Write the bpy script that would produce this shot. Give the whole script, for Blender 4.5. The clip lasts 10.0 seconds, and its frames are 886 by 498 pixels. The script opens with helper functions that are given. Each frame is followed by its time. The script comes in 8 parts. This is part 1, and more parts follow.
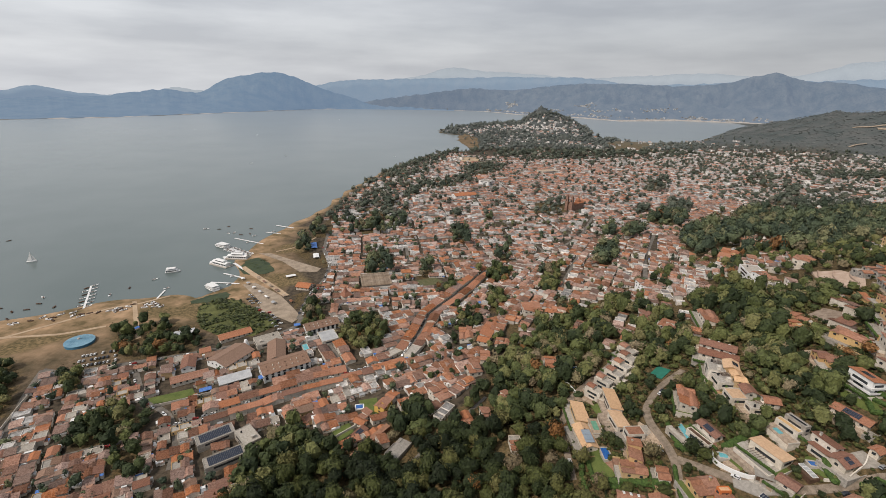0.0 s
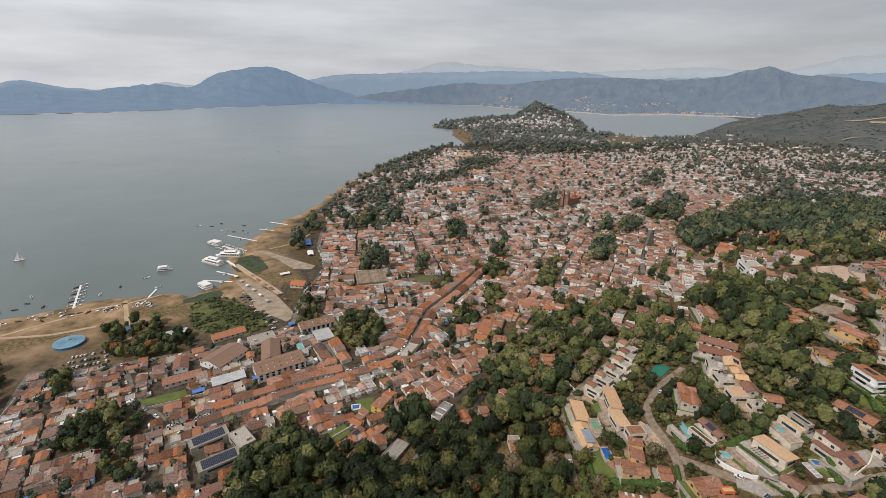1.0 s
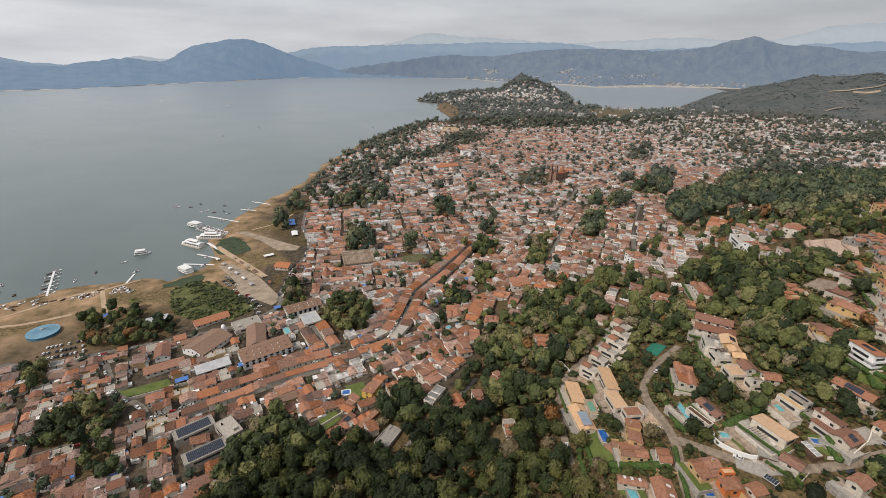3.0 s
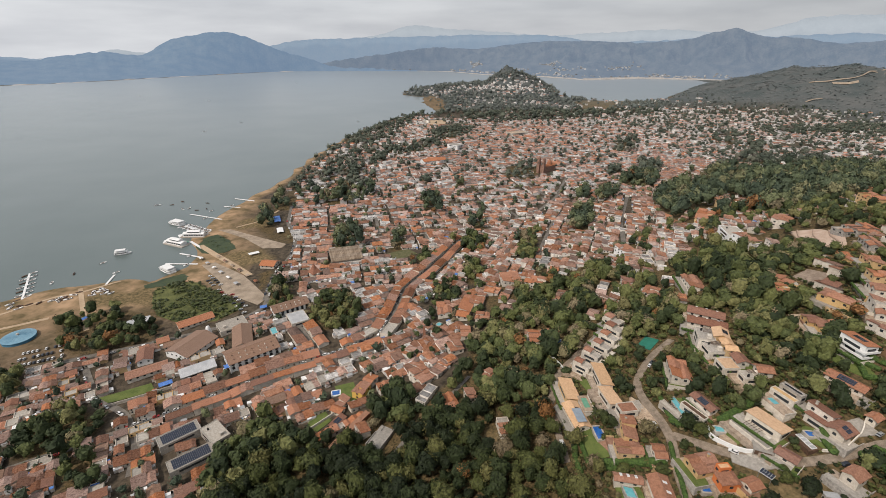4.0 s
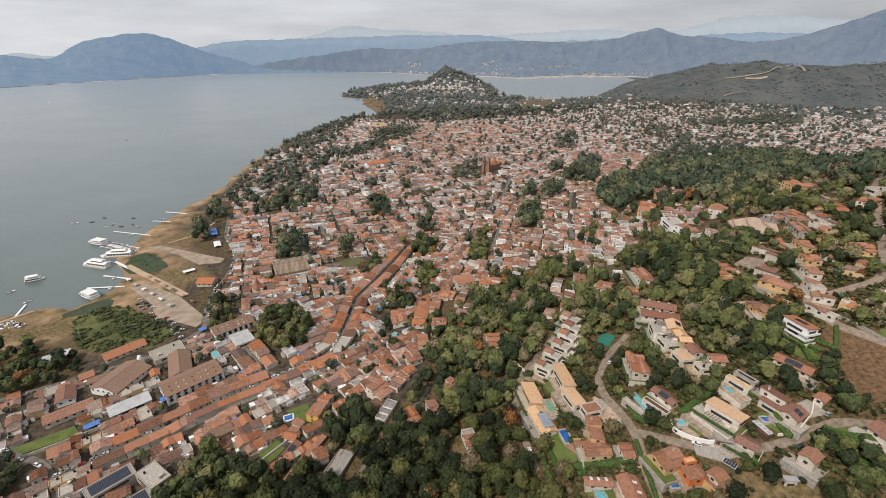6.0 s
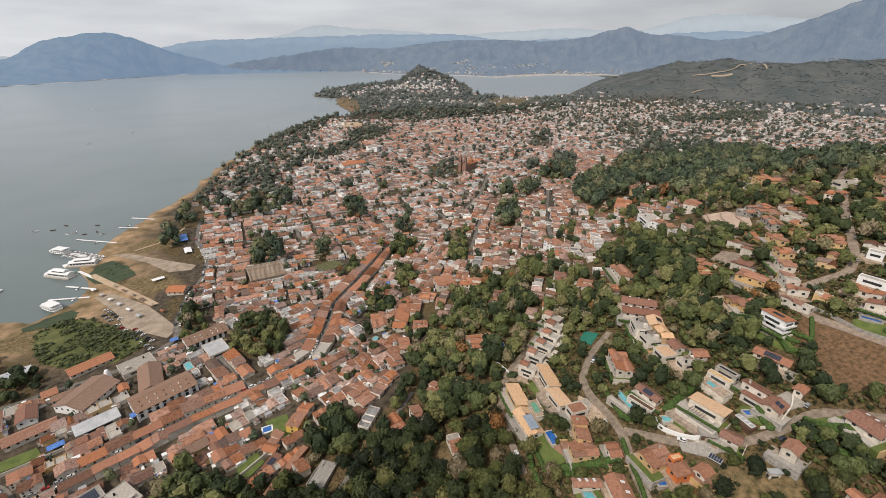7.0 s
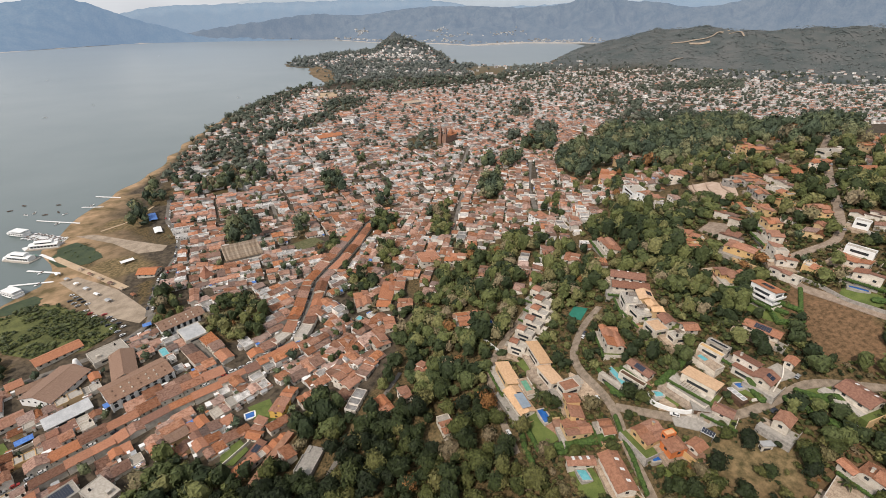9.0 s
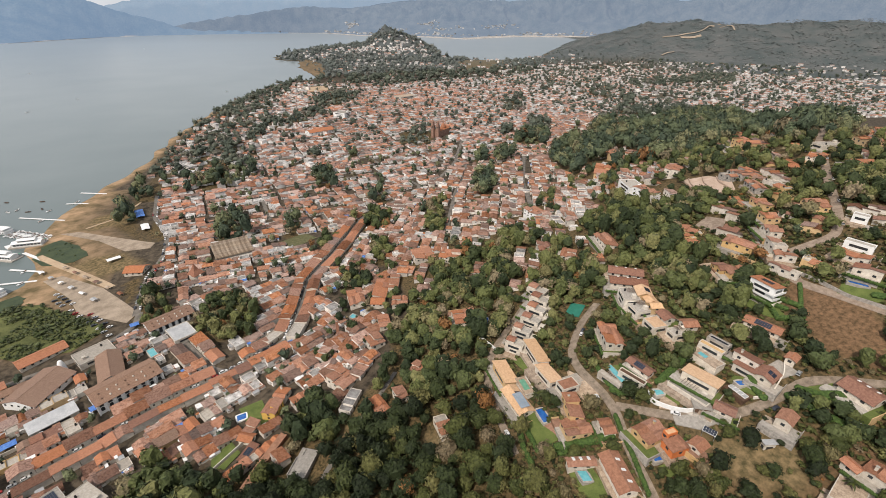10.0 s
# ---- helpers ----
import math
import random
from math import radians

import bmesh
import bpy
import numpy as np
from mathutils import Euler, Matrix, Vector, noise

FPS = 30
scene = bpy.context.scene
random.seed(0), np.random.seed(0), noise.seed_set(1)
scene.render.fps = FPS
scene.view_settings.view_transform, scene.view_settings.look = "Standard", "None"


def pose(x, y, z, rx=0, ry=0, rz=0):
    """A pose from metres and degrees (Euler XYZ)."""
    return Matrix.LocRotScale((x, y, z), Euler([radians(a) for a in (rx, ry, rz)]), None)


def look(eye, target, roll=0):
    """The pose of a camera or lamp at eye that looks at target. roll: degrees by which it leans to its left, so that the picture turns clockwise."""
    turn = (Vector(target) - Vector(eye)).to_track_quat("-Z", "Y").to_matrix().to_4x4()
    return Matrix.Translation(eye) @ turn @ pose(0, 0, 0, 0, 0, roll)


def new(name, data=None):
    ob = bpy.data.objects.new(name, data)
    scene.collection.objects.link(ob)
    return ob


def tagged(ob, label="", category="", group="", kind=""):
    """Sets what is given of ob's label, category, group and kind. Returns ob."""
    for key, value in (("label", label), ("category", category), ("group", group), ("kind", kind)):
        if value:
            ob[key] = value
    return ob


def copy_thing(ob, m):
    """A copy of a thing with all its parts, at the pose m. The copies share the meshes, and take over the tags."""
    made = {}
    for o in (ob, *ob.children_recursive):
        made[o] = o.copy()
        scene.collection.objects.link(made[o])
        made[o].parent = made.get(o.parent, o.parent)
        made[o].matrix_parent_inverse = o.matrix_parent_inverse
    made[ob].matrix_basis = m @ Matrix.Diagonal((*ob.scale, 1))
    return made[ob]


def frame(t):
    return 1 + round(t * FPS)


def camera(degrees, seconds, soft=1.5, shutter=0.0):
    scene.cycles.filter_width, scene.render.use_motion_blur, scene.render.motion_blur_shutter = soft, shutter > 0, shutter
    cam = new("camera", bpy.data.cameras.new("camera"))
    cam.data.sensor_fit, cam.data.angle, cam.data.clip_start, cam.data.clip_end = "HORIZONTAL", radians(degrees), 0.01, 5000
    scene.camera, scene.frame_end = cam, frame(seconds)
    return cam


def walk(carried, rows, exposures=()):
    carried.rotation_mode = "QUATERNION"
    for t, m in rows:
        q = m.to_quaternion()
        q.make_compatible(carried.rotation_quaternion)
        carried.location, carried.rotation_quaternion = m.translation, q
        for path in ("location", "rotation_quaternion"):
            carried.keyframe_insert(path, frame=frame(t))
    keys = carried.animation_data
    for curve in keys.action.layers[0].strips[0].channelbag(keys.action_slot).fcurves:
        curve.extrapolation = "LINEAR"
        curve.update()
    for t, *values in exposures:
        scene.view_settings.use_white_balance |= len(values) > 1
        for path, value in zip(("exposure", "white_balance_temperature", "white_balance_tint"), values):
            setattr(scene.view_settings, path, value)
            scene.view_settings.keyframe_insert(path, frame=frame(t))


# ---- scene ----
cam = camera(87.7, 10.0, soft=0.5)
PATH = [
    (0, (0.0, -0.0, 250.0), (0.0, 94.2, 216.43), 1.10),
    (0.5, (-0.95, 2.98, 249.88), (-0.3, 97.02, 215.91), 1.08),
    (1, (-1.66, 6.12, 249.73), (-0.48, 99.95, 215.16), 1.01),
    (1.5, (-2.47, 9.32, 249.49), (-1.15, 102.78, 213.94), 0.98),
    (2, (-2.96, 12.49, 248.93), (-1.15, 105.46, 212.15), 0.92),
    (2.5, (-3.31, 15.73, 248.49), (-0.33, 108.07, 210.23), 0.81),
    (4, (-4.98, 25.51, 247.17), (1.79, 116.66, 206.61), 0.53),
    (4.5, (-5.47, 28.89, 246.98), (3.48, 119.69, 206.04), 0.41),
    (5, (-5.8, 32.3, 246.81), (6.05, 122.75, 205.84), 0.29),
    (5.5, (-6.23, 35.53, 246.54), (8.73, 125.69, 205.94), 0.22),
    (7, (-6.97, 44.55, 245.51), (15.6, 133.13, 204.97), 0.03),
    (7.5, (-7.27, 47.45, 244.86), (16.82, 134.96, 202.88), 0.01),
    (8, (-7.38, 50.44, 244.21), (17.21, 137.03, 200.65), 0.06),
    (8.5, (-7.55, 53.55, 243.56), (17.6, 139.27, 198.62), 0.07),
    (9, (-7.67, 56.59, 242.79), (18.47, 141.55, 196.97), 0.15),
    (9.5, (-7.64, 59.8, 241.97), (19.53, 144.16, 195.66), 0.23),
    (10, (-7.8, 62.93, 241.11), (19.79, 146.87, 194.28), 0.34),
]
walk(cam, [(t, look(eye, target, roll)) for t, eye, target, roll in PATH], [(0.0, -0.15), (2.5, -0.13), (5.0, 0.0), (7.5, 0.03), (10.0, 0.18)])

# ---- world and sun: a bright, hazy overcast ----
SUN_EL, SUN_AZ = radians(48), radians(230)      # azimuth clockwise from +y


def make_world():
    w = bpy.data.worlds.new("overcast_sky")
    scene.world = w
    w.use_nodes = True
    nt = w.node_tree
    nt.nodes.clear()
    out = nt.nodes.new("ShaderNodeOutputWorld")
    add = nt.nodes.new("ShaderNodeAddShader")
    b1 = nt.nodes.new("ShaderNodeBackground")
    b2 = nt.nodes.new("ShaderNodeBackground")
    sky = nt.nodes.new("ShaderNodeTexSky")
    sky.sky_type, sky.sun_disc = "NISHITA", False
    sky.sun_elevation, sky.sun_rotation = SUN_EL, SUN_AZ
    sky.dust_density = 4.0
    b1.inputs["Strength"].default_value = 0.02
    nt.links.new(sky.outputs[0], b1.inputs["Color"])
    tc = nt.nodes.new("ShaderNodeTexCoord")
    mp = nt.nodes.new("ShaderNodeMapping")
    mp.inputs["Scale"].default_value = (2.2, 2.2, 13.0)
    nz = nt.nodes.new("ShaderNodeTexNoise")
    nz.inputs["Scale"].default_value, nz.inputs["Detail"].default_value = 1.6, 6.0
    nz.inputs["Roughness"].default_value = 0.5
    rp = nt.nodes.new("ShaderNodeValToRGB")
    rp.color_ramp.elements[0].position, rp.color_ramp.elements[0].color = 0.33, (0.485, 0.50, 0.535, 1)
    rp.color_ramp.elements[1].position, rp.color_ramp.elements[1].color = 0.66, (0.652, 0.665, 0.69, 1)
    b2.inputs["Strength"].default_value = 1.04
    nt.links.new(tc.outputs["Generated"], mp.inputs["Vector"])
    nt.links.new(mp.outputs[0], nz.inputs["Vector"])
    nt.links.new(nz.outputs[0], rp.inputs[0])
    # the cloud is thinner and brighter towards the sun's side
    sp = nt.nodes.new("ShaderNodeSeparateXYZ")
    mr = nt.nodes.new("ShaderNodeMapRange")
    mr.inputs[1].default_value, mr.inputs[2].default_value, mr.inputs[3].default_value, mr.inputs[4].default_value = -1.0, 1.0, 1.24, 0.66
    hs = nt.nodes.new("ShaderNodeHueSaturation")
    nt.links.new(tc.outputs["Generated"], sp.inputs[0])
    nt.links.new(sp.outputs[0], mr.inputs[0])
    nt.links.new(mr.outputs[0], hs.inputs["Value"])
    nt.links.new(rp.outputs[0], hs.inputs["Color"])
    nt.links.new(hs.outputs[0], b2.inputs["Color"])
    nt.links.new(b1.outputs[0], add.inputs[0])
    nt.links.new(b2.outputs[0], add.inputs[1])
    nt.links.new(add.outputs[0], out.inputs[0])


make_world()
sun = new("sun", bpy.data.lights.new("sun", "SUN"))
sun.data.energy, sun.data.angle, sun.data.color = 3.3, radians(3), (1.0, 0.90, 0.795)
sun.rotation_euler = Vector((-math.sin(SUN_AZ) * math.cos(SUN_EL), -math.cos(SUN_AZ) * math.cos(SUN_EL), -math.sin(SUN_EL))).to_track_quat("-Z", "Y").to_euler()


# ---- materials ----
DEPTH = 0.87        # paints and soils are a shade deeper than their charts


def mat(name, colors, scale=0.3, rough=0.85, metal=0.0, bump=0.3, bump_scale=None, vary=0.0, fine=6.0, coord="Object",
        island=False, spec=0.3, stripes=None, glow=None):
    """A surface of two or three colours mixed by coarse and fine noise, with fine relief. vary: brightness change per piece."""
    m = bpy.data.materials.new(name)
    m.use_nodes = True
    nt = m.node_tree
    bs = nt.nodes["Principled BSDF"]
    bs.inputs["Roughness"].default_value, bs.inputs["Metallic"].default_value = rough, metal
    bs.inputs["Specular IOR Level"].default_value = spec
    L = nt.links.new
    geo = nt.nodes.new("ShaderNodeNewGeometry")
    tc = nt.nodes.new("ShaderNodeTexCoord")
    vec = geo.outputs["Position"] if coord == "World" else tc.outputs[coord]
    n1 = nt.nodes.new("ShaderNodeTexNoise")
    n1.inputs["Scale"].default_value, n1.inputs["Detail"].default_value = scale, 4.0
    n2 = nt.nodes.new("ShaderNodeTexNoise")
    n2.inputs["Scale"].default_value, n2.inputs["Detail"].default_value = scale * fine, 5.0
    L(vec, n1.inputs["Vector"]), L(vec, n2.inputs["Vector"])
    mx = nt.nodes.new("ShaderNodeMix")
    mx.data_type = "FLOAT"
    mx.inputs[0].default_value = 0.45
    L(n1.outputs[0], mx.inputs[2]), L(n2.outputs[0], mx.inputs[3])
    rp = nt.nodes.new("ShaderNodeValToRGB")
    el = rp.color_ramp.elements
    for k, c in enumerate(colors):
        e = el[k] if k < 2 else el.new(0.5)
        e.position, e.color = 0.39 + 0.22 * k / max(1, len(colors) - 1), (*(v * DEPTH for v in c), 1)
    L(mx.outputs[0], rp.inputs[0])
    col = rp.outputs[0]
    if vary:
        rnd = geo.outputs["Random Per Island"]
        if not island:
            rnd = nt.nodes.new("ShaderNodeObjectInfo").outputs["Random"]
        hsv = nt.nodes.new("ShaderNodeHueSaturation")
        mr = nt.nodes.new("ShaderNodeMapRange")
        mr.inputs[3].default_value, mr.inputs[4].default_value = 1 - vary, 1 + vary
        L(rnd, mr.inputs[0]), L(mr.outputs[0], hsv.inputs["Value"])
        mh = nt.nodes.new("ShaderNodeMath")
        mh.operation = "MULTIPLY"
        mh.inputs[1].default_value = 7.31
        fr = nt.nodes.new("ShaderNodeMath")
        fr.operation = "FRACT"
        L(rnd, mh.inputs[0]), L(mh.outputs[0], fr.inputs[0])
        ms = nt.nodes.new("ShaderNodeMapRange")
        ms.inputs[3].default_value, ms.inputs[4].default_value = 1 - 0.9 * vary, 1 + 0.5 * vary
        L(fr.outputs[0], ms.inputs[0]), L(ms.outputs[0], hsv.inputs["Saturation"])
        L(col, hsv.inputs["Color"])
        col = hsv.outputs[0]
    L(col, bs.inputs["Base Color"])
    hgt = n2.outputs[0]
    if stripes:
        wv = nt.nodes.new("ShaderNodeTexWave")
        wv.inputs["Scale"].default_value, wv.inputs["Distortion"].default_value = stripes, 0.6
        wv.bands_direction = "X"
        L(vec, wv.inputs["Vector"])
        ad = nt.nodes.new("ShaderNodeMath")
        ad.operation = "ADD"
        L(wv.outputs[0], ad.inputs[0]), L(n2.outputs[0], ad.inputs[1])
        hgt = ad.outputs[0]
    if bump:
        bp = nt.nodes.new("ShaderNodeBump")
        bp.inputs["Strength"].default_value, bp.inputs["Distance"].default_value = bump, (bump_scale or 0.1)
        L(hgt, bp.inputs["Height"]), L(bp.outputs[0], bs.inputs["Normal"])
    if glow:
        bs.inputs["Emission Color"].default_value = (*glow[0], 1)
        bs.inputs["Emission Strength"].default_value = glow[1]
    return m


TILE = mat("terracotta_tiles", [(0.13, 0.061, 0.039), (0.272, 0.127, 0.077), (0.315, 0.182, 0.128)], 0.9, 0.9, vary=0.46, stripes=5.0, fine=3, bump=0.6)
TILE_MASS = mat("terracotta_tiles_mass", [(0.16, 0.08, 0.052), (0.305, 0.15, 0.094), (0.345, 0.205, 0.145)], 0.4, 0.9, vary=0.45, island=True, fine=4)
# far roof tiles, paled a little to carry the distance haze
TILE_FAR = mat("hazed_far_tiles", [(0.175, 0.088, 0.061), (0.33, 0.168, 0.114), (0.35, 0.215, 0.163)], 0.2, 0.95, vary=0.45, island=True, fine=4)
TILE_ORANGE = mat("new_orange_tiles", [(0.27, 0.108, 0.053), (0.45, 0.195, 0.105)], 1.2, 0.85, vary=0.12, stripes=5.0)
TILE_HALL = mat("faded_hall_tiles", [(0.17, 0.10, 0.07), (0.30, 0.195, 0.14)], 1.4, 0.9, vary=0.1, stripes=5.0, fine=3)
TILE_TAN = mat("pale_tan_tiles", [(0.52, 0.325, 0.185), (0.68, 0.45, 0.275)], 0.9, 0.85, vary=0.08, stripes=5.0)
TILE_BROWN = mat("brown_tiles", [(0.165, 0.077, 0.052), (0.30, 0.148, 0.098)], 1.2, 0.9, vary=0.15, stripes=5.0)
WALL = mat("limewashed_plaster", [(0.48, 0.425, 0.355), (0.70, 0.64, 0.555)], 0.5, 0.92, vary=0.16, fine=8)
WALL_MASS = mat("plaster_walls_mass", [(0.46, 0.41, 0.355), (0.84, 0.80, 0.75)], 0.15, 0.92, vary=0.28, island=True, fine=12)
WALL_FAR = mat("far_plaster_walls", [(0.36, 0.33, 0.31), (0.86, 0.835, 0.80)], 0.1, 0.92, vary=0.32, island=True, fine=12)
WALL_OCHRE = mat("ochre_plaster", [(0.50, 0.33, 0.16), (0.62, 0.43, 0.22)], 0.25, 0.92, vary=0.12)
WALL_ORANGE = mat("orange_plaster", [(0.55, 0.16, 0.05), (0.62, 0.2, 0.07)], 0.25, 0.9)
# white plaster greyed, so its colour holds the haze across the lake
HAMLET_WALL = mat("hazed_hamlet_plaster", [(0.24, 0.25, 0.26), (0.46, 0.46, 0.46)], 0.02, 0.95, vary=0.45, island=True)
STONE = mat("grey_stone_walling", [(0.22, 0.2, 0.18), (0.42, 0.39, 0.35)], 0.8, 0.95, bump=0.6, vary=0.1)
CONCRETE = mat("weathered_concrete", [(0.29, 0.26, 0.225), (0.43, 0.395, 0.345)], 0.8, 0.9, vary=0.2, fine=9)
CONCRETE_MASS = mat("flat_roofs_mass", [(0.20, 0.19, 0.18), (0.52, 0.505, 0.49)], 0.3, 0.9, vary=0.45, island=True)
METAL_ROOF = mat("corrugated_metal_sheet", [(0.42, 0.43, 0.44), (0.6, 0.6, 0.6)], 0.2, 0.55, 0.3, vary=0.25, stripes=8.0)
SHEET_RUST = mat("rusty_sheet_roofing", [(0.14, 0.07, 0.045), (0.30, 0.18, 0.13)], 1.2, 0.8, vary=0.3, island=True)
GLASS = mat("dark_window_glass", [(0.02, 0.024, 0.028), (0.05, 0.055, 0.06)], 0.5, 0.12, spec=0.6, bump=0.0)
WOOD = mat("dark_stained_wood", [(0.06, 0.035, 0.022), (0.14, 0.08, 0.05)], 1.0, 0.75)
SOLAR = mat("solar_cells", [(0.014, 0.018, 0.03), (0.035, 0.045, 0.07)], 1.0, 0.18, spec=0.6, bump=0.0)
STEEL = mat("grey_steel", [(0.3, 0.3, 0.31), (0.45, 0.45, 0.46)], 1.0, 0.45, 0.7)
POOL = mat("blue_pool_water", [(0.02, 0.09, 0.32), (0.04, 0.16, 0.46)], 0.5, 0.06, spec=0.5, bump=0.05)
POOL_PALE = mat("turquoise_pool_water", [(0.10, 0.36, 0.42), (0.18, 0.48, 0.52)], 0.5, 0.06, spec=0.5, bump=0.05)
LAWN = mat("mown_lawn", [(0.075, 0.105, 0.026), (0.14, 0.17, 0.048)], 0.2, 0.95, fine=12)
HEDGE = mat("clipped_hedge_leaves", [(0.03, 0.06, 0.012), (0.09, 0.15, 0.035)], 0.9, 0.8, bump=1.0, bump_scale=0.3)
ROADM = mat("cobbled_grey_roadway", [(0.10, 0.09, 0.08), (0.21, 0.188, 0.162)], 0.2, 0.93, coord="World", fine=14)
LANE = mat("pale_concrete_lane", [(0.15, 0.12, 0.09), (0.30, 0.24, 0.185)], 0.4, 0.93, coord="World", fine=9)
LANE_PINK = mat("pinkish_stone_lane", [(0.19, 0.142, 0.108), (0.33, 0.262, 0.205)], 0.4, 0.93, coord="World", fine=9)
TILE_VILLA = mat("even_terracotta_tiles", [(0.28, 0.128, 0.076), (0.43, 0.215, 0.135)], 0.8, 0.9, vary=0.12, stripes=5.0, fine=4, bump=0.6)
TERRACE_RED = mat("red_tile_paving", [(0.22, 0.12, 0.08), (0.34, 0.20, 0.14)], 0.8, 0.9)
PAVING = mat("tan_stone_paving", [(0.26, 0.19, 0.135), (0.48, 0.38, 0.285)], 0.5, 0.92, vary=0.15, fine=5)
SANDROAD = mat("packed_tan_track", [(0.36, 0.26, 0.17), (0.5, 0.38, 0.26)], 0.05, 0.95, coord="World", fine=10)
WHITE = mat("white_boat_paint", [(0.72, 0.72, 0.71), (0.84, 0.84, 0.83)], 0.5, 0.4)
BLUE_TARP = mat("blue_tarpaulin", [(0.05, 0.13, 0.42), (0.12, 0.26, 0.6)], 0.6, 0.6)
DOME_BLUE = mat("pale_blue_painted_roof", [(0.12, 0.25, 0.35), (0.22, 0.38, 0.48)], 0.12, 0.6, fine=8)
BARK = mat("grey_brown_bark", [(0.06, 0.045, 0.032), (0.15, 0.12, 0.09)], 2.0, 0.95)
RUBBER = mat("black_rubber", [(0.015, 0.015, 0.015), (0.03, 0.03, 0.03)], 2.0, 0.9)
LEAF = {
    "deep": mat("deep_green_foliage", [(0.010, 0.016, 0.006), (0.034, 0.049, 0.014)], 0.5, 0.75, vary=0.35, bump=0.9, bump_scale=0.4, fine=8),
    "mid": mat("mid_green_foliage", [(0.022, 0.03, 0.008), (0.083, 0.096, 0.022)], 0.5, 0.75, vary=0.35, bump=0.9, bump_scale=0.4, fine=8),
    "olive": mat("dry_olive_foliage", [(0.07, 0.058, 0.026), (0.185, 0.147, 0.068)], 0.5, 0.8, vary=0.3, bump=0.9, bump_scale=0.4, fine=8),
    "rust": mat("rusty_autumn_foliage", [(0.12, 0.07, 0.025), (0.26, 0.14, 0.045)], 0.35, 0.8, vary=0.3, bump=0.9, bump_scale=0.4, fine=8),
}


def foliage_mass_material(name, stops, low=0.14, high=1.7, relief=0.8):
    """Foliage of many trees: each tree has its own green, olive or rust tone, mottled by clumps and leaves."""
    m = bpy.data.materials.new(name)
    m.use_nodes = True
    nt = m.node_tree
    L = nt.links.new
    bs = nt.nodes["Principled BSDF"]
    bs.inputs["Roughness"].default_value, bs.inputs["Specular IOR Level"].default_value = 0.75, 0.25
    at = nt.nodes.new("ShaderNodeAttribute")
    at.attribute_name = "tone"
    rp = nt.nodes.new("ShaderNodeValToRGB")
    for k, (p, c) in enumerate(stops):
        e = rp.color_ramp.elements[k] if k < 2 else rp.color_ramp.elements.new(p)
        e.position, e.color = p, (*c, 1)
    L(at.outputs["Fac"], rp.inputs[0])
    geo = nt.nodes.new("ShaderNodeNewGeometry")
    n = nt.nodes.new("ShaderNodeTexNoise")
    n.inputs["Scale"].default_value, n.inputs["Detail"].default_value = 0.8, 8.0
    n.inputs["Roughness"].default_value = 0.68
    L(geo.outputs["Position"], n.inputs["Vector"])
    mr = nt.nodes.new("ShaderNodeMapRange")
    mr.inputs[1].default_value, mr.inputs[2].default_value, mr.inputs[3].default_value, mr.inputs[4].default_value = 0.39, 0.64, low, high
    L(n.outputs[0], mr.inputs[0])
    hs = nt.nodes.new("ShaderNodeHueSaturation")
    L(rp.outputs[0], hs.inputs["Color"]), L(mr.outputs[0], hs.inputs["Value"]), L(hs.outputs[0], bs.inputs["Base Color"])
    bp = nt.nodes.new("ShaderNodeBump")
    bp.inputs["Strength"].default_value, bp.inputs["Distance"].default_value = relief, 0.5
    L(n.outputs[0], bp.inputs["Height"]), L(bp.outputs[0], bs.inputs["Normal"])
    return m


LEAF_MASS = foliage_mass_material("foliage_mass", [(0.0, (0.013, 0.020, 0.007)), (0.3, (0.030, 0.042, 0.013)), (0.5, (0.067, 0.076, 0.021)), (0.75, (0.115, 0.108, 0.038)), (0.93, (0.165, 0.13, 0.078)), (1.0, (0.19, 0.09, 0.03))], 0.5, 1.4, 0.45)
# a lighter copy for the hillside, with thin haze put into the greens
LEAF_HILL = foliage_mass_material("hazed_hillside_foliage", [(0.0, (0.022, 0.033, 0.013)), (0.3, (0.05, 0.066, 0.024)), (0.5, (0.102, 0.116, 0.038)), (0.75, (0.165, 0.158, 0.064)), (0.93, (0.21, 0.17, 0.105)), (1.0, (0.21, 0.105, 0.04))], 0.6, 1.35, 0.35)
# greyer than the garden trees: distance haze put into the far leaf colours
LEAF_SCRUB = foliage_mass_material("hazed_scrub", [(0.0, (0.104, 0.122, 0.121)), (0.35, (0.12, 0.136, 0.133)), (0.6, (0.135, 0.148, 0.143)), (0.8, (0.15, 0.154, 0.148)), (0.93, (0.15, 0.15, 0.142)), (1.0, (0.152, 0.148, 0.14))], 0.9, 1.1, 0.1)
LEAF_WOODS = foliage_mass_material("close_wood_foliage", [(0.0, (0.042, 0.06, 0.038)), (0.35, (0.076, 0.098, 0.053)), (0.6, (0.128, 0.143, 0.071)), (0.8, (0.185, 0.178, 0.096)), (0.93, (0.155, 0.13, 0.08)), (1.0, (0.18, 0.09, 0.035))], 0.4, 1.55, 0.6)
LEAF_BAY = foliage_mass_material("hazed_bay_foliage", [(0.0, (0.088, 0.104, 0.096)), (0.35, (0.115, 0.13, 0.118)), (0.6, (0.135, 0.148, 0.132)), (0.8, (0.155, 0.158, 0.14)), (0.93, (0.16, 0.156, 0.142)), (1.0, (0.16, 0.15, 0.138))], 0.75, 1.25, 0.2)
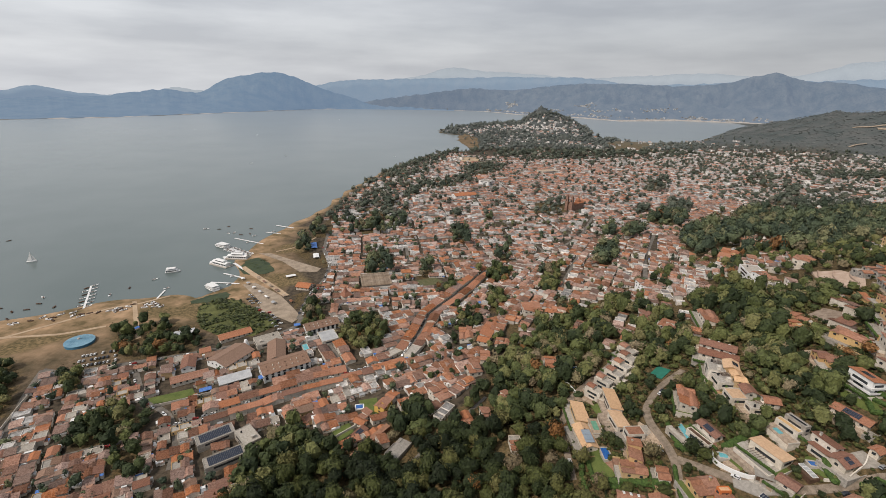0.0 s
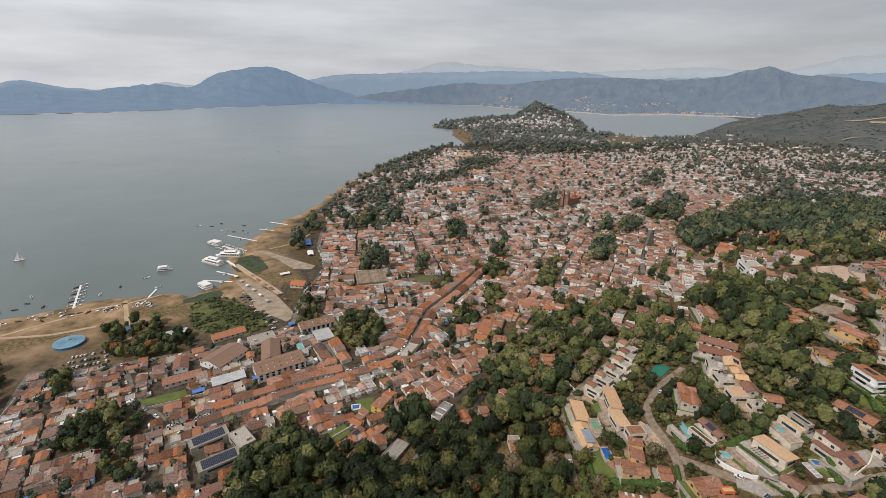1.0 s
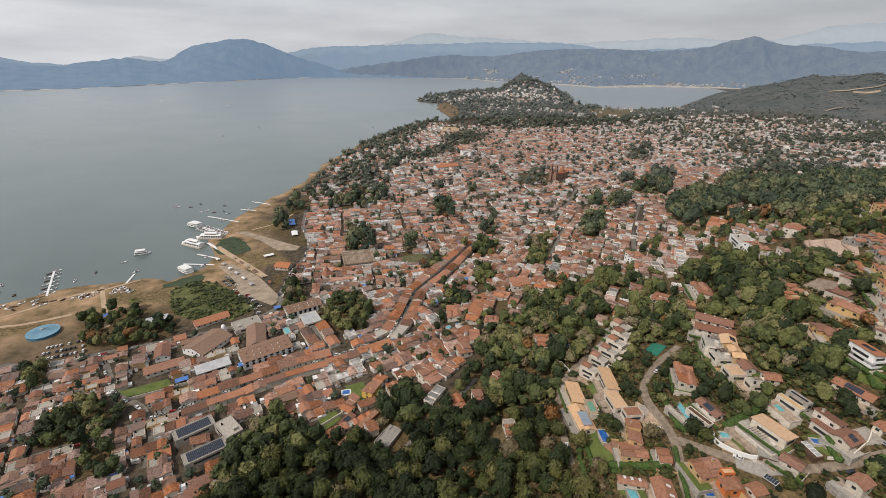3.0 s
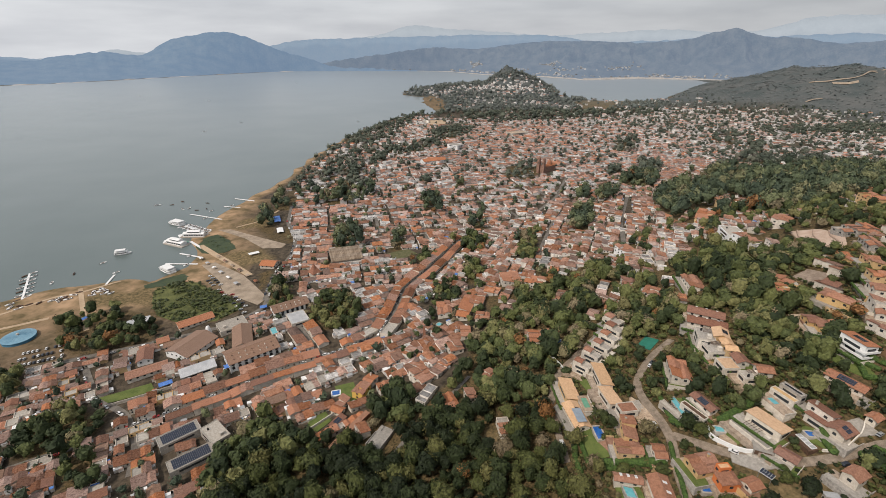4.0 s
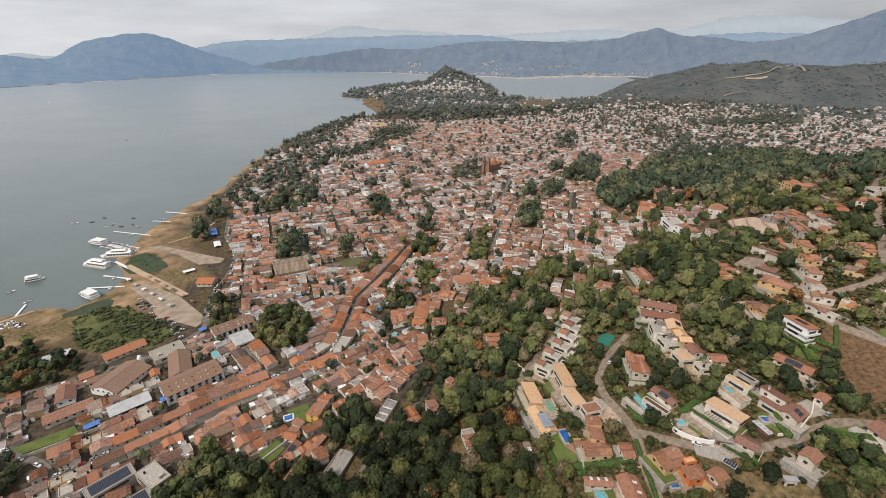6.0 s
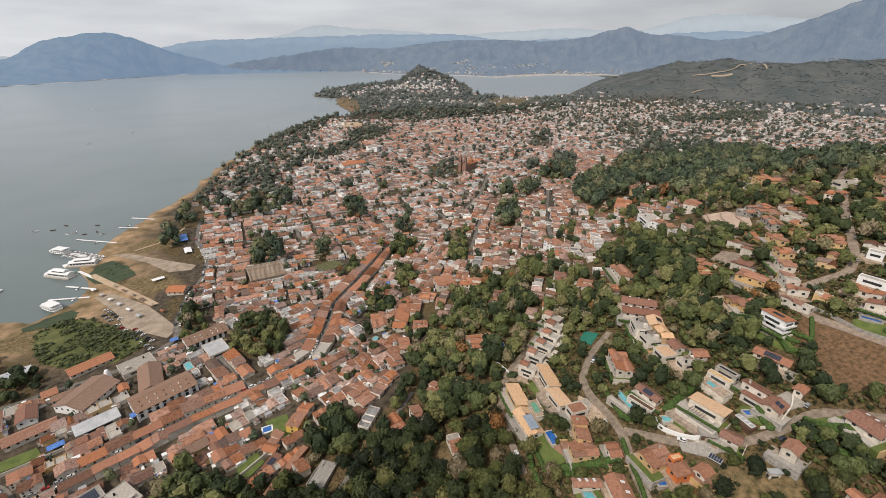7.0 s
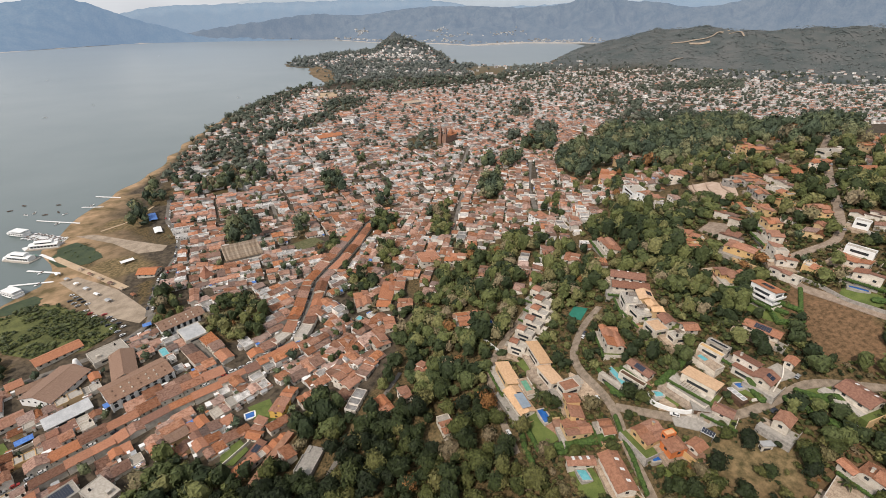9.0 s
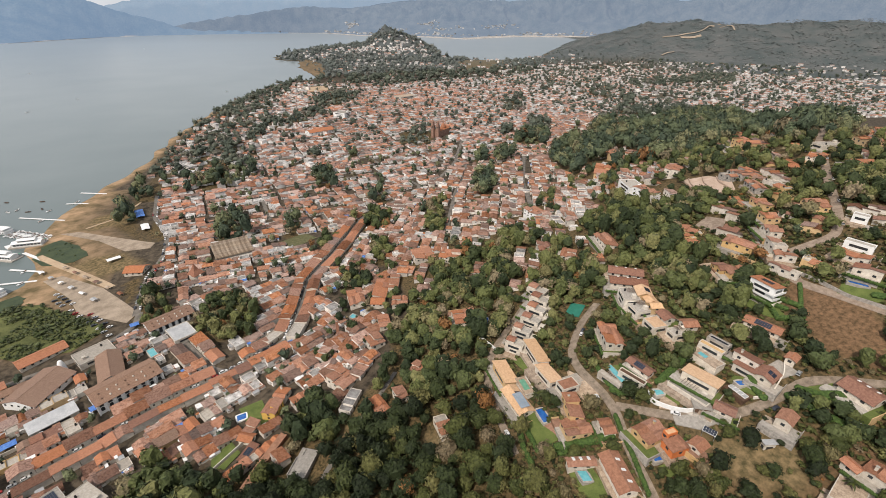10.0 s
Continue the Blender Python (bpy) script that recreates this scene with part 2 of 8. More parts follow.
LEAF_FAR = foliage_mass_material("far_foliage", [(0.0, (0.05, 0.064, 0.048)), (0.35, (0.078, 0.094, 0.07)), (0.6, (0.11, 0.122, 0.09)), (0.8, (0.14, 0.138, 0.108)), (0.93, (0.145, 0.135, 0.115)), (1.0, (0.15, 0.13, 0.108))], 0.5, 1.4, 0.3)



def ground_material():
    m = bpy.data.materials.new("dry_hillside_ground")
    m.use_nodes = True
    nt = m.node_tree
    L = nt.links.new
    bs = nt.nodes["Principled BSDF"]
    bs.inputs["Roughness"].default_value, bs.inputs["Specular IOR Level"].default_value = 0.95, 0.15
    geo = nt.nodes.new("ShaderNodeNewGeometry")
    at = nt.nodes.new("ShaderNodeAttribute")
    at.attribute_name = "cover"
    sep = nt.nodes.new("ShaderNodeSeparateColor")
    L(at.outputs["Color"], sep.inputs[0])

    def ramp(scale, a, b, detail=6.0):
        n = nt.nodes.new("ShaderNodeTexNoise")
        n.inputs["Scale"].default_value, n.inputs["Detail"].default_value = scale, detail
        n.inputs["Roughness"].default_value = 0.65
        L(geo.outputs["Position"], n.inputs["Vector"])
        r = nt.nodes.new("ShaderNodeValToRGB")
        r.color_ramp.elements[0].position, r.color_ramp.elements[0].color = 0.36, (*(v * DEPTH for v in a), 1)
        r.color_ramp.elements[1].position, r.color_ramp.elements[1].color = 0.64, (*(v * DEPTH for v in b), 1)
        L(n.outputs[0], r.inputs[0])
        return r.outputs[0], n.outputs[0]
    town, hgt = ramp(0.2, (0.03, 0.025, 0.018), (0.118, 0.093, 0.067), 9)
    sand, _ = ramp(0.035, (0.12, 0.092, 0.045), (0.44, 0.295, 0.18), 10)
    wood, _ = ramp(0.55, (0.024, 0.024, 0.010), (0.18, 0.124, 0.062), 12)
    dry, _ = ramp(0.5, (0.075, 0.05, 0.026), (0.215, 0.128, 0.072), 14)
    col = town
    # scrub ground, distance haze put into its grey-blue tone
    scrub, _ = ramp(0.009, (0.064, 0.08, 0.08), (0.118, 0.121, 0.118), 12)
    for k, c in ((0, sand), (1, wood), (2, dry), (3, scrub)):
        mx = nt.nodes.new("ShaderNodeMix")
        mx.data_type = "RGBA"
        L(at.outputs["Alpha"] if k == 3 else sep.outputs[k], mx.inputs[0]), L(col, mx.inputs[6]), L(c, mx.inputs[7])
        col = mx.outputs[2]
    turf, _ = ramp(0.3, (0.07, 0.06, 0.027), (0.25, 0.178, 0.095), 12)
    gr = nt.nodes.new("ShaderNodeAttribute")
    gr.attribute_name = "grass"
    mx = nt.nodes.new("ShaderNodeMix")
    mx.data_type = "RGBA"
    L(gr.outputs["Fac"], mx.inputs[0]), L(col, mx.inputs[6]), L(turf, mx.inputs[7])
    L(mx.outputs[2], bs.inputs["Base Color"])
    bp = nt.nodes.new("ShaderNodeBump")
    bp.inputs["Strength"].default_value, bp.inputs["Distance"].default_value = 0.6, 0.6
    L(hgt, bp.inputs["Height"]), L(bp.outputs[0], bs.inputs["Normal"])
    return m


def lake_material():
    m = bpy.data.materials.new("murky_lake_water")
    m.use_nodes = True
    nt = m.node_tree
    L = nt.links.new
    bs = nt.nodes["Principled BSDF"]
    bs.inputs["Roughness"].default_value, bs.inputs["IOR"].default_value = 0.24, 1.33
    geo = nt.nodes.new("ShaderNodeNewGeometry")
    n = nt.nodes.new("ShaderNodeTexNoise")
    n.inputs["Scale"].default_value, n.inputs["Detail"].default_value = 0.004, 5.0
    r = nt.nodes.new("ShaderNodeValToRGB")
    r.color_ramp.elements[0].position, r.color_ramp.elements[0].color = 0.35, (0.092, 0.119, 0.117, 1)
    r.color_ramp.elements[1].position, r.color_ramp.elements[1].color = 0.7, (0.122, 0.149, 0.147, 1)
    # base colour pales with distance, standing in for sky reflection and haze
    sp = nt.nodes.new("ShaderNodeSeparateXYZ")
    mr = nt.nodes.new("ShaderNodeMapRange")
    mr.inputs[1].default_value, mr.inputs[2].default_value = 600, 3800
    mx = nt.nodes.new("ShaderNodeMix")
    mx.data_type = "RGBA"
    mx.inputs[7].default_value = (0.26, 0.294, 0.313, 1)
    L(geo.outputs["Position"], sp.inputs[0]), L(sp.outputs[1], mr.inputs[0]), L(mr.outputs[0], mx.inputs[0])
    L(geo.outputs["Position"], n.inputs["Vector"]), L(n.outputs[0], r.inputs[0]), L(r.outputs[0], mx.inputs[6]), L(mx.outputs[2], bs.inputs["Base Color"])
    w1 = nt.nodes.new("ShaderNodeTexNoise")
    w1.inputs["Scale"].default_value, w1.inputs["Detail"].default_value = 0.25, 4.0
    L(geo.outputs["Position"], w1.inputs["Vector"])
    bp = nt.nodes.new("ShaderNodeBump")
    bp.inputs["Strength"].default_value, bp.inputs["Distance"].default_value = 0.12, 0.4
    L(w1.outputs[0], bp.inputs["Height"]), L(bp.outputs[0], bs.inputs["Normal"])
    return m


# ---- the lie of the land ----
HILLS = [(450, 200, 220, 200, 81), (300, 150, 120, 120, 10), (200, 260, 130, 130, 8), (90, 230, 110, 110, 16), (420, 450, 200, 160, 15),
         (0, 330, 130, 130, -12), (-80, 470, 120, 120, 12), (700, 300, 300, 300, 76), (150, 800, 350, 350, -8), (600, 1000, 500, 500, 18),
         (1200, 1600, 600, 600, 12), (100, 1150, 200, 200, 8)]
FAR_HILLS = [(600, 2890, 170, 170, 20), (660, 2880, 260, 240, 14), (330, 2900, 200, 200, 12),
             (1900, 2330, 250, 380, 116), (2280, 2030, 320, 330, 92), (2560, 1620, 330, 330, 108), (2900, 1250, 380, 380, 112)]
SHORE_NEAR = [(-3000, -600), (-1200, 100), (-700, 330), (-473, 436), (-421, 471), (-382, 495), (-331, 507), (-296, 499), (-264, 541),
              (-270, 574), (-298, 637), (-299, 687), (-297, 730), (-287, 784), (-255, 893), (-245, 997), (-234, 1133), (-191, 1329),
              (-126, 1539), (-57, 1744), (29, 1864), (131, 1879), (98, 2032), (72, 2148), (64, 2291), (73, 2498), (-28, 2577), (-38, 2690), (10, 2920), (286, 3250),
              (560, 3450), (800, 3300), (900, 3000), (798, 2499), (881, 2358), (1068, 2270), (1286, 2375), (1767, 2962), (2259, 3526)]
SHORE_FAR = [(2332, 3863), (1946, 4010), (1401, 3807), (1060, 4255), (663, 4459), (424, 4900), (-58, 5040), (-600, 5040), (-944, 4950),
             (-1281, 4700), (-1745, 4015), (-2046, 3543), (-2254, 3233), (-2579, 2981), (-2714, 2896), (-4500, 1500), (-6500, 1500),
             (-6500, 6500), (6500, 6500), (6500, -2500), (-3000, -2500)]
LAND = np.array(SHORE_NEAR + SHORE_FAR, float)


def inside(poly, x, y):
    """Even-odd test of arrays of points in a polygon."""
    p = np.asarray(poly, float)
    x, y = np.asarray(x, float), np.asarray(y, float)
    res = np.zeros(np.shape(x), bool)
    for (ax, ay), (bx, by) in zip(p, np.roll(p, -1, 0)):
        hit = ((ay > y) != (by > y)) & (x < (bx - ax) * (y - ay) / (by - ay + 1e-12) + ax)
        res ^= hit
    return res


def line_distance(pts, x, y, closed=False):
    p = np.asarray(pts, float)
    x, y = np.asarray(x, float), np.asarray(y, float)
    best = np.full(np.shape(x), 1e9)
    ends = np.roll(p, -1, 0) if closed else p[1:]
    for (ax, ay), (bx, by) in zip(p, ends):
        dx, dy = bx - ax, by - ay
        k = np.clip(((x - ax) * dx + (y - ay) * dy) / (dx * dx + dy * dy), 0, 1)
        best = np.minimum(best, np.hypot(x - ax - k * dx, y - ay - k * dy))
    return best


def shore_distance(x, y):
    """Metres inland; below zero on the lake."""
    d = line_distance(LAND, x, y, True)
    return np.where(inside(LAND, x, y), d, -d)


def wiggle(x, y, s):
    return (np.sin(x / s + 1.3 * np.sin(y / s * 0.7)) + np.sin(y / s * 1.1 + 1.7 * np.sin(x / s * 0.6 + 2))) / 2


def land_height(x, y):
    x, y = np.asarray(x, float), np.asarray(y, float)
    z = 2 + sum(a * np.exp(-((x - cx) / sx) ** 2 / 2 - ((y - cy) / sy) ** 2 / 2) for cx, cy, sx, sy, a in HILLS)
    f = sum(a * np.exp(-((x - cx) / sx) ** 2 / 2 - ((y - cy) / sy) ** 2 / 2) for cx, cy, sx, sy, a in FAR_HILLS)
    # the steep rock of the headland: a cliff on one side, long slopes on the others
    u, v = x - 578, y - 2925
    r = np.hypot(u / np.where(u < 0, 135, 290), v / np.where(v < 0, 250, 170))
    f = f + 90 * np.clip(1 - r, 0, 1) ** 1.2 * (1 + 0.10 * wiggle(x, y, 19) + 0.06 * wiggle(x, y, 8)) + 10 * np.exp(-np.hypot(u / 16, v / 22))
    return z + f * (1 + 0.08 * wiggle(x, y, 60) + 0.05 * wiggle(x, y, 23))


def ground(x, y):
    x, y = np.asarray(x, float), np.asarray(y, float)
    d = shore_distance(x, y) + 5 * wiggle(x, y, 17) * np.clip((np.abs(y) + 500) / 900, 0.6, 3)
    return np.where(d > 0, 0.25 + land_height(x, y) * (1 - np.exp(-np.maximum(d, 0) / 35)), np.maximum(0.25 + 0.06 * d, -6))


def gz(x, y):
    return float(ground(np.array([x]), np.array([y]))[0])


# ---- land use, in metres on the plan ----
WOOD_A = [(-139, 200), (-133, 236), (-119, 268), (-107, 283), (-70, 257), (-37, 247), (-36, 275), (-17, 294), (9, 274), (31, 299),
          (42, 329), (57, 333), (78, 408), (101, 412), (130, 421), (178, 415), (196, 343), (186, 298), (155, 271), (142, 287),
          (123, 268), (92, 276), (76, 240), (70, 186), (84, 160), (60, 60), (-100, 60)]
WOOD_B = [(215, 402), (267, 389), (283, 344), (300, 330), (283, 296), (240, 262), (205, 232), (195, 240), (208, 283), (214, 343)]
WOOD_C = [(283, 472), (333, 622), (447, 792), (571, 884), (639, 825), (894, 912), (900, 700), (620, 470), (520, 380), (470, 330), (419, 351),
          (450, 440), (356, 423), (340, 455), (315, 467)]
WOOD_D = [(-235, 924), (-222, 1138), (-175, 1340), (-90, 1640), (20, 1840), (27, 1786), (-42, 1278), (-70, 924), (-100, 775), (-140, 743), (-215, 774)]
WOOD_K = [(176, 287), (231, 302), (265, 297), (271, 304), (289, 293), (282, 272), (221, 267), (200, 240), (192, 275)]
WOOD_SLOPE = [(186, 222), (205, 205), (226, 204), (232, 232), (215, 240), (195, 232)]
WOOD_BR = [(128, 150), (139, 166), (165, 158), (188, 145), (215, 128), (330, 110), (330, 60), (128, 60)]
CLUMPS = [([(-244, 729), (-225, 659), (-192, 612), (-206, 694), (-226, 735)], 0.75), ([(-175, 500), (-166, 512), (-160, 480), (-166, 460)], 0.8), ([(-208, 640), (-186, 640), (-168, 592), (-182, 588)], 0.5), ([(-236, 800), (-205, 800), (-198, 740), (-222, 735)], 0.7), ([(-109, 411), (-87, 450), (-53, 419), (-59, 379), (-86, 381)], 0.9), ([(-331, 406), (-342, 432), (-303, 440), (-260, 430), (-236, 404), (-236, 376), (-288, 367), (-308, 375)], 0.62),
          ([(-109, 577), (-77, 625), (-66, 534), (-95, 534)], 0.5), ([(-276, 281), (-262, 304), (-220, 287), (-221, 267), (-229, 256), (-262, 258)], 0.85), ([(-216, 232), (-229, 256), (-209, 256), (-194, 232)], 0.9),
          ([(-403, 359), (-385, 359), (-355, 323), (-334, 289), (-370, 290)], 0.85), ([(-333, 343), (-318, 343), (-299, 320), (-312, 314)], 0.8), ([(295, 256), (313, 241), (295, 227), (282, 240)], 0.9),
          ([(356, 276), (430, 300), (420, 230), (338, 220), (323, 246)], 0.8), ([(-160, 444), (-144, 474), (-123, 425), (-136, 411)], 0.8), ([(-183, 624), (-180, 662), (-156, 611), (-162, 588)], 0.8)]
# trees and gardens within the close-built town
TOWN_CLUMPS = [([(-159, 845), (-147, 766), (-107, 752), (-68, 799), (-71, 878), (-101, 898), (-124, 848)], 0.85), ([(-188, 1056), (-166, 893), (-89, 852), (-95, 977), (-145, 1062)], 0.7),
               ([(-81, 1163), (-20, 1057), (72, 1158), (75, 1268), (-18, 1197)], 0.85), ([(60, 1370), (65, 1232), (142, 1283), (193, 1420), (134, 1485)], 0.85),
               ([(-197, 1433), (-163, 1243), (-95, 1202), (-72, 1558), (-106, 1780), (-150, 1611)], 0.75), ([(-91, 1111), (-87, 1016), (-59, 1005), (-61, 1098)], 0.8), ([(10, 772), (15, 707), (38, 691), (42, 776)], 0.9),
               ([(184, 938), (178, 877), (232, 854), (258, 942), (218, 972)], 0.9), ([(73, 648), (76, 613), (97, 608), (101, 648)], 0.9), ([(357, 781), (394, 729), (495, 904), (520, 980), (490, 974), (401, 836)], 0.95),
               ([(206, 599), (191, 542), (210, 531), (252, 627), (244, 658)], 0.9), ([(393, 909), (369, 856), (389, 855), (416, 915)], 0.95), ([(-115, 651), (-103, 578), (-77, 564), (-66, 611), (-83, 647)], 0.85),
               ([(44, 568), (43, 536), (79, 516), (90, 555), (77, 578)], 0.85), ([(-30, 598), (-30, 542), (-15, 533), (-11, 590)], 0.8), ([(4, 529), (4, 506), (27, 504), (29, 530)], 0.8),
               ([(144, 579), (124, 531), (112, 470), (126, 467), (158, 566)], 0.9), ([(53, 491), (47, 442), (61, 434), (72, 476)], 0.9), ([(14, 437), (17, 412), (36, 406), (46, 426), (31, 441)], 0.8),
               ([(312, 764), (276, 673), (303, 666), (335, 734)], 0.6), ([(270, 748), (254, 707), (268, 694), (288, 742)], 0.8), ([(527, 865), (483, 793), (494, 784), (549, 872)], 0.9),
               ([(558, 866), (515, 798), (553, 790), (620, 886), (617, 910)], 0.9), ([(728, 1027), (656, 916), (737, 789), (880, 817), (951, 882), (753, 977)], 0.85), ([(1129, 874), (1020, 785), (1274, 814), (1287, 910)], 0.8), ([(1112, 1398), (1473, 1449), (1532, 1405), (1421, 1303), (1190, 1306), (1066, 1315)], 0.7),
               ([(509, 1169), (464, 1054), (494, 1041), (580, 1168), (587, 1233)], 0.8), ([(854, 1286), (764, 1151), (796, 1122), (920, 1270)], 0.75), ([(837, 1131), (731, 983), (786, 1008), (883, 1139)], 0.75),
               ([(16, 901), (15, 859), (35, 858), (34, 902)], 0.9), ([(83, 877), (80, 836), (97, 843), (100, 878)], 0.9),
               ([(640, 1250), (900, 1500), (1500, 1400), (1200, 1000), (800, 930)], 0.10), ([(800, 1900), (1000, 2200), (1200, 2180), (1000, 1850)], 0.6)]
WOODS = [(WOOD_A, 1.0), (WOOD_B, 0.95), (WOOD_C, 0.95), (WOOD_D, 0.42), (WOOD_K, 0.95), (WOOD_SLOPE, 0.8), (WOOD_BR, 0.75)] + CLUMPS + TOWN_CLUMPS
FIELD = [(252, 212), (262, 178), (238, 150), (222, 172), (230, 190), (238, 208)]
PARKING = [(-260, 547), (-243, 555), (-193, 510), (-148, 445), (-157, 424), (-202, 458), (-222, 494)]
REEDS = [(-282, 482), (-266, 500), (-240, 492), (-220, 472), (-184, 444), (-172, 428), (-190, 408), (-226, 410), (-252, 425), (-270, 452)]
GREEN = [(-294, 632), (-262, 638), (-240, 596), (-236, 566), (-247, 570), (-274, 600)]
STREETS = [  # width, centre line
    (5.2, [(-260, 250), (-180, 291), (-145, 311), (-116, 327), (-67, 348), (-34, 364), (-22, 402), (-12, 445), (11, 480), (33, 521), (58, 571), (127, 624), (188, 672)]),
    (5.0, [(-116, 401), (-98, 372), (-85, 350), (-74, 345)]),
    (5.0, [(-356, 350), (-342, 316), (-318, 271), (-300, 200)]),
    (5.0, [(-285, 365), (-253, 325), (-234, 307), (-211, 294), (-190, 267), (-180, 240)]),
    (7.0, [(-284, 607), (-231, 551), (-186, 499)]),
    (5.5, [(-151, 444), (-150, 425), (-175, 400), (-215, 385), (-285, 362), (-333, 345), (-356, 350)]),
    (5.0, [(188, 672), (232, 735), (262, 800), (290, 860)]), (4.5, [(-42, 960), (-38, 929), (-23, 793), (11, 646), (18, 560)]), (4.5, [(70, 1090), (89, 971), (117, 803), (151, 650), (140, 632)]),
    (4.5, [(-110, 1000), (-88, 860), (-60, 700), (-48, 610)]), (4.5, [(170, 1050), (196, 900), (222, 740)]), (4.5, [(-60, 868), (30, 880), (110, 890), (200, 905)]), (4.5, [(-40, 720), (40, 735), (135, 748), (225, 742)]),
    (4.6, [(240, 705), (180, 586), (150, 518), (128, 470)]), (4.6, [(330, 690), (255, 547), (218, 456), (216, 401)]), (4.0, [(165, 491), (147, 446), (144, 424)]),
    (6.0, [(-199, 760), (-185, 674), (-158, 606), (-151, 555), (-157, 493), (-153, 440)]),
    (3.0, [(34, 287), (24, 276), (11, 264), (0, 253), (-12, 240), (-25, 222)]),
    (4.2, [(161, 263), (143, 253), (126, 236), (124, 222), (126, 208), (126, 193), (120, 176), (117, 155), (112, 130)]),
    (4.3, [(127, 195), (147, 176), (166, 166), (187, 163), (205, 165), (216, 158), (240, 140)]),
    (3.5, [(78, 240), (75, 216), (74, 196)]),
    (4.5, [(78, 240), (87, 261), (102, 274), (114, 283), (136, 301)]),
    (5.2, [(520, 400), (431, 343), (354, 278), (317, 242), (297, 227), (262, 232), (249, 212), (262, 178), (290, 120)])]
TRACKS = [(4.5, [(-366, 494), (-339, 454), (-305, 405)]), (3.5, [(-443, 403), (-412, 436), (-379, 475), (-358, 483), (-333, 510)]), (3.0, [(-258, 668), (-230, 690), (-215, 740)]), (4.0, [(-470, 400), (-390, 412), (-355, 430)])]
# rough grass on the dry lakeside
CLEARINGS = [[(35.7, 231.6), (48.9, 227.7), (48.4, 217), (38.5, 214.9), (31.7, 223)], [(-6, 260.8), (7.6, 261.8), (9.3, 251.7), (-4.4, 246.6)], [(154, 165), (172, 160), (182, 144), (168, 128), (145, 139), (145, 152)]]
BEACH = [(64, 2296), (73, 2500), (118, 2520), (165, 2330), (158, 2120), (138, 1900), (120, 1900), (98, 2032), (72, 2148)]     # sand at the foot of the headland
MARSH = [(745, 2215), (1036, 2388), (1176, 2194), (1007, 1960), (740, 1800), (690, 1900)]
GRASS = CLEARINGS + [MARSH, [(-432, 391), (-414, 409), (-390, 417), (-355, 443), (-372, 408), (-404, 376), (-415, 366)], [(-262, 692), (-222, 735), (-208, 664), (-248, 660)], [(-240, 560), (-231, 580), (-193, 576), (-169, 547), (-176, 531), (-209, 531)],
         [(-306, 497), (-270, 486), (-251, 459), (-253, 439), (-300, 453)], [(-330, 487), (-300, 478), (-290, 450), (-330, 450), (-350, 470)]]


def town_edge(x):
    """How far the close-built town reaches, in y."""
    return np.interp(x, [-200, 0, 150, 300, 490, 720, 910, 1285, 1522, 1721, 1855, 2200], [1760, 1700, 1670, 1610, 1590, 1650, 1730, 1690, 1500, 1330, 1215, 950])


def street_gap(x, y):
    """Metres from the nearest street's edge."""
    return np.min([line_distance(p, x, y) - w / 2 for w, p in STREETS], 0)


def wooded(x, y):
    best = np.zeros(np.shape(x))
    for p, k in WOODS:
        best = np.where(inside(p, x, y), np.maximum(best, k), best)
    return best


# ---- mesh helpers ----
def mesh_of(name, verts, faces, mats, index=None, smooth=False):
    me = bpy.data.meshes.new(name)
    me.from_pydata([tuple(v) for v in verts] if not isinstance(verts, np.ndarray) else verts.tolist(), [], faces)
    for m in (mats if isinstance(mats, (list, tuple)) else [mats]):
        me.materials.append(m)
    if index is not None:
        me.polygons.foreach_set("material_index", np.asarray(index, np.int32))
    if smooth:
        me.polygons.foreach_set("use_smooth", np.ones(len(me.polygons), bool))
    me.update()
    return me


def part(name, data, material, parent, label="", at=None):
    """Links a bmesh or mesh as one object under a thing or part."""
    if isinstance(data, bmesh.types.BMesh):
        me = bpy.data.meshes.new(name)
        data.to_mesh(me)
        data.free()
        data = me
    if material is not None and not data.materials:
        data.materials.append(material)
    ob = new(name, data)
    ob.parent = parent
    if at is not None:
        ob.matrix_basis = at
    if label:
        ob["label"] = label
    return ob


def thing(name, m, label, category, group="", kind=""):
    ob = new(name)
    ob.empty_display_size = 0.5
    ob.matrix_basis = m
    return tagged(ob, label, category, group, kind)


def box_data(x0, y0, z0, x1, y1, z1):
    v = [(x0, y0, z0), (x1, y0, z0), (x1, y1, z0), (x0, y1, z0), (x0, y0, z1), (x1, y0, z1), (x1, y1, z1), (x0, y1, z1)]
    return v, [(0, 3, 2, 1), (4, 5, 6, 7), (0, 1, 5, 4), (1, 2, 6, 5), (2, 3, 7, 6), (3, 0, 4, 7)]


def joined(pieces):
    verts, faces = [], []
    for v, f in pieces:
        n = len(verts)
        verts += list(v)
        faces += [tuple(i + n for i in q) for q in f]
    return verts, faces


def slab_roof(w, d, z, rise, over=0.45, thick=0.28):
    """Two sloping slabs that meet at a ridge along x."""
    hw, hd = w / 2 + over, d / 2 + over
    dz = rise * over / (d / 2)
    v = [(-hw, -hd, z - dz), (hw, -hd, z - dz), (hw, 0, z + rise), (-hw, 0, z + rise), (-hw, hd, z - dz), (hw, hd, z - dz)]
    v += [(a, b, c + thick) for a, b, c in v]
    return v, [(6, 7, 8, 9), (9, 8, 11, 10), (1, 0, 3, 2), (2, 3, 4, 5), (0, 1, 7, 6), (5, 4, 10, 11), (0, 6, 9, 3), (3, 9, 10, 4), (7, 1, 2, 8), (8, 2, 5, 11)]


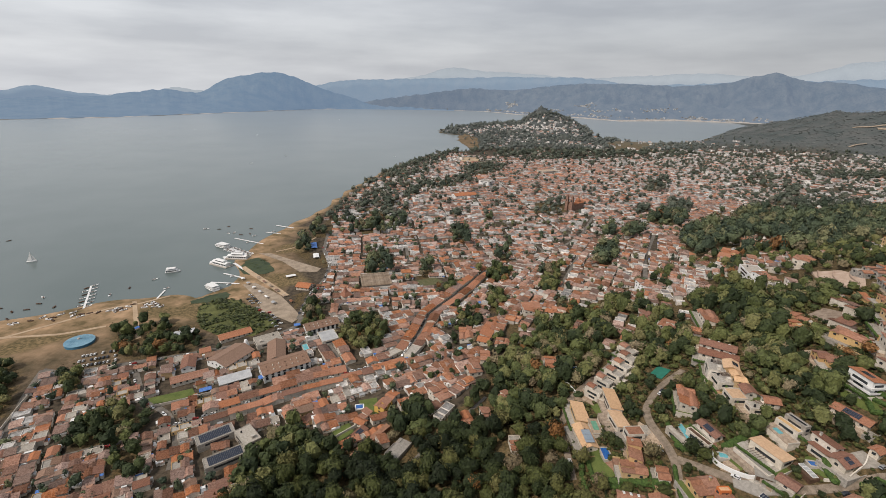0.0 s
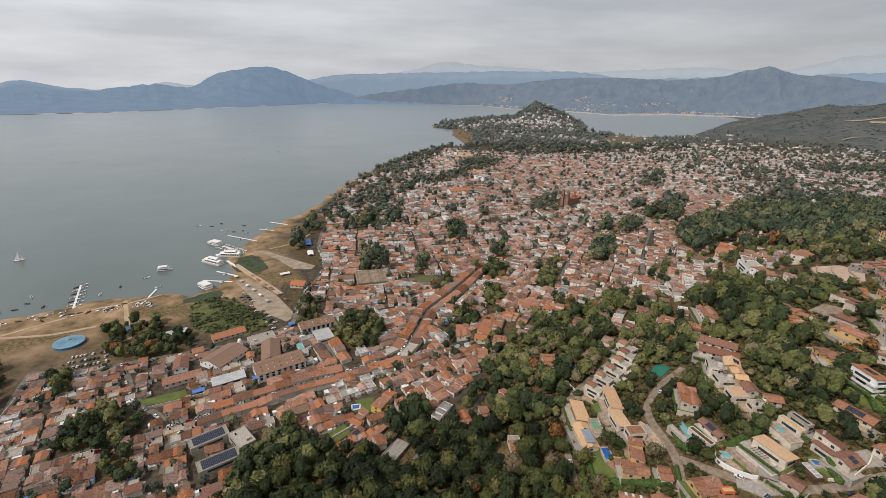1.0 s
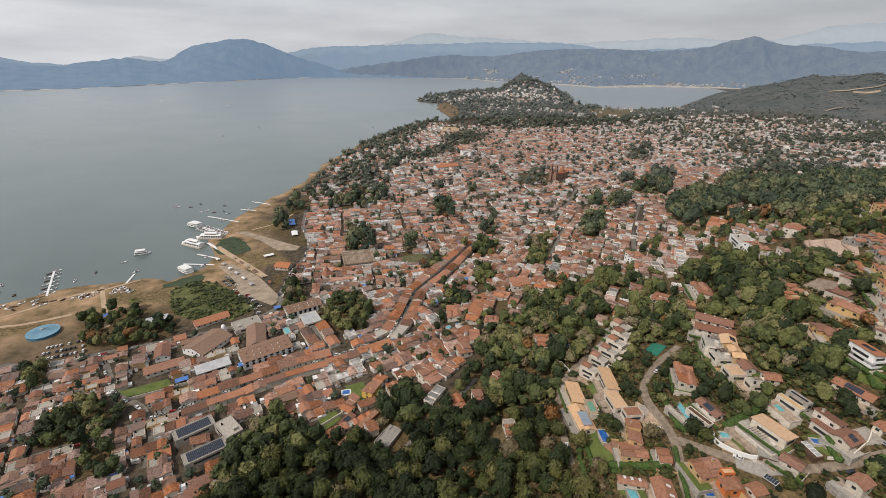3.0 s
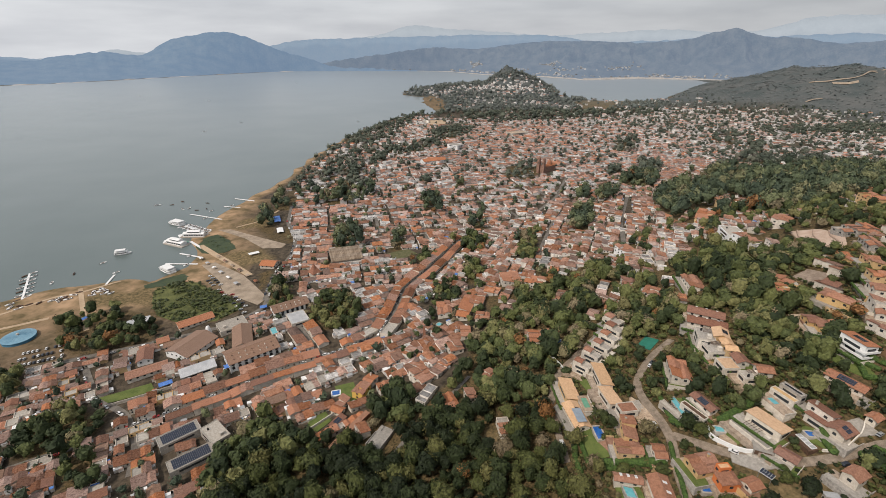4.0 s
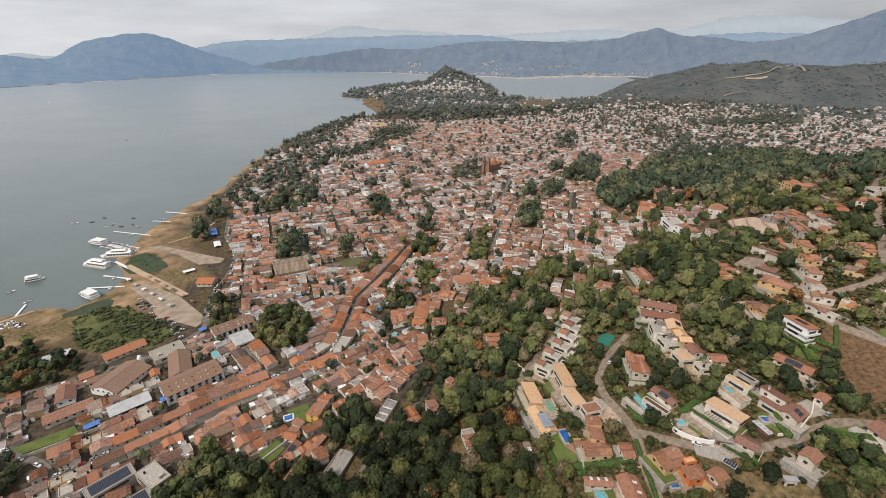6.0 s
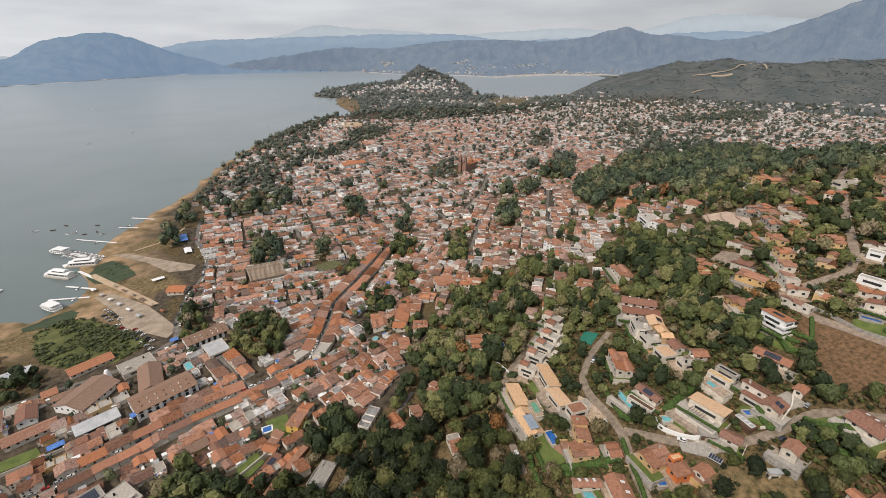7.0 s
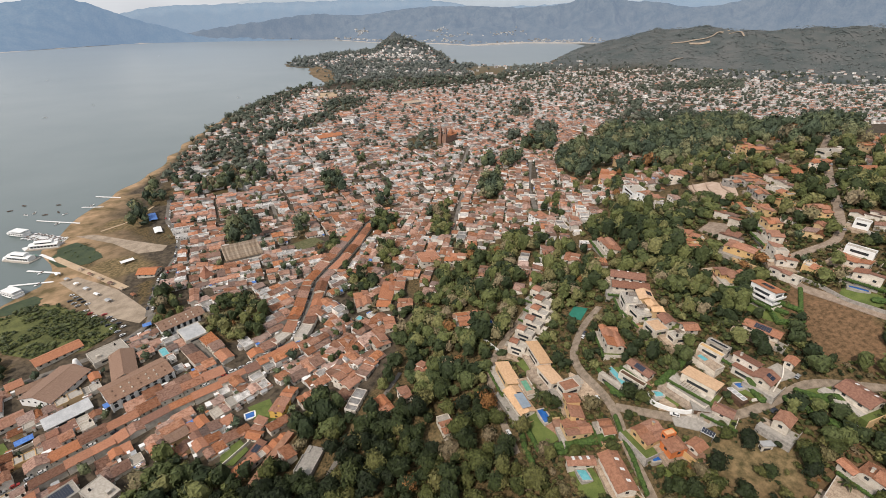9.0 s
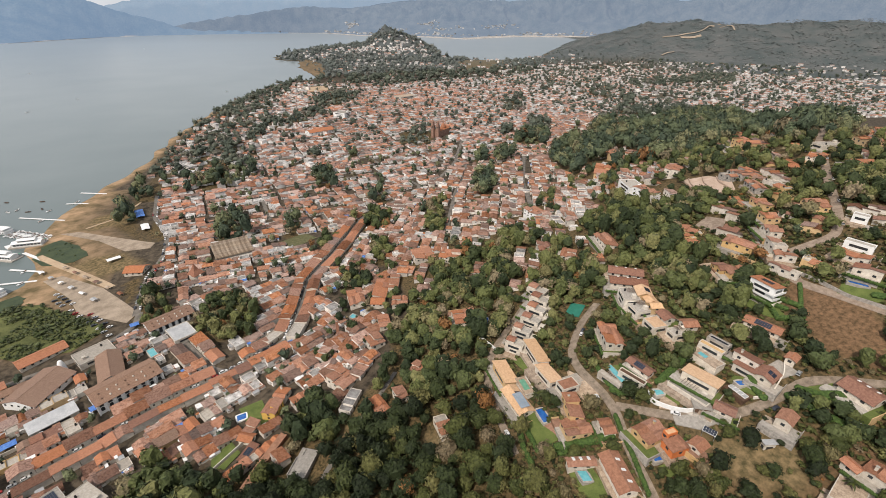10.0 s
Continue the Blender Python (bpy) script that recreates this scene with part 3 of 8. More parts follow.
def gable_walls(w, d, z, rise, base=-5.0):
    hw, hd = w / 2, d / 2
    v = [(-hw, -hd, base), (hw, -hd, base), (hw, hd, base), (-hw, hd, base), (-hw, -hd, z), (hw, -hd, z), (hw, hd, z), (-hw, hd, z), (-hw, 0, z + rise), (hw, 0, z + rise)]
    return v, [(0, 1, 5, 4), (2, 3, 7, 6), (1, 2, 6, 9, 5), (3, 0, 4, 8, 7), (4, 5, 9, 8), (8, 9, 6, 7)]


# ---- ground, lake and far ridges ----
def spaced(lo, hi, mid0, mid1, fine, grow=1.09):
    a = list(np.arange(mid0, mid1 + 0.1, fine))
    s, p = fine, a[-1]
    while p < hi:
        s *= grow
        p += s
        a.append(min(p, hi))
    s, p = fine, a[0]
    while p > lo:
        s *= grow
        p -= s
        a.insert(0, max(p, lo))
    return np.array(a)


def build_ground():
    xs, ys = spaced(-6400, 6400, -500, 460, 5.0, 1.045), spaced(-2400, 6400, 100, 720, 5.0, 1.028)
    xs, ys = np.union1d(xs, np.arange(420, 830, 11)), np.union1d(ys, np.arange(2690, 3080, 13))
    X, Y = np.meshgrid(xs, ys)
    x, y = X.ravel(), Y.ravel()
    z = ground(x, y)
    nx, ny = len(xs), len(ys)
    i = np.arange((nx - 1) * (ny - 1))
    a = i // (nx - 1) * nx + i % (nx - 1)
    faces = np.stack([a, a + 1, a + nx + 1, a + nx], 1).tolist()
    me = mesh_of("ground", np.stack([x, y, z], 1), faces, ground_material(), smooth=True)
    d = shore_distance(x, y)
    beach = np.clip(1.3 - d / np.where((y < 545) & (x < -190), np.where(x < -285, 140, 95), np.where((y < 690) & (x < -195), 75, np.where((y < 800) & (x < -195), 45, 14))), 0, 1) * ((y < 1500) | (y > 3500))
    beach = np.where(inside(BEACH, x, y), 0.55, beach)
    beach = np.where(inside(REEDS, x, y) | inside(GREEN, x, y), 0.25, beach)
    wood = np.clip(wooded(x, y) * 1.3, 0, 1)
    wood = np.maximum(wood, np.where(inside(REEDS, x, y) | inside(GREEN, x, y), 0.9, 0))
    wood = np.maximum(wood, np.clip((y - 1950) / 300, 0, 0.85) + np.clip((x - 1300) / 400, 0, 0.85) * (y > 900)).clip(0, 1)
    wood = np.where(inside(BEACH, x, y), 0.25, wood)
    wood = np.maximum(wood, 0.92 * ((x > 62) & (y < 470) & (x + y < 900)))
    dry = np.where(inside(FIELD, x, y), 1.0, np.where(inside(WOOD_BR, x, y), 0.75, 0.0))
    # mask of the haze-greyed scrub ground, growing with distance
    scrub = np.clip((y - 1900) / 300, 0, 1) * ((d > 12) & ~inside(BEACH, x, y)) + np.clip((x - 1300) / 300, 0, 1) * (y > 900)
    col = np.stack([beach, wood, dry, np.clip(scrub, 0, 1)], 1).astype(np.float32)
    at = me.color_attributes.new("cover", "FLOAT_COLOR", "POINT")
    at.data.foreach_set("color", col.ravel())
    # rough grass thins out unevenly at its edges
    g = np.zeros(len(x))
    for p in GRASS:
        g = np.maximum(g, 0.6 * inside(p, x, y) if p is MARSH else np.clip(0.5 + np.where(inside(p, x, y), 1, -1) * line_distance(p, x, y, True) / 9 + 0.35 * wiggle(x, y, 7), 0, 1))
    me.attributes.new("grass", "FLOAT", "POINT").data.foreach_set("value", g.astype(np.float32))
    tagged(new("ground", me), "hilly ground with brown lakeside and wooded slopes", "ground", kind="structure")


build_ground()
lv = [(-6300, -2300, 0), (6300, -2300, 0), (6300, 6300, 0), (-6300, 6300, 0)]
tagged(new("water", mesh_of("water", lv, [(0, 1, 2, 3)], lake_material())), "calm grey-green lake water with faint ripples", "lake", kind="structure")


def fbm(x, y, octaves=5, seed=0):
    """Fractal value noise, about -1 to 1."""
    out, amp = np.zeros(np.shape(x)), 0.5
    for k in range(octaves):
        i, j = np.floor(x).astype(np.int64), np.floor(y).astype(np.int64)
        u, v = x - i, y - j
        u, v = u * u * (3 - 2 * u), v * v * (3 - 2 * v)

        def lattice(p, q):
            n = (p * 374761393 + q * 668265263 + (seed + k) * 974634757) & 0x7FFFFFFF
            n = ((n ^ (n >> 13)) * 1274126177) & 0x7FFFFFFF
            return ((n ^ (n >> 16)) & 0xFFFF) / 32767.5 - 1
        out = out + amp * ((lattice(i, j) * (1 - u) + lattice(i + 1, j) * u) * (1 - v) + (lattice(i, j + 1) * (1 - u) + lattice(i + 1, j + 1) * u) * v)
        x, y, amp = x * 2.03 + 17.3, y * 2.03 + 5.1, amp * 0.5
    return out


FAR_AZ = np.degrees(np.arctan2([p[0] for p in SHORE_FAR[14::-1]], [p[1] for p in SHORE_FAR[14::-1]]))
FAR_R = np.hypot([p[0] for p in SHORE_FAR[14::-1]], [p[1] for p in SHORE_FAR[14::-1]])


def ridge(name, radius, front, profile, material, label, seed=0, rough=0.2):
    """A chain of hills round the lake: crest heights by bearing (degrees from +y, as slopes from the eye). front: metres, or None to reach the shore."""
    az = np.array([p[0] for p in profile], float)
    top = np.array([250 + radius * p[1] for p in profile])
    m = np.gradient(top, az)

    def place(a, s):
        k = np.clip(np.searchsorted(az, a) - 1, 0, len(az) - 2)
        hh = az[k + 1] - az[k]
        u = (a - az[k]) / hh
        crest = (2 * u**3 - 3 * u**2 + 1) * top[k] + (u**3 - 2 * u**2 + u) * hh * m[k] + (3 * u**2 - 2 * u**3) * top[k + 1] + (u**3 - u**2) * hh * m[k + 1]
        crest = np.maximum(crest + radius * 0.0022 * fbm(a * 1.7, a * 0 + seed, 5, seed), 6)
        toe = radius - front if front else np.minimum(np.interp(a, FAR_AZ, FAR_R), radius - 60)
        r = radius + (toe - radius) * s
        ang = np.radians(a)
        x, y = r * np.sin(ang), r * np.cos(ang)
        spur = 1 - np.abs(fbm(x / 260, y / 260, 5, seed)) * 2.2
        z = crest * (1 - s) ** 1.1 * (1 + rough * np.sin(np.pi * np.minimum(s * 1.4, 1)) * (spur - 0.4))
        return x, y, np.minimum(z, crest) - 3 * (s >= 1)
    n, rows = int((az[-1] - az[0]) * (10 if not front else 6)), 44 if not front else 5
    a = np.linspace(az[0], az[-1], n)
    A, T = np.meshgrid(a, np.linspace(0, 1, rows))
    x, y, z = place(A.ravel(), T.ravel())
    ang = np.radians(a)
    back = np.stack([(radius + 20) * np.sin(ang), (radius + 20) * np.cos(ang), a * 0 - 5], 1)
    V = np.concatenate([back, np.stack([x, y, z], 1)])
    F = [(j * n + i, j * n + i + 1, (j + 1) * n + i + 1, (j + 1) * n + i) for j in range(rows) for i in range(n - 1)]
    tagged(new(name, mesh_of(name, V, F, material, smooth=True)), label, "mountains", kind="structure")
    return place


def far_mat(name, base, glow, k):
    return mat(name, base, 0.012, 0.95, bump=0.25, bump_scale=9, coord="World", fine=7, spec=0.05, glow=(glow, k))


# ridges far across the lake, with blue haze put into their colour and glow
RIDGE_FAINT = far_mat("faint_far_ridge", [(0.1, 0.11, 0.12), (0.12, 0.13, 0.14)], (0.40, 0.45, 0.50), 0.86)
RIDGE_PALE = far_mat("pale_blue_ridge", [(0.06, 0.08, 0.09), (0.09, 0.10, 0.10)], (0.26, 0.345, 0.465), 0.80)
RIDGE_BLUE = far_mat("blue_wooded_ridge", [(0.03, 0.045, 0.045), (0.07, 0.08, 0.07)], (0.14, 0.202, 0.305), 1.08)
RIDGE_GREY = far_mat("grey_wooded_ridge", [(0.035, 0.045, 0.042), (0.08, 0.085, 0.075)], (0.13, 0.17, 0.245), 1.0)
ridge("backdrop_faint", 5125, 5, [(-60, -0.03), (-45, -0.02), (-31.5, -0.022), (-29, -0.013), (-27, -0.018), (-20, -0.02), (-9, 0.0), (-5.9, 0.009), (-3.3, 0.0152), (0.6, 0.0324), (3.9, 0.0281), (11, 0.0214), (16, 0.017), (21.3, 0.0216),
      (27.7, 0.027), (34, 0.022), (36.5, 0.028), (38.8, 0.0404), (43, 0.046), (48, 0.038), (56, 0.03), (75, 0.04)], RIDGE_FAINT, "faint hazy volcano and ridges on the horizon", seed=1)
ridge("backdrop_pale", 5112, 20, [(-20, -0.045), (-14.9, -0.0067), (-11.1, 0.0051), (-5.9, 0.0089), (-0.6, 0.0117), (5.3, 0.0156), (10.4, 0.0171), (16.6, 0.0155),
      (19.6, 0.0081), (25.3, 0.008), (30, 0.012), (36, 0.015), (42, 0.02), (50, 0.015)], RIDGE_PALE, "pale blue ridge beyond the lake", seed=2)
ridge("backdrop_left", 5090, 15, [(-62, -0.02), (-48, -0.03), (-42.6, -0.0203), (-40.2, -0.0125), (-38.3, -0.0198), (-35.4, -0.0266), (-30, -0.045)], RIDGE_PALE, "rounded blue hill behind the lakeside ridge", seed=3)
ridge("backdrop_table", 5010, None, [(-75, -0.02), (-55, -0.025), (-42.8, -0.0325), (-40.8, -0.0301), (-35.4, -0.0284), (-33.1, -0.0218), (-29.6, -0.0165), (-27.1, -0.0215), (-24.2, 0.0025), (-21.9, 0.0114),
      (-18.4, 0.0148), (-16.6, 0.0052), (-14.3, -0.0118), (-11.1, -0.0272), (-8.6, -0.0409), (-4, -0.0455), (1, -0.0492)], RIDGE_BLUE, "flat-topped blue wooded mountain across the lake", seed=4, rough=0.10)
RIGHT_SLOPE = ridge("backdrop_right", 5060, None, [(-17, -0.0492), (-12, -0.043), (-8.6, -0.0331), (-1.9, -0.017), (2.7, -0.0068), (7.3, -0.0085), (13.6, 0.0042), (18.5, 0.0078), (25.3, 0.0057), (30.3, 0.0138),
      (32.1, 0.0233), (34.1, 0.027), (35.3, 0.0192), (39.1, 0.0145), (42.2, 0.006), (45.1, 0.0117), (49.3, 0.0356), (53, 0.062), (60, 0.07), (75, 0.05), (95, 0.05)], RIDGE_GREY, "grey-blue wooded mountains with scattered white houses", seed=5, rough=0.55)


def far_bank():
    """The pale sandy bank left dry along the far side of the lake."""
    az = np.linspace(-40, 41, 360)
    r = np.interp(az, FAR_AZ, FAR_R)
    x, y = np.sin(np.radians(az)), np.cos(np.radians(az))
    h = 5 + 5 * fbm(az * 1.3, az * 0, 4, 6) + 5 * (np.abs(az - 27) < 7) - 3.5 * (az < -14)
    rows = [(r - 22, h * 0 - 0.6), (r + 8, h * 0.7), (r + 30, h), (r + 60, h * 0 - 3)]
    V = np.concatenate([np.stack([x * a, y * a, b], 1) for a, b in rows])
    n = len(az)
    F = [(j * n + i, j * n + i + 1, (j + 1) * n + i + 1, (j + 1) * n + i) for j in range(3) for i in range(n - 1)]
    # the sand also glows faint blue, for the haze over the lake
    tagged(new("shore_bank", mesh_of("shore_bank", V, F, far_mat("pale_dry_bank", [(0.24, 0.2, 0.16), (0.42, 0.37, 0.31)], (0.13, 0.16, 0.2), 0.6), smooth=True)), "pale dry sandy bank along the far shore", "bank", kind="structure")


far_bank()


# ---- streets and tracks, draped on the ground ----
def ribbon(name, width, line, material, label, lift=0.35, step=4.0):
    p = np.array(line, float)
    seg = np.hypot(*np.diff(p, axis=0).T)
    s = np.r_[0, np.cumsum(seg)]
    u = np.linspace(0, s[-1], max(3, int(s[-1] / step)))
    x, y = np.interp(u, s, p[:, 0]), np.interp(u, s, p[:, 1])
    for _ in range(3):                      # ease the bends
        x[1:-1], y[1:-1] = (x[:-2] + 2 * x[1:-1] + x[2:]) / 4, (y[:-2] + 2 * y[1:-1] + y[2:]) / 4
    tx, ty = np.gradient(x), np.gradient(y)
    n = np.hypot(tx, ty)
    nx, ny = -ty / n, tx / n
    cols = []
    for k in (-0.5, -0.25, 0, 0.25, 0.5):
        px, py = x + nx * width * k, y + ny * width * k
        cols.append(np.stack([px, py, ground(px, py) + lift], 1))
    low = [c - np.array([0, 0, 0.9]) for c in (cols[0], cols[-1])]
    cols = [low[0]] + cols + [low[1]]
    v = np.concatenate(cols)
    m = len(u)
    faces = [(c * m + i, c * m + i + 1, (c + 1) * m + i + 1, (c + 1) * m + i) for c in range(len(cols) - 1) for i in range(m - 1)]
    tagged(new(name, mesh_of(name, v, faces, material)), label, "road", kind="structure")


for w_, line_ in STREETS:
    if line_[0][0] > 60 and min(q[1] for q in line_) < 300:
        ribbon("road", w_, line_, LANE_PINK if line_[0][0] == 520 else LANE, "pale concrete lane winding between the villas")
    elif line_[0][0] == -284:
        ribbon("road", w_, line_, SANDROAD, "packed tan causeway road down to the piers")
    else:
        ribbon("road", w_, line_, ROADM, "narrow grey cobbled town street")
for w_, line_ in TRACKS:
    ribbon("road", w_, line_, SANDROAD, "pale dirt track over the dry lakeside", lift=0.25)


# ---- trees ----
def ico(level):
    bm = bmesh.new()
    bmesh.ops.create_icosphere(bm, subdivisions=level, radius=1.0)
    v = np.array([tuple(q.co) for q in bm.verts])
    f = [tuple(q.index for q in p.verts) for p in bm.faces]
    bm.free()
    return v, np.array(f)


ICO1, ICO2, ICO3 = ico(1), ico(2), ico(3)


def leaf_sprays(rng, at, out, leaf):
    """Loose three-cornered sprays of leaves at the places given, facing roughly outwards."""
    n = len(at)
    face = out + rng.normal(size=(n, 3)) * 0.32
    face /= np.linalg.norm(face, axis=1, keepdims=True)
    a = np.cross(face, rng.normal(size=(n, 3)))
    a /= np.linalg.norm(a, axis=1, keepdims=True)
    b = np.cross(face, a)
    s = leaf * rng.uniform(0.55, 1.45, (n, 1))
    return np.stack([at - a * s, at + b * s * 0.9, at + a * s - b * s * 0.35], 1).reshape(-1, 3), np.arange(n * 3).reshape(-1, 3)


def crown_data(rng, radius, height, base, form, leaves, leaf, airy=0.0):
    """A crown swelling into large boughs and small leaf clumps, uneven in outline, under a skin of loose leaf sprays."""
    dirs, tri = form
    tilt = rng.normal(0, 0.25, 3)

    def swell(d):
        r = np.full(len(d), 0.46) + 0.12 * (d @ tilt)
        for c, wide, amp in lobes:
            ang = np.arccos(np.clip(d @ c.T, -1, 1))
            r = r + (amp * np.sqrt(np.clip(1 - (ang / wide) ** 2, 0, 1))).max(1)
        return r
    lobes = []
    for count, amp in ((8, 0.46), (34 if leaves > 200 else 12, 0.19)):
        c = rng.normal(size=(count, 3)) * np.array([1, 1, 0.9]) + np.array([0, 0, 0.25])
        c /= np.linalg.norm(c, axis=1, keepdims=True)
        lobes.append((c, rng.uniform(1.2, 2.1, count) / math.sqrt(count) * 1.05, amp * rng.uniform(0.5, 1.15, count)))
    shape = np.array([radius, radius, height * 0.56])
    V = dirs * (swell(dirs) * (1 + rng.normal(0, 0.05, len(dirs))) * (0.93 - 0.35 * airy))[:, None] * shape
    d = rng.normal(size=(leaves, 3)) + np.array([0, 0, 0.45])
    d /= np.linalg.norm(d, axis=1, keepdims=True)
    at = d * (swell(d) * rng.uniform(0.90 - 0.3 * airy, 1.06 + 0.12 * airy, leaves))[:, None] * shape
    lv, lf = leaf_sprays(rng, at, d, leaf)
    P = np.concatenate([V, lv])
    P[:, 2] = np.where(P[:, 2] < 0, P[:, 2] * 0.7, P[:, 2]) + base + height * 0.42
    return P, np.concatenate([tri, lf + len(V)])


def limb(pts, r0, r1, sides=6):
    V, F = [], []
    pts = np.array(pts, float)
    for k, p in enumerate(pts):
        r = r0 + (r1 - r0) * k / (len(pts) - 1)
        for s in range(sides):
            an = 2 * math.pi * s / sides
            V.append((p[0] + r * math.cos(an), p[1] + r * math.sin(an), p[2]))
    for k in range(len(pts) - 1):
        for s in range(sides):
            F.append((k * sides + s, k * sides + (s + 1) % sides, (k + 1) * sides + (s + 1) % sides, (k + 1) * sides + s))
    return V, F


def make_tree(name, seed, height, radius, leafkind, label, leaves=1300):
    rng = np.random.default_rng(seed)
    base = height * 0.22
    bits = [limb([(0, 0, -1.5), (0.1, 0, base * 0.6), (0.15, 0.1, base * 1.5), (0.1, 0.3, height * 0.75)], height * 0.032, height * 0.008)]
    for k in range(5):
        an = k * 1.26 + rng.uniform(0, 0.6)
        e = radius * rng.uniform(0.5, 0.8)
        bits.append(limb([(0.1, 0.05, base * 1.1), (e * 0.5 * math.cos(an), e * 0.5 * math.sin(an), base * 1.8), (e * math.cos(an), e * math.sin(an), height * 0.62)], height * 0.014, height * 0.004, 5))
    root = thing(name, pose(0, 0, 0), label, "tree", "trees of the hillside")
    part("trunk", mesh_of("trunk", *joined(bits), BARK), None, root)
    airy = 0.8 if leafkind == "olive" else 0.0
    v, f = crown_data(rng, radius, height - base, base, ICO3, leaves, 0.52, airy)
    part("crown", mesh_of("crown", v, f.tolist(), LEAF[leafkind]), None, root)
    return root


TREES = [make_tree("broadleaf_tree", 1, 12, 5.2, "deep", "large dark green broadleaf tree with a dense crown", 520),
         make_tree("broadleaf_tree", 2, 10, 4.4, "mid", "green broadleaf tree with a rounded uneven crown"),
         make_tree("broadleaf_tree", 3, 9, 4.0, "deep", "dark green leafy tree on the slope"),
         make_tree("dry_tree", 4, 9, 4.0, "olive", "half-bare olive-brown tree with thin foliage", 1500),
         make_tree("broadleaf_tree", 5, 8, 3.4, "mid", "small bright green tree among the houses"),
         make_tree("autumn_tree", 6, 7.5, 3.4, "rust", "rust-coloured tree with autumn foliage")]
TREE_P = [0.20, 0.31, 0.12, 0.23, 0.12, 0.02]
GAPS = []           # houses in the far woods that stand clear of the trees before them
RESERVED = [(70, 1595, 50, 62, 0)]       # x, y, half length, half width, angle of things with a place of their own


def free_of_things(x, y, pad=0.0):
    ok = np.ones(np.shape(x), bool)
    for cx, cy, a, b, an in RESERVED:
        c, s = math.cos(radians(an)), math.sin(radians(an))
        u, v = (x - cx) * c + (y - cy) * s, -(x - cx) * s + (y - cy) * c
        ok &= ~((np.abs(u) < a + pad) & (np.abs(v) < b + pad))
    return ok


def tree_mass(name, spots, label, form, material=None, flat=1.0, dry=0.0, leaves=30, sink=0.0, tall=1.3, spread=0.24):
    """Many trees in one sheet of foliage: x, y, size. form: how finely each crown is modelled. sink: how far the crowns reach to the ground."""
    rng = np.random.default_rng(7)
    kinds = [crown_data(np.random.default_rng(50 + k), 1.0, 1.7, 0.1, form, leaves if k < 7 else int(leaves * 1.2), 0.12 if leaves > 200 else 0.17 if leaves > 60 else 0.22, 0.0 if k < 7 else 0.6) for k in range(9)]
    V, F, T, n = [], [], [], 0
    xy = np.array([[a, b] for a, b, _ in spots])
    zz = ground(xy[:, 0], xy[:, 1])
    # neighbouring trees tend to one kind
    drift = fbm(xy[:, 0] / 45, xy[:, 1] / 45, 3, 3)
    for (x, y, r), z, dr in zip(spots, zz, drift):
        tone = 1.0 if rng.random() < 0.012 else np.clip(0.40 + dry + 0.32 * dr + rng.normal(0, spread) - (0.08 if x < 40 and y < 500 else 0), 0, 0.93)
        v, f = kinds[rng.integers(7) if tone < 0.72 else 7 + rng.integers(2)]
        an = rng.uniform(0, 6.28)
        c, s = math.cos(an), math.sin(an)
        q = np.stack([v[:, 0] * c - v[:, 1] * s, v[:, 0] * s + v[:, 1] * c, v[:, 2] * rng.uniform(0.85, tall) * flat], 1) * r
        V.append(q + np.array([x, y, z - sink * r]))
        F.append(f + n)
        T.append(np.full(len(v), tone))
        n += len(v)
    me = mesh_of(name, np.concatenate(V), np.concatenate(F).tolist(), material or LEAF_MASS)
    me.attributes.new("tone", "FLOAT", "POINT").data.foreach_set("value", np.concatenate(T).astype(np.float32))
    tagged(new(name, me), label, "trees", kind="stuff")


# ---- houses ----
WINDOW = mesh_of("window", *joined([box_data(-0.5, -0.06, -0.65, 0.5, 0.05, 0.65)]), GLASS)
DOORM = mesh_of("door", *joined([box_data(-0.55, -0.06, 0, 0.55, 0.06, 2.1)]), WOOD)


def turned(v, cx, cy, quarter):
    """Vertices moved to a place, after a quarter turn where asked."""
    return [((-q if quarter else p) + cx, (p if quarter else q) + cy, z) for p, q, z in v]


def shed_roof(w, d, z, rise, over=0.5, thick=0.24):
    """One sloping slab, low along the front."""
    hw, hd, dz = w / 2 + over, d / 2 + over, rise * over / d
    v = [(-hw, -hd, z - dz), (hw, -hd, z - dz), (hw, hd, z + rise + dz), (-hw, hd, z + rise + dz)]
    return v + [(a, b, c + thick) for a, b, c in v], box_data(0, 0, 0, 1, 1, 1)[1]


def shed_walls(w, d, z, rise, base=-5.0):
    hw, hd = w / 2, d / 2
    v = [(-hw, -hd, base), (hw, -hd, base), (hw, hd, base), (-hw, hd, base), (-hw, -hd, z), (hw, -hd, z), (hw, hd, z + rise), (-hw, hd, z + rise)]
    return v, box_data(0, 0, 0, 1, 1, 1)[1]


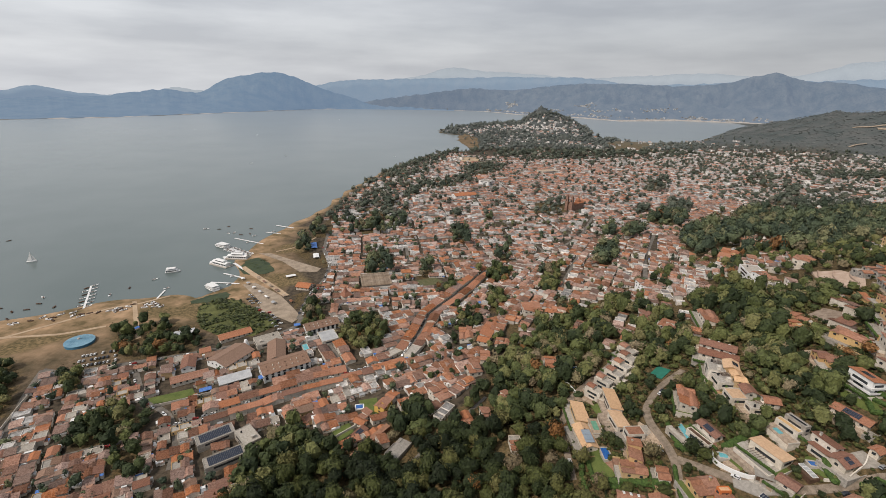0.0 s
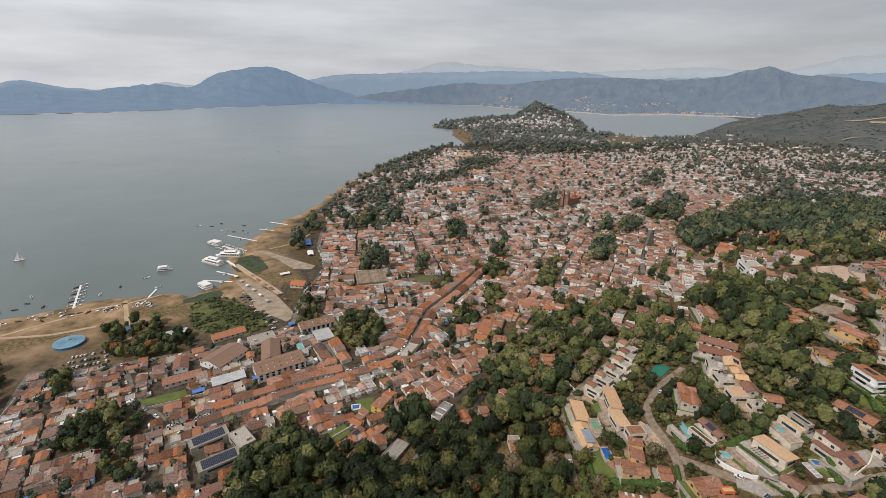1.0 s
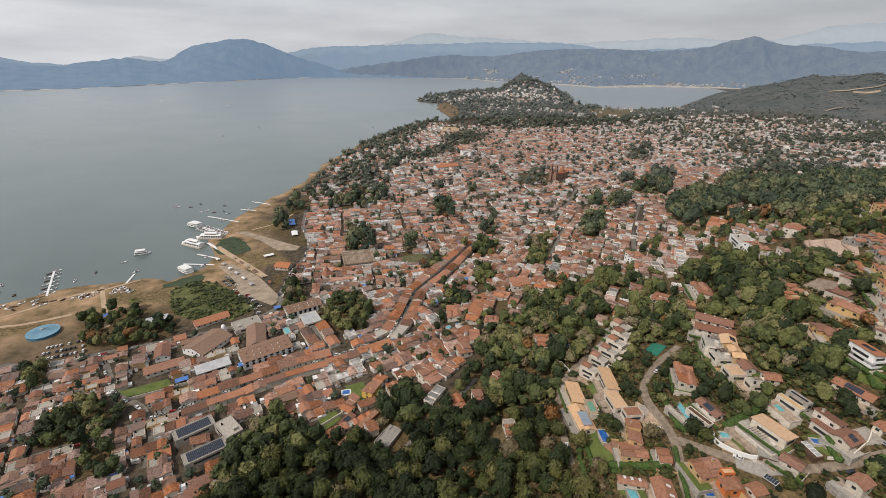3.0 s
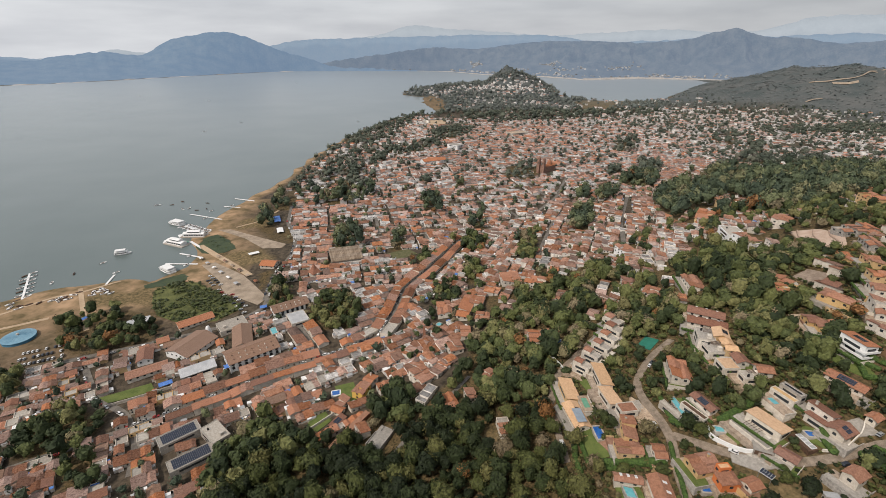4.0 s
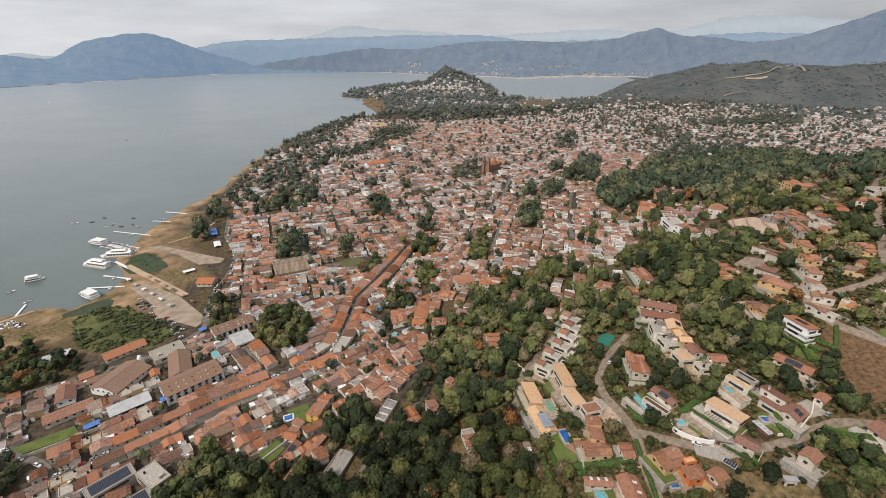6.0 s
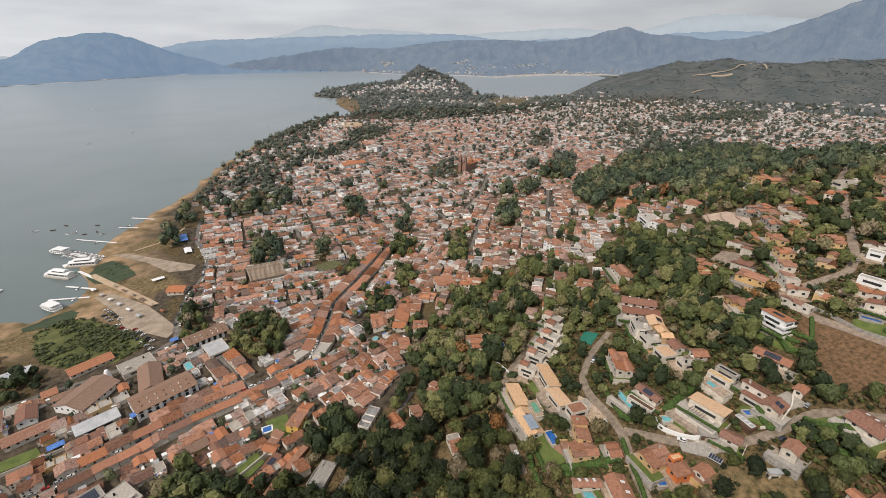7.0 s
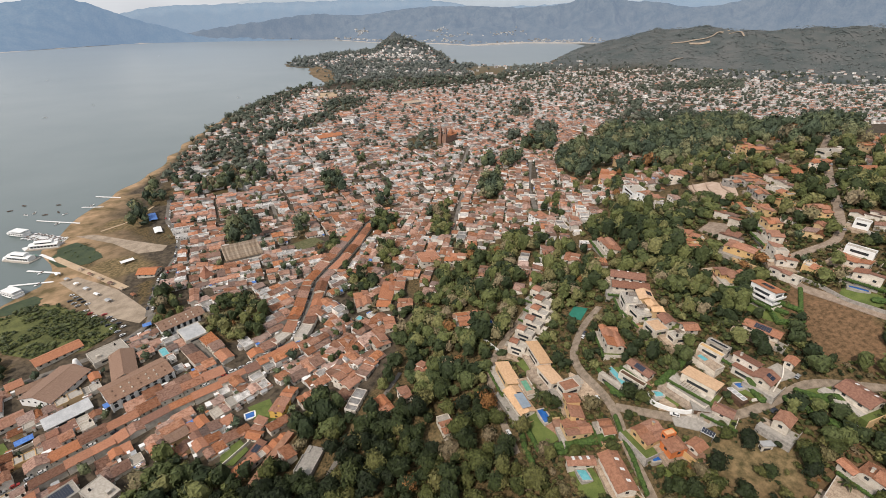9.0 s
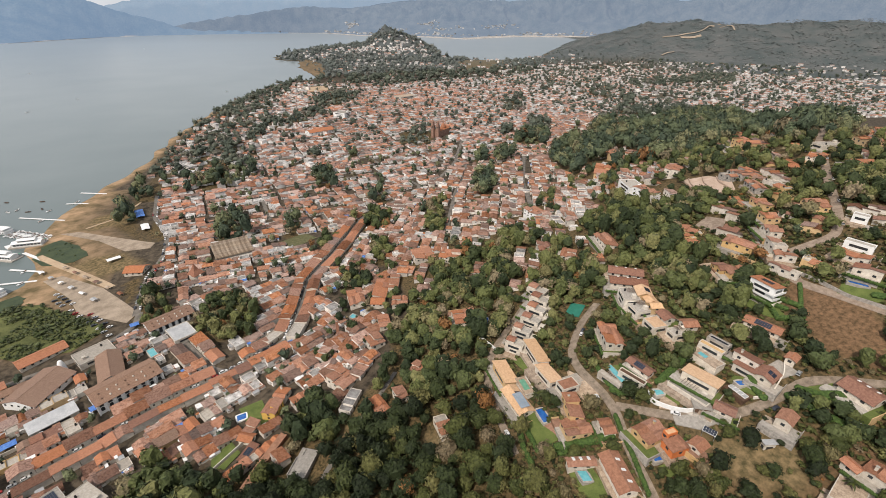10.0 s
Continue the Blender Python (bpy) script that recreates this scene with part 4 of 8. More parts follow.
def blocks_of(rng, w, d, h, least=6.5, flat=0.14, yards=0.06, low=0.82):
    """A house parted into wings round its yards: x0, y0, x1, y1, kind, height, quarter turn."""
    todo, out = [(-w / 2, -d / 2, w / 2, d / 2)], []
    while todo:
        x0, y0, x1, y1 = todo.pop()
        bw, bd = x1 - x0, y1 - y0
        if max(bw, bd) > least * 1.45 and len(out) + len(todo) < 5:
            k = rng.uniform(0.34, 0.66)
            if bw >= bd:
                todo += [(x0, y0, x0 + bw * k, y1), (x0 + bw * k, y0, x1, y1)]
            else:
                todo += [(x0, y0, x1, y0 + bd * k), (x0, y0 + bd * k, x1, y1)]
            continue
        r = rng.random()
        kind = "flat" if r < flat else "yard" if r < flat + yards and out else "shed" if r < 0.5 else "gable"
        quarter = bd > bw * 1.35 or (bd > bw * 0.75 and rng.random() < 0.35)
        out.append((x0, y0, x1, y1, kind, h * rng.uniform(low, 1.16), quarter))
    return out


def block_meshes(x0, y0, x1, y1, kind, h, quarter, rise=0.17):
    """Walls and roof of one wing, in the house's own metres."""
    bw, bd, cx, cy = x1 - x0, y1 - y0, (x0 + x1) / 2, (y0 + y1) / 2
    if quarter:
        bw, bd = bd, bw
    if kind == "flat":
        t = 0.25
        p, q = bw / 2, bd / 2
        v = [(i * a, j * b, z) for a, b, z in ((p, q, -5), (p, q, h + 0.6), (p - t, q - t, h + 0.6), (p - t, q - t, h)) for i, j in ((-1, -1), (1, -1), (1, 1), (-1, 1))]
        f = [(4 * r + k, 4 * r + (k + 1) % 4, 4 * r + 4 + (k + 1) % 4, 4 * r + 4 + k) for r in range(3) for k in range(4)] + [(12, 13, 14, 15)]
        rv, rf = box_data(-bw / 2 + t, -bd / 2 + t, h, bw / 2 - t, bd / 2 - t, h + 0.08)
    elif kind == "shed":
        v, f = shed_walls(bw, bd, h, bd * rise)
        rv, rf = shed_roof(bw, bd, h, bd * rise)
    else:
        v, f = gable_walls(bw, bd, h, bd * rise)
        rv, rf = slab_roof(bw, bd, h, bd * rise, 0.5, 0.24)
    return (turned(v, cx, cy, quarter), f), (turned(rv, cx, cy, quarter), rf)


def house_thing(x, y, ang, w, d, h, wallm, roofs, label, rng, group="houses of the old town", chimney=False, flat=0.14, least=6.5):
    """A town house of several low wings under roofs of their own."""
    z = min(gz(x, y), gz(x + 4, y), gz(x - 4, y)) + 0.3
    root = thing("house", pose(x, y, z, 0, 0, ang), label, "house", group)
    walls, front = [], (-w / 2, w / 2, h)
    for k, b in enumerate(blocks_of(rng, w, d, h, least, flat)):
        if b[4] == "yard":
            continue
        wall, roof = block_meshes(*b)
        walls.append(wall)
        rm = CONCRETE if b[4] == "flat" else roofs[0] if rng.random() < 0.7 else roofs[int(rng.integers(len(roofs)))]
        part("roof", mesh_of("roof", *roof, rm), None, root)
        if b[1] < -d / 2 + 0.01:
            front = (b[0], b[2], b[5])
        if b[4] == "flat" and rng.random() < 0.5:
            part("roof_tank", mesh_of("roof_tank", *limb([(b[2] - 1.4, b[3] - 1.4, b[5] + 0.1), (b[2] - 1.4, b[3] - 1.4, b[5] + 1.3), (b[2] - 1.4, b[3] - 1.4, b[5] + 1.5)], 0.6, 0.5, 8), RUBBER), None, root, "black plastic water tank")
    part("wall", mesh_of("wall", *joined(walls), wallm), None, root)
    if chimney:
        part("chimney", mesh_of("chimney", *box_data(w * 0.2, d * 0.1, h, w * 0.2 + 0.7, d * 0.1 + 0.7, h * 1.15 + 1.4), wallm), None, root)
    # a door and windows in the street front
    x0, x1, hf = front
    n = max(2, min(3, int((x1 - x0) / 2.6)))
    for k in range(n):
        u = x0 + (k + 0.5) / n * (x1 - x0)
        if k == n // 2:
            part("door", DOORM, None, root, at=pose(u, -d / 2 - 0.02, 0.1))
        else:
            part("window", WINDOW, None, root, at=pose(u, -d / 2 - 0.02, 1.6))
        if hf > 4.6:
            part("window", WINDOW, None, root, at=pose(u, -d / 2 - 0.02, 3.7))
    return root


class Mass:
    """Many far houses gathered into one mesh."""
    def __init__(self):
        self.v, self.f, self.m, self.n = [], [], [], 0

    def add(self, v, f, m, x, y, z, an):
        c, s = math.cos(radians(an)), math.sin(radians(an))
        for a, b, h in v:
            self.v.append((x + a * c - b * s, y + a * s + b * c, z + h))
        for q in f:
            self.f.append(tuple(i + self.n for i in q))
            self.m.append(m)
        self.n += len(v)

    def house(self, x, y, z, an, w, d, h, rng, flat=0.14, least=6.5, near=False, awry=0.0):
        """Walls are piece 0, tiles 1, flat roofs 2, openings 3."""
        for b in blocks_of(rng, w, d, h, least, flat, 0.05 if near else 0.03):
            x0, y0, x1, y1, kind, bh, quarter = b
            if kind == "yard":
                continue
            turn = an + rng.normal(0, awry)
            if near:
                wall, roof = block_meshes(*b)
                self.add(*wall, 0, x, y, z, turn)
                self.add(*roof, 2 if kind == "flat" else 1, x, y, z, turn)
                for side in (y0 - 0.02, y1 + 0.02):
                    for k in range(int((x1 - x0) / 3)):
                        u = x0 + (k + 0.5) * 3
                        self.add(*box_data(u - 0.5, side - 0.05, 0.9, u + 0.5, side + 0.05, 2.2), 3, x, y, z, turn)
                continue
            bw, bd = (y1 - y0, x1 - x0) if quarter else (x1 - x0, y1 - y0)
            cx, cy = (x0 + x1) / 2, (y0 + y1) / 2
            if kind == "flat":
                self.add(turned(box_data(-bw / 2, -bd / 2, -4, bw / 2, bd / 2, bh)[0], cx, cy, quarter), box_data(0, 0, 0, 1, 1, 1)[1], 0, x, y, z, turn)
                v, f = box_data(-bw / 2 + 0.3, -bd / 2 + 0.3, bh - 0.3, bw / 2 - 0.3, bd / 2 - 0.3, bh + 0.05)
                self.add(turned(v, cx, cy, quarter), f, 2, x, y, z, turn)
            else:
                v, f = gable_walls(bw, bd, bh, bd * 0.16, -4)
                self.add(turned(v, cx, cy, quarter), f[:4], 0, x, y, z, turn)
                p, q, up = bw / 2 + 0.4, bd / 2 + 0.6, bd * 0.16
                v = [(-p, -q, bh), (p, -q, bh), (p, 0, bh + up + 0.25), (-p, 0, bh + up + 0.25), (p, q, bh), (-p, q, bh)]
                self.add(turned(v, cx, cy, quarter), [(0, 1, 2, 3), (3, 2, 4, 5)], 1, x, y, z, turn)

    def finish(self, name, label, mats=None):
        me = mesh_of(name, self.v, self.f, mats or [WALL_MASS, TILE_MASS, CONCRETE_MASS, GLASS], self.m)
        tagged(new(name, me), label, "houses", kind="stuff")


def lots(angle, centre, span_u, span_v, block_u, block_v, street, rng, big=1.0):
    """House plots round the four sides of street blocks, with smaller ones in the yards: x, y, turn, width, depth."""
    c, s = math.cos(radians(angle)), math.sin(radians(angle))

    def plot(uu, vv, turn, w, d):
        return centre[0] + uu * c - vv * s, centre[1] + uu * s + vv * c, angle + turn + rng.normal(0, 1.2 + 2.5 * (big > 1)), w, d

    def row(a, b, least=5.0):
        """Lengths of frontage from a to b."""
        while a < b - least:
            w = min(rng.choice([rng.uniform(4.5, 8), rng.uniform(8, 13), rng.uniform(13, 21)], p=[0.35, 0.42, 0.23]) * big ** 1.2, b - a)
            yield a + w / 2, w
            a += w
    u0 = -span_u
    while u0 < span_u:
        bu = block_u * rng.uniform(0.8, 1.25)
        v0 = -span_v
        while v0 < span_v:
            bv = block_v * rng.uniform(0.8, 1.25)
            dp = rng.uniform(7.6, 9.4) * big
            for v in (v0 + dp / 2, v0 + bv - dp / 2):
                for u, w in row(u0, u0 + bu):
                    yield plot(u, v + rng.uniform(-0.5, 0.5), 0, w * 0.995, dp * rng.uniform(0.85, 1.05))
            for u in (u0 + dp / 2, u0 + bu - dp / 2):
                for v, w in row(v0 + dp, v0 + bv - dp):
                    yield plot(u + rng.uniform(-0.5, 0.5), v, 90, w * 0.995, dp * rng.uniform(0.85, 1.05))
            # the back yards
            n = max(1, int(round((bv - 2 * dp) / (7.0 * big))))
            for k in range(n):
                for u, w in row(u0 + dp + 0.3, u0 + bu - dp - 0.3):
                    if rng.random() < 0.9:
                        d = (bv - 2 * dp) / n
                        yield plot(u, v0 + dp + (k + 0.5) * d, 90 if abs(w - d) < 3 and rng.random() < 0.5 else 0, w * 0.99, d * rng.uniform(0.8, 1.04))
            v0 += bv + street
        u0 += bu + street


SPUR = [(262, 268), (300, 340), (345, 350), (335, 300), (305, 262), (290, 235), (268, 214), (258, 240)]
INFILL = [  # outline, turn of the plots, share built
    ([(257, 310), (290, 295), (293, 252), (261, 223), (237, 238), (238, 285)], 115, 0.85), ([(296, 254), (320, 248), (338, 230), (282, 188), (261, 216)], 112, 0.85),
    ([(320, 336), (362, 331), (339, 291), (306, 271), (291, 292)], 75, 0.8), ([(466, 343), (505, 339), (384, 262), (384, 282)], 35, 0.6),
    ([(466, 454), (482, 380), (375, 299), (345, 305), (371, 358)], 60, 0.4), ([(308, 446), (345, 435), (295, 335), (267, 341), (266, 382)], 80, 0.6),
    ([(193, 422), (227, 410), (227, 336), (196, 292), (169, 314), (162, 352)], 70, 0.42), ([(-24, 363), (6, 379), (48, 352), (26, 270), (-6, 269), (-16, 319)], 50, 0.5),
    ([(60, 420), (170, 440), (170, 415), (100, 395), (62, 345)], 60, 0.5), ([(70, 340), (160, 400), (160, 330), (100, 290)], 60, 0.16),
    ([(528, 960), (649, 936), (548, 827), (465, 722), (423, 743), (438, 810)], 35, 0.75), ([(429, 622), (432, 584), (395, 499), (346, 500), (317, 502), (323, 527)], 35, 0.3),
    ([(260, 479), (277, 426), (244, 374), (224, 371), (216, 389), (227, 425)], 70, 0.7), ([(297, 540), (317, 486), (284, 423), (267, 474)], 40, 0.55)]
NEAR_TOWN = [(-345, 340), (-300, 150), (-150, 150), (-128, 225), (-110, 290), (-70, 262), (-38, 252), (-38, 278), (-5, 300), (30, 310), (45, 350),
             (60, 420), (40, 440), (10, 450), (-60, 455), (-110, 450), (-150, 430), (-170, 400), (-260, 370)]


def street_rows():
    """Closed rows of low tiled houses along both sides of the cobbled main street."""
    rng = np.random.default_rng(77)
    for line, a0, a1 in ((STREETS[0][1], 88, 492), (STREETS[1][1], 4, 52)):
        p = np.array(line, float)
        s = np.r_[0, np.cumsum(np.hypot(*np.diff(p, axis=0).T))]
        for side in (-1, 1):
            u = a0
            while u < min(a1, s[-1]) - 9:
                w, d, h = rng.uniform(9, 19), rng.uniform(7.5, 9.5), rng.choice([3.0, 3.4, 3.8, 5.0], p=[0.3, 0.35, 0.25, 0.1])
                (x0, y0), (x1, y1) = ([np.interp(q, s, p[:, 0]), np.interp(q, s, p[:, 1])] for q in (u, u + w))
                an, off = math.atan2(y1 - y0, x1 - x0), side * (2.9 + d / 2)
                x, y = (x0 + x1) / 2 - off * math.sin(an), (y0 + y1) / 2 + off * math.cos(an)
                u += w + 0.15
                if not free_of_things(np.array([x]), np.array([y]), d * 0.35)[0] or wooded(np.array([x]), np.array([y]))[0] > 0.6 and rng.random() < 0.5 or np.min([line_distance(q, np.array([x]), np.array([y])) - t / 2 for t, q in STREETS if q is not line]) < d / 2:
                    continue
                roofm = (TILE, TILE_ORANGE, TILE_BROWN)[int(rng.choice(3, p=[0.56, 0.38, 0.06]))]
                house_thing(x, y, math.degrees(an) + (0 if side > 0 else 180), w - 0.2, d, h, WALL, (roofm, roofm, TILE), "white row house with one long tiled roof along the street", rng, flat=0.05, least=12.5)
                RESERVED.append((x, y, w / 2 - 1.5, d / 2 - 1.0, math.degrees(an)))


def build_town():
    street_rows()
    rng = np.random.default_rng(11)
    mass_far, mass_mid, clutter = Mass(), Mass(), Mass()
    yard = []
    near = 0
    zones = [(112, (300, 280), 130, 90, 46, 34, 5.0, "spur"), (29, (-170, 300), 260, 180, 74, 39, 3.6, "near"), (9, (0, 560), 300, 260, 74, 40, 3.8, "mid"), (64, (180, 560), 300, 300, 66, 40, 4.0, "east"), (9, (250, 1120), 800, 640, 70, 56, 4.5, "far"),
             (-32, (1150, 1450), 900, 740, 66, 44, 5, "right")]
    for angle, centre, su, sv, bu, bv, st, zone in zones:
        plots = np.array(list(lots(angle, centre, su, sv, bu, bv, st, rng, 1.2 if zone == "far" else 1.05 if zone == "right" else 1.0)))
        x, y = plots[:, 0], plots[:, 1]
        is_near = inside(NEAR_TOWN, x, y)
        if zone == "right" or zone == "far":
            k = 4.5 if zone == "right" else 1.5
            plots[:, 0] += rng.uniform(-k, k, len(x))
            plots[:, 1] += rng.uniform(-k, k, len(x))
            plots[:, 2] += rng.normal(0, 18, len(x)) * (zone == "right")
        keep = is_near if zone == "near" else ~is_near
        if zone == "spur":
            keep = inside(SPUR, x, y) & (rng.random(len(x)) < 0.5)
        east = x > np.interp(y, [364, 402, 445, 480, 521, 571, 624, 672, 735, 800], [-34, -22, -12, 11, 33, 58, 127, 188, 232, 262])
        if zone in ("mid", "east"):
            keep &= (((y > 440) & (y < 640 + 0.25 * x)) | ((x > 60) & (y > 400) & (y < 640 + 0.25 * x))) & (x < 430) & (x > -215) & (east == (zone == "east"))
        if zone == "far":
            keep &= (y > 640 + 0.25 * x) & (x < 700) & (y < 2230)
        if zone == "right":
            keep &= (x > 640 + 0.1 * (y - 1400)) & (y < 2150) & (x + y < 4200) & (y > 780) & (fbm(x / 90, y / 90, 3, 9) > -0.42)
        if zone in ("far", "right"):
            keep &= (y < town_edge(x)) | ((y < town_edge(x) + 260) & (rng.random(len(x)) < 0.14))
        plots = plots[keep]
        x, y = plots[:, 0], plots[:, 1]
        keep = (shore_distance(x, y) > np.where((y < 545) & (x < -150), 95, np.where((y < 690) & (x < -150), 78, np.where((y < 820) & (x < -150), 48, 25)))) & ~inside(GREEN, x, y) & ~inside(PARKING, x, y)
        keep &= (y < 430) | (y > 850) | (x > np.interp(y, [430, 493, 555, 606, 674, 760, 850], [-150, -152, -146, -153, -180, -194, -200]))
        keep &= ((zone == "spur") | (rng.random(len(x)) > wooded(x, y) * 1.02)) & (street_gap(x, y) > plots[:, 4] * np.where(y > 440, 0.16, 0.2)) & free_of_things(x, y, 3.4)
        plots = plots[keep]
        for x, y, an, w, d, gh in np.c_[plots, ground(plots[:, 0], plots[:, 1])]:
            if rng.random() < {"near": 0.13, "mid": 0.11, "east": 0.12, "right": 0.27, "far": 0.17}.get(zone, 0.28):
                yard.append((x, y, rng.uniform(2.6, 5.2) if y < 900 else rng.uniform(3.2, 7.0)))
                continue
            white = zone == "right" or (zone == "far" and x > 560 + rng.uniform(-150, 150)) or (zone == "far" and y > 1450 and rng.random() < 0.4)
            flat = rng.random() < (0.72 if white else 0.2 if zone == "far" else 0.13)
            h = rng.choice([2.4, 2.8, 3.2, 4.2, 5.2], p=[0.3, 0.3, 0.2, 0.13, 0.07]) * (0.82 if zone == "far" and not white else 1.0 if not white else 1.1)
            if zone == "spur":
                h = 2.9
            if zone == "spur" or (zone == "near" and x > -300 and near < 250):
                near += zone == "near"
                roofm = (TILE, TILE_ORANGE, TILE_BROWN, TILE_HALL, SHEET_RUST)[int(rng.choice(5, p=[0.58, 0.15, 0.12, 0.1, 0.05]))]
                lab = ("white flat-roofed town house with a parapet" if flat else "low town house with a rusty sheet metal roof" if roofm is SHEET_RUST else
                       ("two-storey white house with terracotta tile roofs" if h > 4.6 else "low white house with weathered terracotta tile roofs"))
                house_thing(x, y, an, w, d, h, WALL if rng.random() < 0.85 else WALL_OCHRE, (roofm, TILE, TILE_BROWN, TILE_ORANGE, TILE_HALL), lab, rng, flat=0.85 if flat else 0.1)
            else:
                tgt = mass_mid if zone in ("near", "mid", "east") else mass_far
                close = zone in ("near", "mid", "east") or y < 720
                tgt.house(x, y, gh + 0.2, an, w, d, h, rng, 0.8 if flat else 0.08, 8.6 if close else 9.5 if y < 1150 else 12.0, close, 0.0 if close else 3.0)
            if zone in ("near", "mid", "east"):      # sheds, awnings and covered yards behind the roofs
                for _ in range(rng.integers(3, 8) if zone == "near" else rng.integers(1, 5)):
                    a, b, hh = rng.uniform(-w / 2, w / 2), (d / 2 + rng.uniform(-1.2, 2.2)) * rng.choice([-1, 1]), rng.uniform(2.0, max(2.3, h * 1.02))
                    c, s = math.cos(radians(an)), math.sin(radians(an))
                    k, l, q = rng.uniform(0.8, 2.6), rng.uniform(0.7, 1.7), int(rng.choice([1, 2, 3, 4, 5], p=[0.28, 0.22, 0.17, 0.04, 0.29]))
                    xx, yy = x + a * c - b * s, y + a * s + b * c
                    if street_gap(np.array([xx]), np.array([yy]))[0] < 1.0:
                        continue
                    clutter.add([(-k, -l, hh - 0.3), (k, -l, hh - 0.3), (k, l, hh), (-k, l, hh), (-k, -l, hh - 0.2), (k, -l, hh - 0.2), (k, l, hh + 0.12), (-k, l, hh + 0.12)], box_data(0, 0, 0, 1, 1, 1)[1], q, xx, yy, gh + 0.2, an)
                    clutter.add(*box_data(-k + 0.1, -l + 0.1, -4, k - 0.1, l - 0.1, hh - 0.32), 0, xx, yy, gh + 0.2, an)
            if rng.random() < 0.40:
                yard.append((x + rng.uniform(-6, 6), y + d * 0.6, rng.uniform(1.5, 3.2)))
    # houses among the trees of the slopes and on the spur
    built = 0
    for poly, turn, share in INFILL:
        p = np.array(poly, float)
        cx, cy = p.mean(0)
        c, s = math.cos(radians(turn)), math.sin(radians(turn))
        u, v = (g.ravel() for g in np.meshgrid(np.arange(-130, 130, 13.0), np.arange(-130, 130, 11.0)))
        u, v = u + rng.uniform(-3, 3, len(u)), v + rng.uniform(-2, 2, len(u))
        x, y = cx + u * c - v * s, cy + u * s + v * c
        keep = inside(poly, x, y) & (rng.random(len(x)) < share) & free_of_things(x, y, 4.6) & (street_gap(x, y) > 3.5)
        for x, y in zip(x[keep], y[keep]):
            w, d, h, an = rng.uniform(10, 18), rng.uniform(6, 8.5), rng.choice([2.7, 3.0, 3.6]), turn + rng.normal(0, 6)
            RESERVED.append((x, y, w / 2, d / 2, an))
            flat = rng.random() < 0.14
            if built < 42:
                built += 1
                tone = rng.random()
                house_thing(x, y, an, w, d, h, WALL_OCHRE if tone < 0.45 else WALL, (TILE_ORANGE if tone < 0.4 else TILE_BROWN if tone < 0.5 else TILE, TILE, TILE_BROWN),
                            "white flat-roofed house among hillside trees" if flat else "tiled house among the trees of the slope", rng, "houses of the hillside", tone > 0.8, 0.85 if flat else 0.08)
            else:
                mass_mid.house(x, y, gz(x, y) + 0.2, an, w, d, h, rng, 0.8 if flat else 0.08, 6.5, True)
    clutter.finish("yard_roofs", "lean-to roofs, awnings and sheet covers in the yards", [WALL_MASS, METAL_ROOF, SHEET_RUST, WHITE, BLUE_TARP, TILE_MASS])
    # scattered houses on the rocky headland, among the trees by the water and at the foot of the hills
    k = rng.random(1500)
    x = np.select([k < 0.02, k < 0.32, k < 0.97], [rng.normal(520, 90, 1500), rng.uniform(-200, 60, 1500), rng.uniform(700, 1900, 1500)], rng.uniform(1500, 2100, 1500))
    y = np.select([k < 0.02, k < 0.32, k < 0.97], [rng.normal(2760, 70, 1500), rng.uniform(750, 1750, 1500), rng.uniform(1700, 2350, 1500)], rng.uniform(1500, 2300, 1500))
    keep = (shore_distance(x, y) > 30) & (np.hypot(x - 575, y - 2925) > 70) & ((k < 0.32) | ((rng.random(1500) < 0.13) & (land_height(x, y) < 26)))
    for x, y, z in zip(x[keep], y[keep], ground(x[keep], y[keep])):
        flat = rng.random() < 0.6
        mass_far.house(x, y, z, rng.uniform(0, 180), rng.uniform(9, 17), rng.uniform(8, 12), rng.uniform(3.5, 8), rng, 0.9 if flat else 0.1, 9.0)
    n = 150
    k = rng.random(n)
    x = np.where(k < 0.3, rng.normal(510, 110, n), np.where(k < 0.85, rng.uniform(80, 760, n), rng.uniform(650, 900, n)))
    y = np.where(k < 0.3, rng.normal(2730, 50, n), np.where(k < 0.85, rng.uniform(2450, 2850, n), rng.uniform(2400, 2800, n)))
    keep = (shore_distance(x, y) > 12) & (np.hypot(x - 578, y - 2925) > 60) & ~inside(BEACH, x, y)
    for x, y, z in zip(x[keep], y[keep], ground(x[keep], y[keep])):
        mass_far.house(x, y, z, rng.uniform(0, 180), rng.uniform(9, 16), rng.uniform(8, 11), rng.uniform(4, 8), rng, 0.6, 12.0)
        GAPS.append((x, y))
    # groups of white houses lower on its slopes and in the trees before it
    for cx, cy, wide, deep, n in ((502, 2604, 50, 50, 26), (372, 2260, 55, 90, 26), (584, 2690, 40, 40, 16), (292, 2060, 60, 70, 18), (547, 2153, 55, 60, 20), (648, 1989, 40, 60, 20), (200, 2700, 70, 70, 22),
                                  (120, 2620, 40, 60, 9), (420, 2420, 70, 70, 18), (160, 2520, 60, 60, 12), (720, 1640, 60, 30, 14), (969, 1850, 50, 40, 16), (1160, 1840, 70, 25, 18), (860, 1760, 60, 40, 10), (300, 2760, 70, 40, 14)):
        for _ in range(int(n * 0.75)):
            x, y = rng.normal(cx, wide), rng.normal(cy, deep)
            if shore_distance(np.array([x]), np.array([y]))[0] > 12 and not inside(BEACH, np.array([x]), np.array([y]))[0]:
                mass_far.house(x, y, gz(x, y), rng.uniform(0, 180), rng.uniform(9, 17), rng.uniform(8, 12), rng.uniform(4, 8), rng, 0.6, 12.0)
                GAPS.append((x, y))
